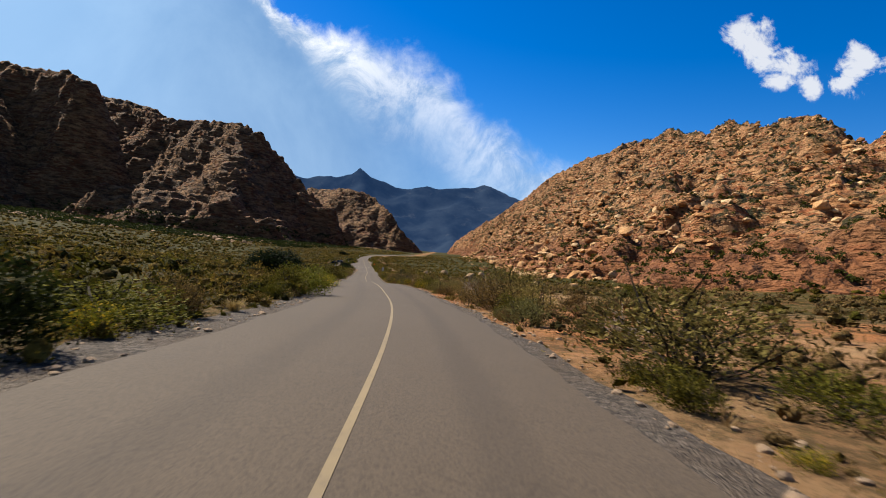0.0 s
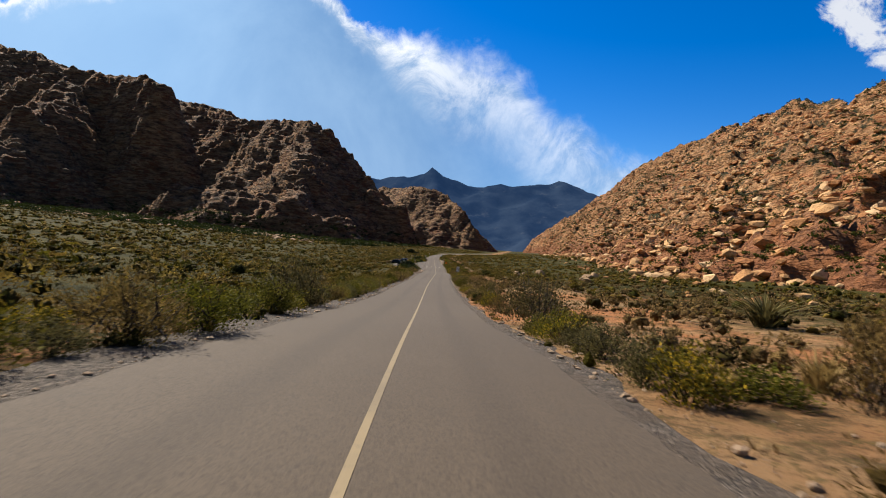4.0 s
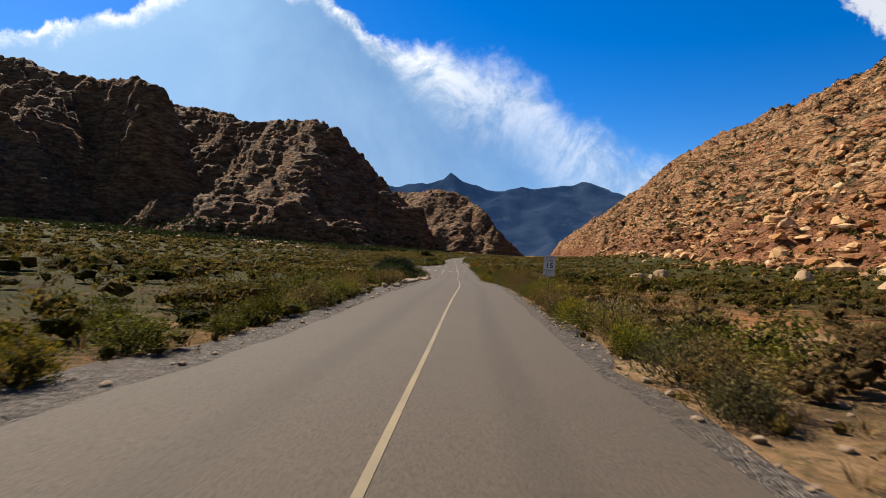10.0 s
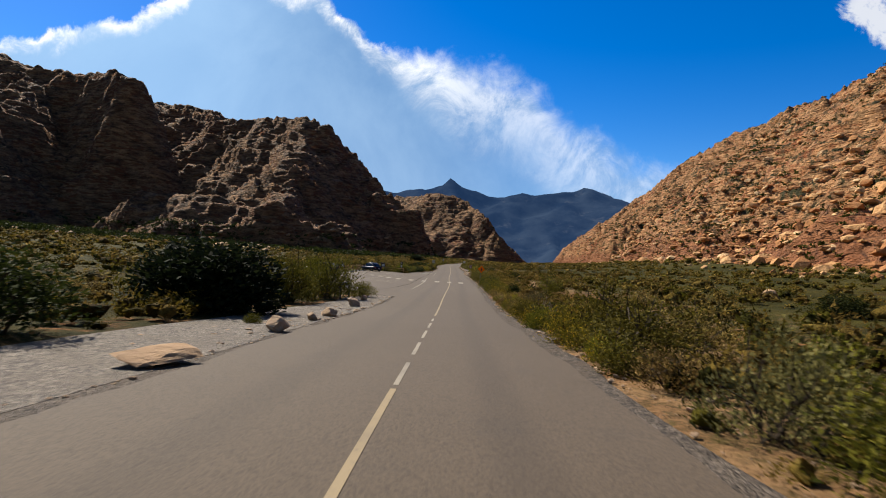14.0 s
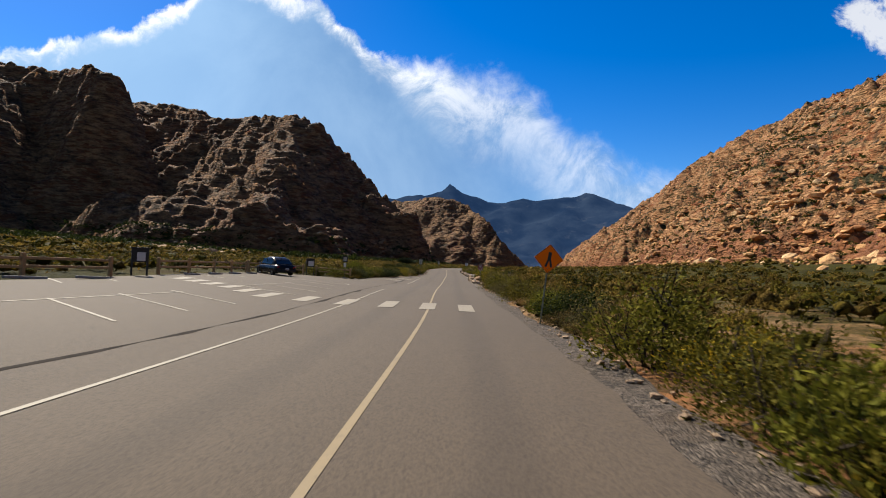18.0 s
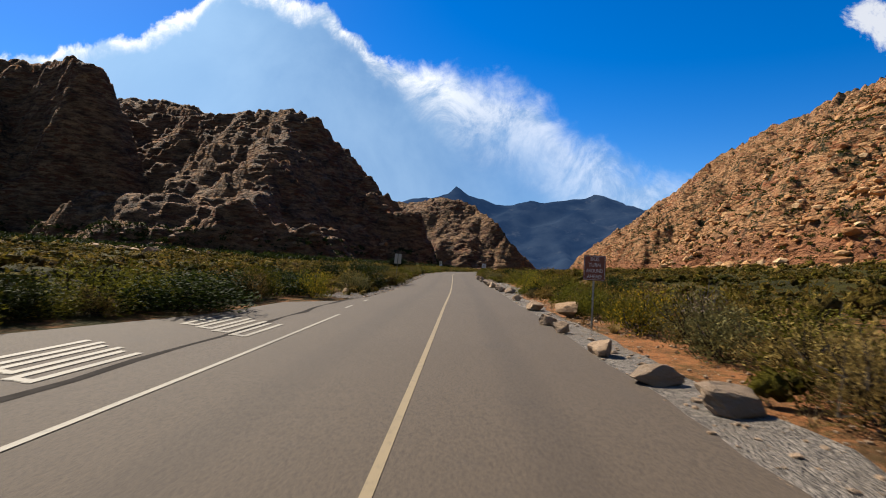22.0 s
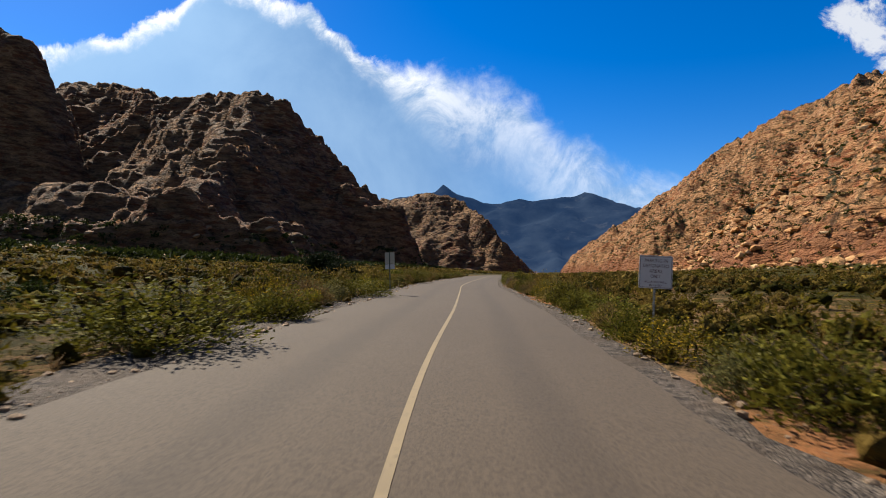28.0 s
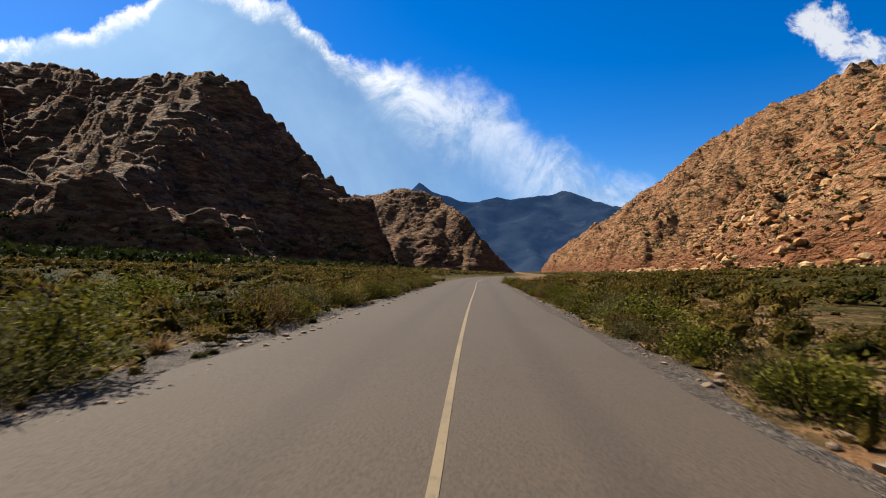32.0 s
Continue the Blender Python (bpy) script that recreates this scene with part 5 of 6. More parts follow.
# ---- boulders ----
def rock_arrays(seed, cuts=9, level=2, rough=0.05):
    """A broken boulder about one metre across: a ball cut by flat breaks, then roughened."""
    rs = np.random.RandomState(seed)
    bm = bmesh.new()
    bmesh.ops.create_icosphere(bm, subdivisions=level, radius=0.5)
    v = np.array([p.co[:] for p in bm.verts])
    f = np.array([[q.index for q in face.verts] for face in bm.faces])
    bm.free()
    v = v * np.array([1.0, rs.uniform(0.65, 0.95), rs.uniform(0.6, 0.85)])
    for _ in range(cuts):
        n = rs.normal(size=3)
        n /= np.linalg.norm(n)
        over = np.maximum(0, v @ n - rs.uniform(0.16, 0.30))
        v = v - over[:, None] * n * 0.95
    for i in range(len(v)):
        p = Vector(v[i]) * 3.1 + Vector((seed, 0, 0))
        v[i] = v[i] * (1 + rough * noise.noise(p) * 2 + rough * noise.noise(p * 2.7))
    lo, hi = v.min(0), v.max(0)
    v = (v - (lo + hi) / 2) / (hi - lo)
    v[:, 2] += 0.5
    return v, f


BOULDERS = [quads_mesh("boulder", *rock_arrays(700 + k, 13, 3, 0.10), MATS["pale_boulder"]) for k in range(6)]


TAN_BOULDERS = [quads_mesh("boulder", *rock_arrays(720 + k, 12, 3, 0.09), MATS["boulder_sandstone"]) for k in range(3)]


def set_boulder(y, d, wide, high, rs, label, models=BOULDERS):
    x = float(mid_x(y)) + d / 0.989
    ob = tagged(new("boulder", models[rs.randint(len(models))]), label, "boulder", "roadside boulders")
    z = max(float(ground_z(x, y)), float(road_z(y)) - 0.03)
    ob.matrix_basis = pose(x, y, z - 0.12 * high, 0, 0, rs.uniform(0, 360)) @ Matrix.Diagonal((wide, wide * rs.uniform(0.65, 0.95), high * 1.12, 1))
    return ob


stones = np.random.RandomState(15)
LEFT_ROW = [(193.0, -5.0, .5, .35), (194.9, -4.5, .6, .32), (197.0, -4.7, .5, .3), (199.6, -4.9, .55, .35), (202.3, -4.8, .6, .4), (204.9, -4.7, 1.0, .42), (207.0, -4.5, .62, .4), (209.4, -4.6, .6, .3), (211.5, -4.6, .5, .3), (214.4, -4.6, .5, .38), (216.6, -4.7, .55, .4), (219.0, -6.8, .5, .35), (228.5, -4.3, .75, .5), (233.0, -4.45, .45, .35), (235.6, -4.45, .7, .4), (244.2, -5.0, .8, .55), (250.5, -5.5, .6, .4)]
RIGHT_ROW = [(324.2, 4.35, 0.7, 0.3), (327.3, 4.2, 0.85, 0.4), (328.9, 3.8, 0.85, 0.34), (331.4, 3.55, 0.62, 0.38), (334.9, 3.45, 0.46, 0.36), (336.7, 3.4, 0.5, 0.38), (342.3, 3.75, 0.75, 0.42), (349.0, 3.75, 0.6, 0.4), (358.5, 4.25, 0.75, 0.42), (360.5, 3.85, 0.6, 0.4), (363.2, 3.75, 0.8, 0.45), (366.8, 3.7, 0.95, 0.5), (369.3, 3.5, 0.68, 0.42), (369.4, 4.0, 0.25, 0.15), (371.9, 3.5, 1.1, 0.55)]
RIGHT_END = [(377.3, 4.0, 0.55, 0.4), (378.1, 3.2, 0.45, 0.35), (380.5, 3.3, 0.9, 0.55), (384.9, 3.3, 0.8, 0.5), (389.5, 3.3, 0.7, 0.4), (393.0, 3.5, 0.5, 0.3)]
for row in (LEFT_ROW, RIGHT_ROW, RIGHT_END):
    for y, d, wide, high in row:
        set_boulder(y, d, wide, high, stones, "weathered pale sandstone boulder on the gravel shoulder")
for y, d, wide, high in ((340.1, 4.65, 1.1, .6), (222.4, -4.4, 1.5, .34), (238.0, 26.0, 3.0, 1.7), (240.0, 28.4, 2.6, 1.6), (262.0, 38.0, 3.4, 2.0), (212.0, 40.0, 3.6, 1.8), (200.0, 37.0, 2.8, 1.3), (268.0, 30.0, 2.0, 1.1), (246.0, 52.0, 4.2, 2.2), (405.0, -14.0, 0.9, .4), (352.5, -6.6, .9, .5), (349.0, -5.9, .6, .3), (371.0, -5.9, .6, .2)):
    set_boulder(y, d, wide, high, stones, "rounded tan sandstone boulder among shrubs", TAN_BOULDERS)

# boulder fields on the slopes
t, b, pos = material("hill_block", 0.92, 0.15)
tone = nd(t, "ShaderNodeNewGeometry").outputs["Random Per Island"]
c = ramp(t, tone, (0.0, (0.26, 0.105, 0.038)), (0.4, (0.40, 0.20, 0.077)), (0.8, (0.52, 0.30, 0.135)), (1.0, (0.58, 0.39, 0.21)))
c = mixc(t, mth(t, "MULTIPLY", rng(t, fbm(t, pos, 0.9, 6, 0.7), 0.48, 0.68), 0.6), c, (0.06, 0.0325, 0.0175))
t.links.new(c, b.inputs["Base Color"])
bump(t, b, fbm(t, pos, 1.3, 8, 0.65), 0.9, 0.5)

small_rocks = [rock_arrays(760 + k, 7, 1, 0.08) for k in range(7)]


def scatter(name, slope, count, x0, x1, y0, y1, low, high, size, label, seed):
    rs = np.random.RandomState(seed)
    x, y = rs.uniform(x0, x1, count), rs.uniform(y0, y1, count)
    z = np.maximum(slope_z(slope, x, y), ground_z(x, y))
    up = z - ground_z(x, y)
    keep = (up > low) & (up < high) & (layers(x, y, 34, 4, seed + 3) > rs.uniform(-0.9, 0.5, count))
    w = size[0] + (size[1] - size[0]) * rs.uniform(size=count) ** 2.6
    h = w * (rs.uniform(0.5, 0.9, count) if "ledge" not in name else rs.uniform(0.35, 0.65, count))
    turn = rs.normal(0.3, 0.5, count)
    rows = np.stack([x, y, z - 0.34 * h, w, h, turn], 1)[keep].tolist()
    return tile(name, small_rocks, rows, MATS["hill_block"] if "hill" in slope else MATS["boulder_sandstone"], label, "boulders")


scatter("hill_boulders", "rocky_hill_east", 10500, 40, 300, 200, 1000, -0.1, 170, (1.0, 6.0), "tumbled golden sandstone boulders covering the slope", 31)
scatter("hill_ledge_boulders", "rocky_hill_east", 9000, 30, 230, 220, 1000, 0.0, 40, (1.4, 6.0), "broad flat sandstone blocks piled on the lower slope", 34)
scatter("hill_foot_boulders", "rocky_hill_east", 2600, 22, 150, 130, 700, -0.3, 7, (0.35, 2.4), "scattered sandstone blocks at the foot of the slope", 32)
scatter("mountain_ledge_boulders", "rocky_mountain_west", 5200, -520, -170, 480, 950, -0.3, 26, (1.4, 7.0), "pale fallen blocks below the dark cliffs", 33)


slope_models = [shrub_arrays(420 + k, 22, 9, 0.40, 0.30, 0.6, 0.03, stems=1)[:2] for k in range(5)]
LEAF_HILL = leafy("hillside_shrub_leaves", (0.016, 0.019, 0.004), (0.066, 0.066, 0.011))


def slope_scrub(name, slope, count, x0, x1, y0, y1, low, high, size, mat, label, seed, models=slope_models):
    rs = np.random.RandomState(seed)
    x, y = rs.uniform(x0, x1, count), rs.uniform(y0, y1, count)
    z = np.maximum(slope_z(slope, x, y), ground_z(x, y))
    up = z - ground_z(x, y)
    patch = layers(x, y, 50, 4, seed)
    keep = (up > low) & (up < high) & (patch > rs.uniform(-0.7, 0.35, count))
    w = rs.uniform(*size, count)
    rows = np.stack([x, y, z - 0.1, w, w * rs.uniform(0.5, 0.9, count), rs.uniform(0, 6.28, count)], 1)[keep].tolist()
    return tile(name, models, rows, mat, label, "scrub")


slope_scrub("hill_scrub", "rocky_hill_east", 30000, 22, 300, 120, 1250, 1.2, 190, (1.0, 3.4), LEAF_HILL, "dark green shrubs between the boulders of the slope", 51)
slope_scrub("hill_foot_scrub", "rocky_hill_east", 12000, 20, 190, 110, 820, -0.3, 11, (0.8, 2.3), MATS["mixed_scrub_foliage"], "olive and straw shrubs climbing among the lowest boulders", 53, far_models)
slope_scrub("mountain_foot_scrub", "rocky_mountain_west", 15000, -620, -150, 480, 1000, -0.4, 20, (2.6, 7.0), LEAF_DARK, "dark green trees and scrub along the foot of the cliffs", 52)

# loose stones along both shoulders
pebbles = [rock_arrays(790 + k, 5, 1, 0.05) for k in range(4)]
rs = np.random.RandomState(61)
rows = []
while len(rows) < 9000:
    y, d = rs.uniform(-6, 500), (4.0 + 3.0 * rs.uniform() ** 2.0) * rs.choice((-1, 1))
    if 256 < y < 344 and d < 0:
        continue
    x, w = float(mid_x(y)) + d, 0.03 + 0.17 * rs.uniform() ** 3.5
    rows.append((x, y, max(float(ground_z(x, y)), float(road_z(y)) - 0.014 if abs(d) < 4.6 else -99) - 0.25 * w, w, w * 0.7, rs.uniform(0, 6.28)))
while len(rows) < 10600:
    y, d = rs.uniform(322, 386), rs.uniform(3.5, 6.4)
    x, w = float(mid_x(y)) + d, 0.025 + 0.08 * rs.uniform() ** 3
    rows.append((x, y, float(road_z(y)) - 0.004 - 0.25 * w, w, w * 0.65, rs.uniform(0, 6.28)))
tile("shoulder_stones", pebbles, rows, MATS["pale_boulder"], "small loose stones on the gravel shoulders", "stones")

# ---- parking place: paint ----
def patch(name, corners, lift, mat, label, category="road marking"):
    """A flat painted patch on the paving, from its corners (x, y) in order."""
    bm = bmesh.new()
    bm.faces.new([bm.verts.new((x, y, float(pave_z(x, y)) + lift)) for x, y in corners])
    me = bpy.data.meshes.new(name)
    bm.to_mesh(me)
    bm.free()
    me.materials.append(mat)
    return tagged(new(name, me), label, category, kind="structure")


def stripe(a, b, wide, mat=WHITE_PAINT, label="faded white painted parking line", lift=0.012, name="parking_line"):
    (ax, ay), (bx, by) = a, b
    n = max(1, int(math.hypot(bx - ax, by - ay) / 3))
    l = math.hypot(bx - ax, by - ay)
    sx, sy = -(by - ay) / l * wide / 2, (bx - ax) / l * wide / 2
    bm = bmesh.new()
    rows = []
    for i in range(n + 1):
        x, y = ax + (bx - ax) * i / n, ay + (by - ay) * i / n
        rows.append([bm.verts.new((x + sx, y + sy, float(pave_z(x + sx, y + sy)) + lift)), bm.verts.new((x - sx, y - sy, float(pave_z(x - sx, y - sy)) + lift))])
    for p, q in zip(rows, rows[1:]):
        bm.faces.new((p[0], p[1], q[1], q[0]))
    me = bpy.data.meshes.new(name)
    bm.normal_update()
    bm.to_mesh(me)
    bm.free()
    me.materials.append(mat)
    return tagged(new(name, me), label, "road marking", kind="structure")


ALONG = Vector((-0.165, 0.986))
bar_at = [(-36.3, 288.6, 3.6), (-38.0, 288.7, 3.6), (-39.8, 288.7, 3.5), (-41.8, 288.8, 3.4), (-43.7, 288.7, 3.0), (-45.6, 288.7, 2.9), (-47.5, 290.3, 2.4), (-49.2, 291.7, 2.2), (-50.8, 292.6, 2.2), (-52.4, 293.4, 2.2), (-53.9, 294.2, 2.2)]
for bx, by, bl in bar_at:
    stripe((bx, by), (bx + ALONG.x * bl, by + ALONG.y * bl), 0.66, label="faded cream-white painted crosswalk bar", lift=0.014, name="crosswalk_bar")
ribbon("edge_line", -3.7, -3.6, 269, 303.3, 0.010, WHITE_PAINT, "faded white painted edge line", "road marking")
ribbon("edge_line", -3.35, -3.25, 318.5, 336, 0.010, WHITE_PAINT, "faded white painted edge line", "road marking")
for y in (338.9, 342.6):
    ribbon("edge_line", -3.7, -3.6, y, y + 0.9, 0.006, WHITE_PAINT, "worn broken white painted edge line", "road marking", 0.6)
for k in (0, 1, 2, 4, 5, 6):
    stripe((-48.4 - 0.35 * max(k, 0), 281.1 + 3.27 * k), (-43.6 - 0.4 * max(k, 0), 278.4 + 3.3 * k), 0.10)
stripe((-48.1, 277.5), (-48.4, 287.5), 0.10)
stripe((-49.4, 292.0), (-50.0, 301.0), 0.10)
for k in range(-2, 6):
    if k != 2:
        stripe((-55.4 - 0.22 * max(k, 0), 287.6 + 3.2 * k), (-52.9 - 0.22 * max(k, 0), 286.0 + 3.25 * k), 0.10)
stripe((-51.9, 305.1), (-52.3, 307.8), 0.10)
stripe((-50.4, 303.9), (-47.4, 302.1), 0.10)
loop_pts = [(-52.0, 306.9), (-48.7, 307.1), (-47.9, 306.3), (-47.5, 305.4), (-48.2, 305.1), (-52.0, 306.7)]
for a, b2 in zip(loop_pts, loop_pts[1:]):
    stripe(a, b2, 0.11, label="faded white outlined loop painted on the paving")
# worn road lettering that can no longer be read, as strokes
for word_y, count in ((325.6, 3), (330.7, 4)):
    for k in range(count):
        x0 = -49.0 - 0.6 * k
        for dx in (0, 0.32):
            stripe((x0 - dx, word_y + 0.25 * k), (x0 - dx - 0.35, word_y + 0.25 * k + 2.4), 0.13, label="worn yellow-white stroke of road lettering", name="road_lettering")
        stripe((x0 - 0.05, word_y + 0.25 * k + 0.1), (x0 - 0.4, word_y + 0.25 * k + 0.1), 0.16, label="worn yellow-white stroke of road lettering", name="road_lettering")
TAR = plain("dark_tar", (0.034, 0.029, 0.025), 0.95, 0, 0.02, 0.5, 3)
ribbon("paving_seam", lambda ys: np.interp(ys, [261, 266, 270, 278, 300, 343], [-6.3, -5.9, -5.5, -5.1, -4.8, -4.62]) + 0.10 * soft_noise(ys / 2.0, ys * 0, 61), lambda ys: np.interp(ys, [261, 266, 270, 278, 300, 343], [-6.2, -5.8, -5.4, -5.0, -4.7, -4.5]) + 0.12 * soft_noise(ys / 1.3, ys * 0, 62), 263, 343, 0.004, TAR, "dark tar seam between road and parking place", "road marking")

# ---- metals and woods ----
STEEL = plain("galvanised_steel", (0.1815, 0.187, 0.187), 0.5, 0.8, 0.5, 0.2, 12)
GREEN_POST = plain("green_grey_post", (0.088, 0.099, 0.077), 0.6, 0.3, 0.4, 0.25, 12)
SIGN_WHITE = plain("sign_white", (0.52, 0.49, 0.48), 0.45, 0, 0.5, 0.10, 5)
SIGN_BACK = plain("bare_aluminium_back", (0.42, 0.37, 0.29), 0.6, 0.0, 0.4, 0.12, 7)
SIGN_BLACK = plain("sign_black", (0.0088, 0.0088, 0.0099), 0.5, 0, 0.4, 0.2, 5)
SIGN_ORANGE = plain("sign_orange", (0.85, 0.155, 0.003), 0.7, 0, 0.08, 0.05, 4)
SIGN_BROWN = plain("sign_brown", (0.143, 0.033, 0.0165), 0.5, 0, 0.5, 0.12, 5)
SIGN_MAROON = plain("sign_maroon", (0.0715, 0.0165, 0.022), 0.5, 0, 0.4, 0.12, 5)
SIGN_BLUE = plain("sign_blue", (0.011, 0.055, 0.1925), 0.5, 0, 0.4, 0.12, 5)
FENCE_WOOD = plain("stained_fence_wood", (0.31, 0.185, 0.085), 0.8, 0, 0.2, 0.35, 5)
CONCRETE = plain("pale_concrete", (0.253, 0.2365, 0.2145), 0.9, 0, 0.2, 0.2, 8)


def block(sx, sy, sz, x=0, y=0, z=0, bevel=0.0, turn=None):
    """A box with its middle at (x, y, z), edges softened."""
    bm = bmesh.new()
    bmesh.ops.create_cube(bm, size=1, matrix=Matrix.Diagonal((sx, sy, sz, 1)))
    if bevel:
        bmesh.ops.bevel(bm, geom=list(bm.edges), offset=bevel, segments=2, affect="EDGES", profile=0.6)
    if turn is not None:
        bmesh.ops.transform(bm, matrix=turn, verts=bm.verts)
    bmesh.ops.translate(bm, vec=(x, y, z), verts=bm.verts)
    return bm


def plate(wide, high, thick, radius, y=0.0, z=0.0, diamond=False):
    """A thin sign plate with rounded corners, facing -y."""
    bm = bmesh.new()
    pts = []
    for cx, cz, a0 in ((wide / 2 - radius, high / 2 - radius, 0), (-wide / 2 + radius, high / 2 - radius, 90), (-wide / 2 + radius, -high / 2 + radius, 180), (wide / 2 - radius, -high / 2 + radius, 270)):
        for k in range(4):
            a = radians(a0 + 30 * k)
            pts.append((cx + radius * math.cos(a), cz + radius * math.sin(a)))
    if diamond:
        pts = [((p - q) * 0.7071, (p + q) * 0.7071) for p, q in pts]
    front = [bm.verts.new((p, y - thick / 2, q + z)) for p, q in pts]
    back = [bm.verts.new((p, y + thick / 2, q + z)) for p, q in pts]
    bm.faces.new(front)
    bm.faces.new(back[::-1])
    for i in range(len(pts)):
        j = (i + 1) % len(pts)
        bm.faces.new((front[j], front[i], back[i], back[j]))
    bmesh.ops.recalc_face_normals(bm, faces=bm.faces)
    return bm


def lettering(text, size, x, y, z, mat, parent, wide=None, bold=0.0):
    """A line of raised letters with its middle at (x, z) on a face at y."""
    cu = bpy.data.curves.new("lettering", "FONT")
    cu.body, cu.size, cu.align_x, cu.align_y = text, size, "CENTER", "CENTER"
    cu.extrude, cu.offset, cu.resolution_u = 0.0015, bold, 3
    tmp = new("lettering_source", cu)
    bpy.context.view_layer.update()
    me = bpy.data.meshes.new_from_object(tmp.evaluated_get(bpy.context.evaluated_depsgraph_get()))
    bpy.data.objects.remove(tmp)
    w = max(v.co.x for v in me.vertices) - min(v.co.x for v in me.vertices)
    k = wide / w if wide else 1.0
    me.transform(Matrix.Translation((x, y, z)) @ pose(0, 0, 0, 90, 0, 0) @ Matrix.Diagonal((k, 1, 1, 1)))
    me.materials.clear()
    me.materials.append(mat)
    return part("lettering", me, mat, parent)


def ring(wide, high, line, y, z, mat, parent, diamond=False):
    """A thin border line on a plate."""
    bm = bmesh.new()
    outer = [(wide / 2, high / 2), (-wide / 2, high / 2), (-wide / 2, -high / 2), (wide / 2, -high / 2)]
    inner = [(a - math.copysign(line, a), b - math.copysign(line, b)) for a, b in outer]
    spin = (lambda p: ((p[0] - p[1]) * 0.7071, (p[0] + p[1]) * 0.7071)) if diamond else (lambda p: p)
    o = [bm.verts.new((spin(p)[0], y, spin(p)[1] + z)) for p in outer]
    i = [bm.verts.new((spin(p)[0], y, spin(p)[1] + z)) for p in inner]
    for k in range(4):
        bm.faces.new((o[k], i[k], i[(k + 1) % 4], o[(k + 1) % 4]))
    return part("border", bm, mat, parent)


def post(high, wide=0.055, mat=None, parent=None):
    """A U-channel steel post with holes' worth of ribs, foot below the ground."""
    bm = bmesh.new()
    prof = [(-wide / 2, 0.02), (-wide / 2, 0.012), (-wide / 4, 0.012), (-wide / 5, -0.018), (wide / 5, -0.018), (wide / 4, 0.012), (wide / 2, 0.012), (wide / 2, 0.02), (wide / 5, 0.02), (wide / 6, -0.008), (-wide / 6, -0.008), (-wide / 5, 0.02)]
    lo = [bm.verts.new((a, b + 0.04, -0.3)) for a, b in prof]
    hi = [bm.verts.new((a, b + 0.04, high)) for a, b in prof]
    for k in range(len(prof)):
        j = (k + 1) % len(prof)
        bm.faces.new((lo[k], lo[j], hi[j], hi[k]))
    bm.faces.new(hi)
    bmesh.ops.recalc_face_normals(bm, faces=bm.faces)
    return part("post", bm, mat or STEEL, parent)


def bolt(x, y, z, parent):
    bm = bmesh.new()
    bmesh.ops.create_cone(bm, cap_ends=True, segments=8, radius1=0.012, radius2=0.010, depth=0.012, matrix=pose(x, y, z, 90, 0, 0))
    return part("bolt", bm, STEEL, parent)


def foot_z(x, y):
    return float(ground_z(x, y))


# speed sign
s1 = thing("speed_limit_sign", "white speed limit sign with black numerals on a steel post", "road sign")
post(2.95, parent=s1)
p1 = part("speed_plate", plate(0.66, 0.82, 0.006, 0.03, 0, 2.52), SIGN_WHITE, s1)
ring(0.62, 0.78, 0.012, -0.0042, 2.52, SIGN_BLACK, p1)
lettering("SPEED", 0.17, 0, -0.004, 2.80, SIGN_BLACK, p1, 0.50)
lettering("LIMIT", 0.17, 0, -0.004, 2.64, SIGN_BLACK, p1, 0.42)
lettering("15", 0.40, 0, -0.004, 2.37, SIGN_BLACK, p1, 0.36, 0.008)
p2 = part("radar_plate", plate(0.66, 0.32, 0.006, 0.03, 0, 1.93), SIGN_WHITE, s1)
ring(0.62, 0.28, 0.010, -0.0042, 1.93, SIGN_BLACK, p2)
lettering("RADAR", 0.11, 0, -0.004, 1.995, SIGN_BLACK, p2, 0.34)
lettering("ENFORCED", 0.11, 0, -0.004, 1.87, SIGN_BLACK, p2, 0.50)
for z in (2.86, 2.18, 1.82):
    bolt(0, -0.008, z, s1)
s1.matrix_basis = pose(-17.9, 188.0, foot_z(-17.9, 188.0) - 0.33, 0, 3.2, 4)

# crossing sign: plain bars stand for its symbol
s2 = thing("crossing_sign", "orange diamond crossing sign with a black symbol on a leaning post", "road sign")
post(2.7, 0.06, GREEN_POST, s2)
p1 = part("diamond_plate", plate(0.71, 0.71, 0.006, 0.04, 0, 2.26, True), SIGN_ORANGE, s2)
ring(0.68, 0.68, 0.011, -0.0042, 2.26, SIGN_BLACK, p1, True)
for bx, bz, bw, bh, turn in ((0.02, 2.35, 0.11, 0.27, 4), (-0.045, 2.11, 0.07, 0.28, 18), (0.075, 2.11, 0.07, 0.28, -14)):
    part("bar", block(bw, 0.003, bh, bx, -0.0052, bz, 0.0, Matrix.Rotation(radians(turn), 4, "Y")), SIGN_BLACK, p1)
for z in (2.60, 1.92):
    bolt(0, -0.008, z, s2)
s2.matrix_basis = pose(-33.38, 285.4, foot_z(-33.38, 285.4), 0, 5.5, 9)

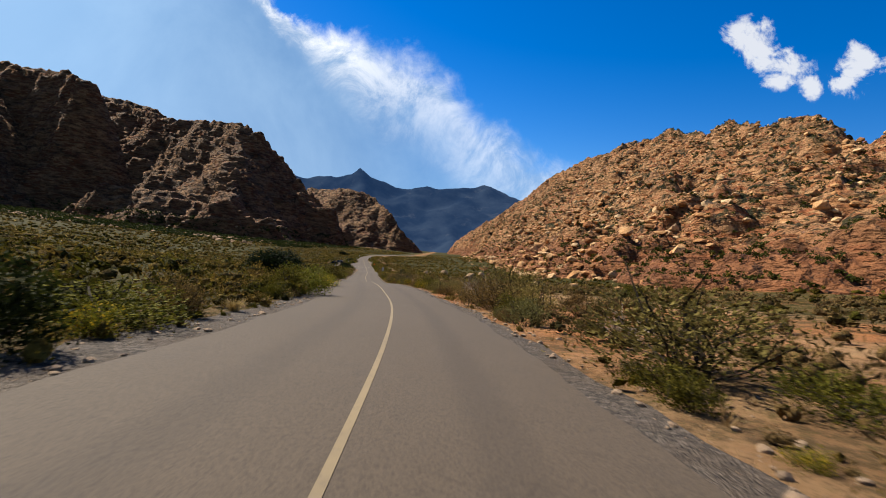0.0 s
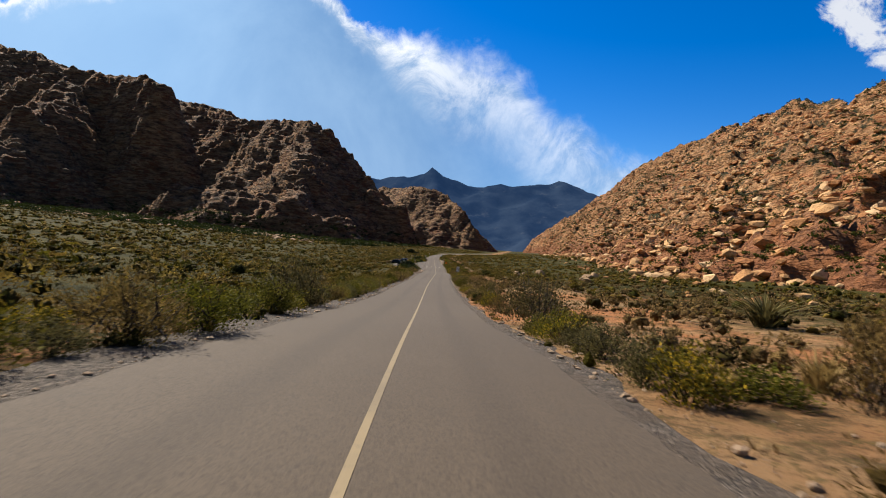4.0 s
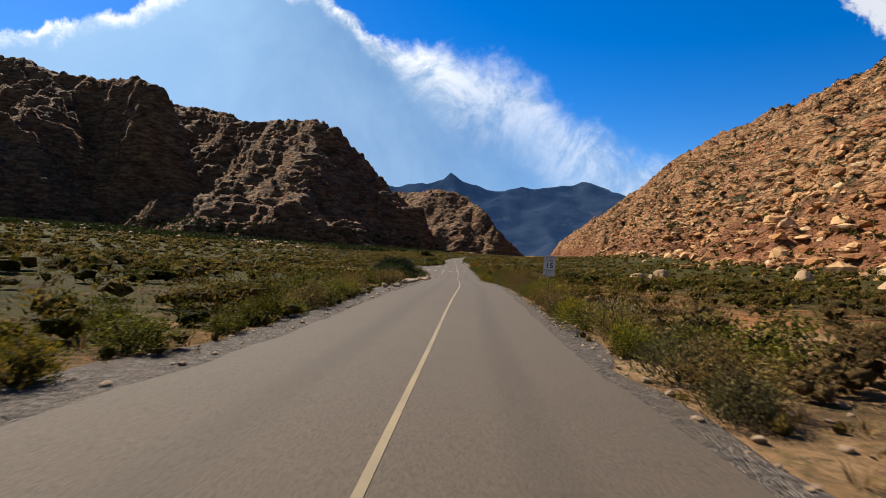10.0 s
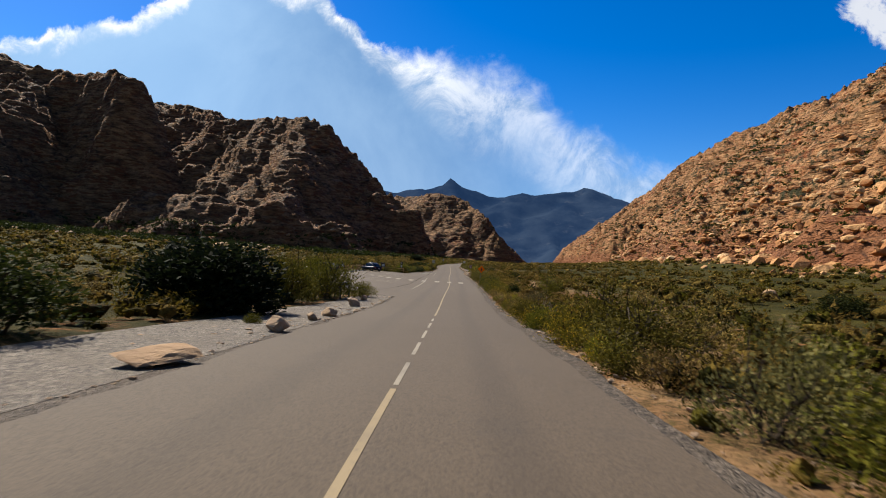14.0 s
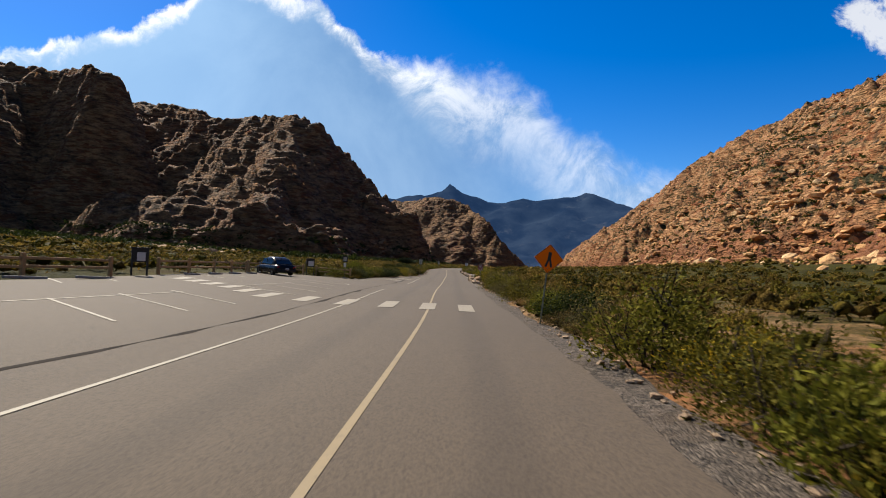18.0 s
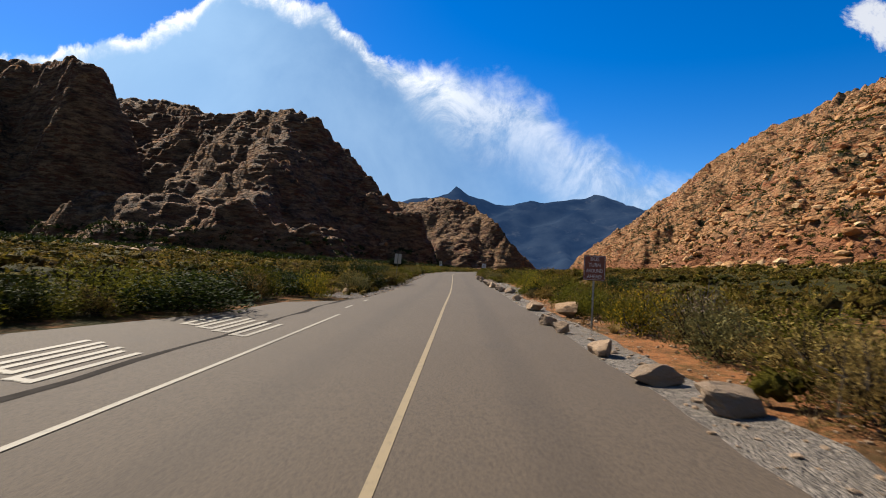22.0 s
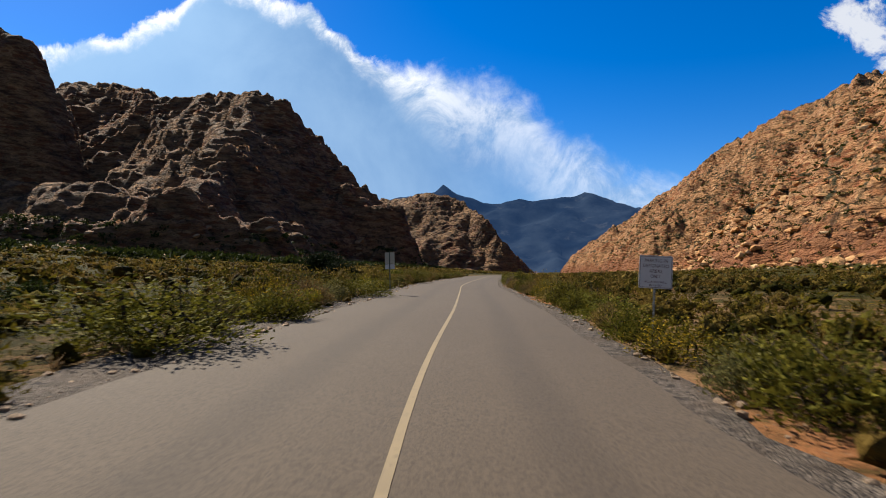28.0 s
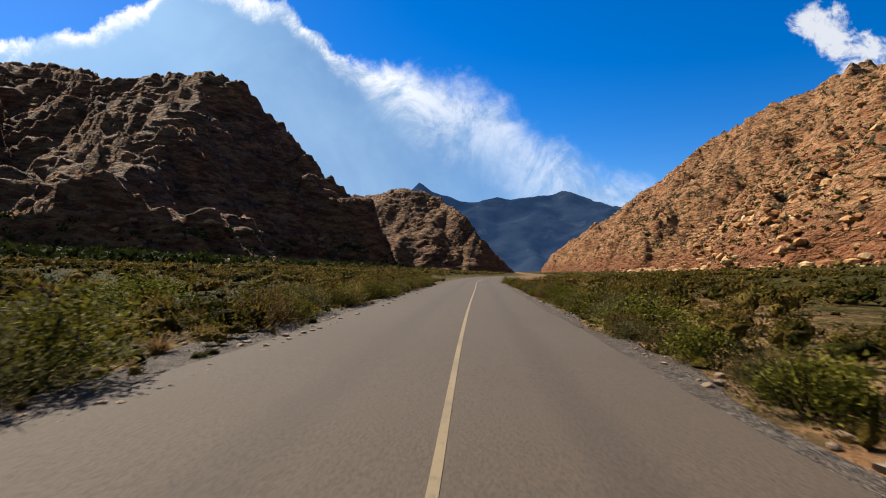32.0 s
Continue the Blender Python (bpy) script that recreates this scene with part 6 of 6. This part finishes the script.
# bus sign
s3 = thing("bus_turnaround_sign", "brown bus turnaround sign with white lettering on a steel post", "road sign")
post(2.25, parent=s3)
p1 = part("plate", plate(0.66, 0.76, 0.006, 0.03, 0, 1.85), SIGN_BROWN, s3)
ring(0.62, 0.72, 0.010, -0.0042, 1.85, SIGN_WHITE, p1)
for k, (word, w) in enumerate((("BUS", 0.26), ("TURN", 0.36), ("AROUND", 0.50), ("AHEAD", 0.44))):
    lettering(word, 0.16, 0, -0.004, 2.11 - 0.175 * k, SIGN_WHITE, p1, w)
for z in (2.16, 1.52):
    bolt(0, -0.008, z, s3)
s3.matrix_basis = pose(-41.0, 336.6, foot_z(-41.0, 336.6), 0, 1, 8)

# parking sign
s4 = thing("parking_rule_sign", "white parking rule sign with maroon lettering on a steel post", "road sign")
post(2.35, parent=s4)
p1 = part("plate", plate(0.88, 0.88, 0.006, 0.03, 0, 1.90), SIGN_WHITE, s4)
ring(0.84, 0.84, 0.012, -0.0042, 1.90, SIGN_MAROON, p1)
for word, size, z, w in (("PARKING IN", 0.13, 2.20, 0.60), ("DESIGNATED", 0.13, 2.06, 0.68), ("AREAS", 0.13, 1.92, 0.34), ("ONLY", 0.13, 1.78, 0.27), ("VIOLATORS WILL", 0.075, 1.63, 0.58), ("BE FINED", 0.075, 1.54, 0.32)):
    lettering(word, size, 0, -0.004, z, SIGN_MAROON, p1, w)
for z in (2.28, 1.50):
    bolt(0, -0.008, z, s4)
s4.matrix_basis = pose(-53.1, 413.3, foot_z(-53.1, 413.3), 0, 1.5, 6) @ Matrix.Scale(0.88, 4)

# two signs seen from behind on the other side
s5 = thing("road_sign", "bare metal back of a tall road sign on a dark post", "road sign")
post(2.75, 0.06, GREEN_POST, s5)
part("plate", plate(0.62, 0.92, 0.006, 0.03, -0.004, 2.30), SIGN_BACK, s5)
s5.matrix_basis = pose(-56.0, 367.6, foot_z(-56.0, 367.6), 0, -3, 188)
s6 = thing("road_sign", "bare metal backs of two stacked road signs on a post", "road sign")
post(2.5, 0.06, GREEN_POST, s6)
part("upper_plate", plate(0.56, 0.66, 0.006, 0.03, -0.004, 2.10), SIGN_BACK, s6)
part("lower_plate", plate(0.54, 0.28, 0.006, 0.03, -0.004, 1.61), SIGN_WHITE, s6, "paler lower plate")
s6.matrix_basis = pose(-63.9, 429.7, foot_z(-63.9, 429.7), 0, 3, 184)
s7 = thing("marker_post", "small blue marker plate on a thin post", "road sign")
post(1.0, 0.05, STEEL, s7)
part("plate", plate(0.2, 0.36, 0.005, 0.02, 0, 0.82), SIGN_BLUE, s7)
s7.matrix_basis = pose(-64.8, 404.0, foot_z(-64.8, 404.0), 0, 0, 6)

# portable notice on a heavy foot
s9 = thing("notice_stand", "black notice panel and white plate on a footed post", "notice stand")
post(2.25, 0.05, SIGN_BLACK, s9)
part("panel", plate(0.5, 0.6, 0.012, 0.03, 0, 1.98), SIGN_BLACK, s9)
for k in range(4):
    part("bar", block(0.34, 0.003, 0.035, 0, -0.009, 2.14 - 0.1 * k), SIGN_WHITE, s9)
part("lower_plate", plate(0.24, 0.44, 0.008, 0.02, 0, 1.36), SIGN_WHITE, s9)
bm = bmesh.new()
bmesh.ops.create_cone(bm, cap_ends=True, segments=20, radius1=0.30, radius2=0.24, depth=0.10, matrix=pose(0, 0.04, 0.05))
part("base", bm, SIGN_BLACK, s9)
s9.matrix_basis = pose(-52.8, 318.5, float(pave_z(-52.8, 318.5)), 0, 0, 20)


def kiosk(name, label, wide, low, high, panel):
    """A notice board between two posts, with a small cap."""
    k = thing(name, label, "notice board")
    for sx in (-1, 1):
        part("post", block(0.10, 0.10, high + 0.4, sx * wide / 2, 0, (high - 0.4) / 2 + 0.0, 0.012), SIGN_BLACK, k)
    board = part("board", block(wide, 0.05, high - low, 0, -0.01, (high + low) / 2, 0.008), SIGN_BLACK, k)
    part("sheet", block(wide * panel, 0.006, (high - low) * 0.62, 0.06, -0.04, (high + low) / 2 - 0.08), SIGN_WHITE, board, "pale printed sheet")
    part("cap", block(wide + 0.25, 0.22, 0.06, 0, 0, high + 0.03, 0.01), SIGN_BLACK, k)
    return k


k1 = kiosk("notice_board", "dark framed trail notice board with a pale sheet", 0.8, 0.8, 1.6, 0.55)
k1.matrix_basis = pose(-56.2, 294.3, foot_z(-56.2, 294.3), 0, 0, 52)
k2 = kiosk("notice_board", "dark framed map board with a blue-white sheet by the fence", 0.75, 0.9, 1.7, 0.75)
k2.matrix_basis = pose(-57.0, 319.6, foot_z(-57.0, 319.6), 0, 0, 35)
k3 = kiosk("trail_panel", "low black interpretive panel on two legs beside the gravel", 0.62, 0.85, 1.15, 0.5)
k3.matrix_basis = pose(-39.3, 250.5, foot_z(-39.3, 250.5), 0, 0, 25)


# ---- post and rail fence ----
def fence(points, spacing, label):
    f = thing("rail_fence", label, "fence")
    k = 0
    for (ax, ay), (bx, by) in zip(points, points[1:]):
        run = math.hypot(bx - ax, by - ay)
        n = max(1, round(run / spacing))
        heading = math.degrees(math.atan2(by - ay, bx - ax))
        for i in range(n + 1):
            x, y = ax + (bx - ax) * i / n, ay + (by - ay) * i / n
            k += 1
            part("fence_post", block(0.17, 0.17, 1.35, x, y, foot_z(x, y) + 0.42, 0.02, Matrix.Rotation(radians(heading + 3 * math.sin(k)), 4, "Z")), FENCE_WOOD, f)
            if i < n:
                x2, y2 = ax + (bx - ax) * (i + 1) / n, ay + (by - ay) * (i + 1) / n
                for rz in (0.48, 0.86):
                    tilt = math.atan2(foot_z(x2, y2) - foot_z(x, y), run / n)
                    rail = block(run / n + 0.1, 0.07, 0.13, 0, 0, 0, 0.02, Matrix.Rotation(radians(heading), 4, "Z") @ Matrix.Rotation(-tilt, 4, "Y"))
                    bmesh.ops.translate(rail, vec=((x + x2) / 2, (y + y2) / 2, (foot_z(x, y) + foot_z(x2, y2)) / 2 + rz + 0.015 * math.sin(k * 2.1)), verts=rail.verts)
                    part("rail", rail, FENCE_WOOD, f)
    return f


fence([(-54.6, 268.0), (-56.2, 279.0), (-56.0, 287.0), (-55.6, 291.5)], 3.1, "weathered brown wooden post and rail fence round the parking place")
fence([(-56.7, 296.5), (-57.7, 303.8), (-58.6, 309.9)], 3.2, "weathered brown wooden post and rail fence round the parking place")
fence([(-59.6, 312.0), (-59.4, 316.5), (-57.4, 318.8)], 2.4, "short run of wooden post and rail fence by the trail gate")
fence([(-56.4, 319.8), (-52.7, 319.9)], 4.0, "low wooden barrier rail before green shrubs")
for k, (x, y) in enumerate(((-54.6, 276.5), (-54.9, 279.7), (-54.9, 282.9), (-54.8, 286.1), (-54.5, 289.3), (-56.1, 299.0), (-56.5, 302.2), (-56.9, 305.4), (-57.3, 308.6), (-58.3, 312.4))):
    bm = block(1.9, 0.17, 0.13, 0, 0, 0.065, 0.03)
    ob = part("wheel_stop", bm, CONCRETE, None)
    tagged(ob, "pale concrete wheel stop at the head of a parking bay", "wheel stop", "wheel stops")
    ob.matrix_basis = pose(x, y, float(pave_z(x, y)), 0, 2.4, 88 if k < 5 else 97)

# ---- vehicles ----
def car_paint(name, colour, rough=0.28):
    t, b, pos = material(name, rough, 0.12)
    b.inputs["Base Color"].default_value = (*colour, 1)
    b.inputs["Coat Weight"].default_value, b.inputs["Coat Roughness"].default_value = 0.08, 0.05
    bump(t, b, fbm(t, pos, 1.5, 3), 0.02, 0.02)
    t.links.new(rng(t, fbm(t, pos, 4.0, 5, 0.7), 0.3, 0.8, rough * 0.8, rough * 1.5), b.inputs["Roughness"])
    return MATS[name]


PAINT_BLACK = car_paint("black_car_paint", (0.0048, 0.0048, 0.006))
PAINT_NAVY = car_paint("navy_car_paint", (0.0024, 0.003, 0.0072))
GLASS_DARK = plain("tinted_car_glass", (0.006, 0.0072, 0.009), 0.06, 0.0, 0.6, 0.1, 3)
RUBBER = plain("tyre_rubber", (0.0108, 0.0102, 0.0096), 0.85, 0, 0.2, 0.2, 20)
ALLOY = plain("alloy_rim", (0.192, 0.192, 0.198), 0.35, 0.9, 0.5, 0.15, 10)
LAMP_RED = plain("tail_lamp_red", (0.33, 0.006, 0.006), 0.2, 0, 0.6, 0.1, 5)
LAMP_CLEAR = plain("clear_lamp", (0.33, 0.342, 0.36), 0.12, 0.3, 0.6, 0.1, 5)
TRIM_BLACK = plain("black_trim", (0.009, 0.009, 0.0096), 0.6, 0, 0.3, 0.2, 8)


def loft(sections, close=True):
    """A skin through rings of equal count; the ends are closed."""
    bm = bmesh.new()
    rings = [[bm.verts.new(p) for p in ring_pts] for ring_pts in sections]
    n = len(rings[0])
    for a, b in zip(rings, rings[1:]):
        for i in range(n):
            bm.faces.new((a[i], a[(i + 1) % n], b[(i + 1) % n], b[i]))
    if close:
        bm.faces.new(rings[0][::-1])
        bm.faces.new(rings[-1])
    bmesh.ops.recalc_face_normals(bm, faces=bm.faces)
    return bm


def body_ring(y, low, high, half, tuck=0.12):
    """One cross-section of a car body at y: rounded at sill and shoulder."""
    pts = [(half - tuck, low), (half - 0.03, low + 0.10), (half, low + (high - low) * 0.45), (half - 0.02, low + (high - low) * 0.80), (half - 0.10, high - 0.02), (half * 0.6, high + 0.015), (0, high + 0.03)]
    full = pts + [(-x, z) for x, z in pts[-2::-1]]
    return [(x, y, z) for x, z in full]


def wheel(parent, x, y, radius, wide):
    w = thing_part("wheel", parent)
    bm = bmesh.new()
    prof = [(radius * 0.62, -wide / 2), (radius * 0.93, -wide / 2), (radius, -wide * 0.36), (radius, wide * 0.36), (radius * 0.93, wide / 2), (radius * 0.62, wide / 2)]
    rings = []
    for k in range(24):
        a = radians(15 * k)
        rings.append([bm.verts.new((x + o, y + r * math.cos(a), radius + r * math.sin(a))) for r, o in prof])
    for k in range(24):
        p, q = rings[k], rings[(k + 1) % 24]
        for i in range(len(prof) - 1):
            bm.faces.new((p[i], p[i + 1], q[i + 1], q[i]))
    bmesh.ops.recalc_face_normals(bm, faces=bm.faces)
    part("tyre", bm, RUBBER, w)
    bm = bmesh.new()
    out = math.copysign(wide * 0.42, x)
    bmesh.ops.create_cone(bm, cap_ends=True, segments=24, radius1=radius * 0.64, radius2=radius * 0.60, depth=0.05, matrix=pose(x + out * 0.7, y, radius, 0, 90, 0))
    for k in range(5):
        m = Matrix.Translation((x + out, y, radius)) @ Matrix.Rotation(radians(72 * k), 4, "X") @ Matrix.Translation((0, 0, radius * 0.30)) @ Matrix.Diagonal((0.03, 0.07, radius * 0.55, 1))
        bmesh.ops.create_cube(bm, size=1, matrix=m)
    part("rim", bm, ALLOY, w)
    return w


def thing_part(name, parent):
    ob = new(name)
    ob.parent = parent
    return ob


def car(name, label, paint_mat, length, wide, tall, nose, suv):
    """A parked car facing +y: body, cabin, glass, lamps, wheels, bumpers, plate, mirrors."""
    c = thing(name, label, "car", "parked cars")
    h, hood, belt = wide / 2, 0.98 if suv else 0.86, 1.05 if suv else 0.92
    L = length / 2
    rows = [(-L, 0.38, belt - 0.10, h * 0.86), (-L + 0.10, 0.30, belt, h * 0.95), (-L + 0.5, 0.26, belt + 0.02, h), (-L * 0.3, 0.24, belt, h), (L * 0.28, 0.24, belt - 0.03, h), (L * 0.55, 0.26, hood, h * 0.98), (L - 0.35, 0.28, hood - 0.12, h * 0.94), (L - 0.05, 0.34, hood - 0.28, h * 0.84), (L, 0.42, hood - 0.36, h * 0.76)]
    part("body", loft([body_ring(*r) for r in rows]), paint_mat, c, smooth=True)
    r0, r1 = (-L + 0.12, -L + 0.55) if suv else (-L + 0.45, -L + 1.15)
    cab = [(r0, belt - 0.02, belt + 0.04, h * 0.84), (r1, belt - 0.02, tall - 0.10, h * 0.74), (r1 + 0.5, belt - 0.02, tall, h * 0.70), (0.1, belt - 0.02, tall, h * 0.70), (L * 0.30, belt - 0.02, tall - 0.16, h * 0.72), (L * 0.52, belt - 0.02, belt + 0.03, h * 0.84)]

    def cabin_ring(y, low, high, half, grow=0.0):
        lower = h * 0.90 + grow
        mid_ = half + (lower - half) * 0.45 + grow
        pts = [(lower, low), (mid_, low + (high - low) * 0.55), (half + grow, high - 0.05), (half * 0.8, high + grow), (0, high + 0.02 + grow)]
        return [(x, y, z) for x, z in pts + [(-x, z) for x, z in pts[-2::-1]]]
    part("cabin", loft([cabin_ring(*r) for r in cab]), paint_mat, c, smooth=True)
    # windows, set slightly proud of the cabin
    for sx in (-1, 1):
        for wy0, wy1 in ((r1 + 0.02, -0.18), (-0.08, L * 0.36)):
            bm = bmesh.new()
            lo_x, hi_x = sx * (h * 0.885 + 0.012), sx * (h * 0.745 + 0.012)
            bm.faces.new([bm.verts.new(p) for p in ((lo_x, wy0, belt + 0.06), (lo_x, wy1 + (0.12 if wy1 > 0 else 0), belt + 0.06), (hi_x, wy1 - (0.10 if wy1 > 0 else 0), tall - 0.14), (hi_x, wy0 + 0.12, tall - 0.14))])
            bmesh.ops.solidify(bm, geom=bm.faces[:], thickness=0.006)
            part("side_window", bm, GLASS_DARK, c)
    for nm, ya, za, yb, zb in (("rear_window", r0 - 0.02, belt + 0.10, r1 - 0.03, tall - 0.14), ("windscreen", L * 0.50 + 0.03, belt + 0.06, L * 0.30 + 0.06, tall - 0.20)):
        bm = bmesh.new()
        bm.faces.new([bm.verts.new(p) for p in ((-h * 0.74, ya, za), (h * 0.74, ya, za), (h * 0.60, yb, zb), (-h * 0.60, yb, zb))])
        bmesh.ops.solidify(bm, geom=bm.faces[:], thickness=0.008)
        part(nm, bm, GLASS_DARK, c)
    for sx in (-1, 1):
        part("tail_lamp", block(0.30 if not suv else 0.16, 0.06, 0.14 if not suv else 0.26, sx * h * 0.74, -L + 0.03, belt - 0.16, 0.02), LAMP_RED, c)
        part("headlamp", block(0.34, 0.12, 0.12, sx * h * 0.62, L - 0.10, hood - 0.28, 0.03), LAMP_CLEAR, c)
        m = thing_part("mirror", c)
        part("mirror_shell", block(0.20, 0.10, 0.14, sx * (h + 0.07), L * 0.42, belt + 0.08, 0.03), paint_mat, m)
        part("mirror_glass", block(0.16, 0.006, 0.10, sx * (h + 0.07), L * 0.42 - 0.055, belt + 0.08), LAMP_CLEAR, m)
        for wy in (-L * 0.60, L * 0.62):
            wheel(c, sx * (h - 0.13), wy, 0.36 if suv else 0.33, 0.23)
    part("rear_bumper", block(wide * 0.88, 0.14, 0.24, 0, -L - 0.02, 0.46, 0.05), TRIM_BLACK, c)
    part("front_bumper", block(wide * 0.74, 0.12, 0.2, 0, L + 0.0, 0.44, 0.05), TRIM_BLACK, c)
    part("number_plate", block(0.31, 0.012, 0.155, 0, -L - 0.015 if suv else -L - 0.10, 0.78 if suv else 0.60), SIGN_WHITE, c, "pale plate with plain bars")
    part("plate_bar", block(0.22, 0.006, 0.05, 0, -L - 0.025 if suv else -L - 0.11, 0.78 if suv else 0.60), SIGN_MAROON, c)
    if suv:
        part("roof_rail", block(0.04, 1.7, 0.05, h * 0.62, -0.3, tall + 0.03, 0.01), TRIM_BLACK, c)
        part("roof_rail", block(0.04, 1.7, 0.05, -h * 0.62, -0.3, tall + 0.03, 0.01), TRIM_BLACK, c)
    else:
        part("spoiler", block(wide * 0.70, 0.14, 0.03, 0, -L + 0.16, belt + 0.06, 0.01), paint_mat, c)
    return c


c1 = car("parked_suv", "black sport utility car parked nose-in by the fence", PAINT_BLACK, 4.6, 1.88, 1.68, 0, True)
c1.matrix_basis = pose(-53.6, 279.6, float(pave_z(-53.6, 279.6)), 2.4, 0, 86)
c2 = car("parked_sedan", "dark navy sedan parked nose-in by the fence", PAINT_NAVY, 4.7, 1.92, 1.60, 0, False)
c2.matrix_basis = pose(-57.0, 312.0, float(pave_z(-57.0, 312.0)), 1.5, 0, 52)
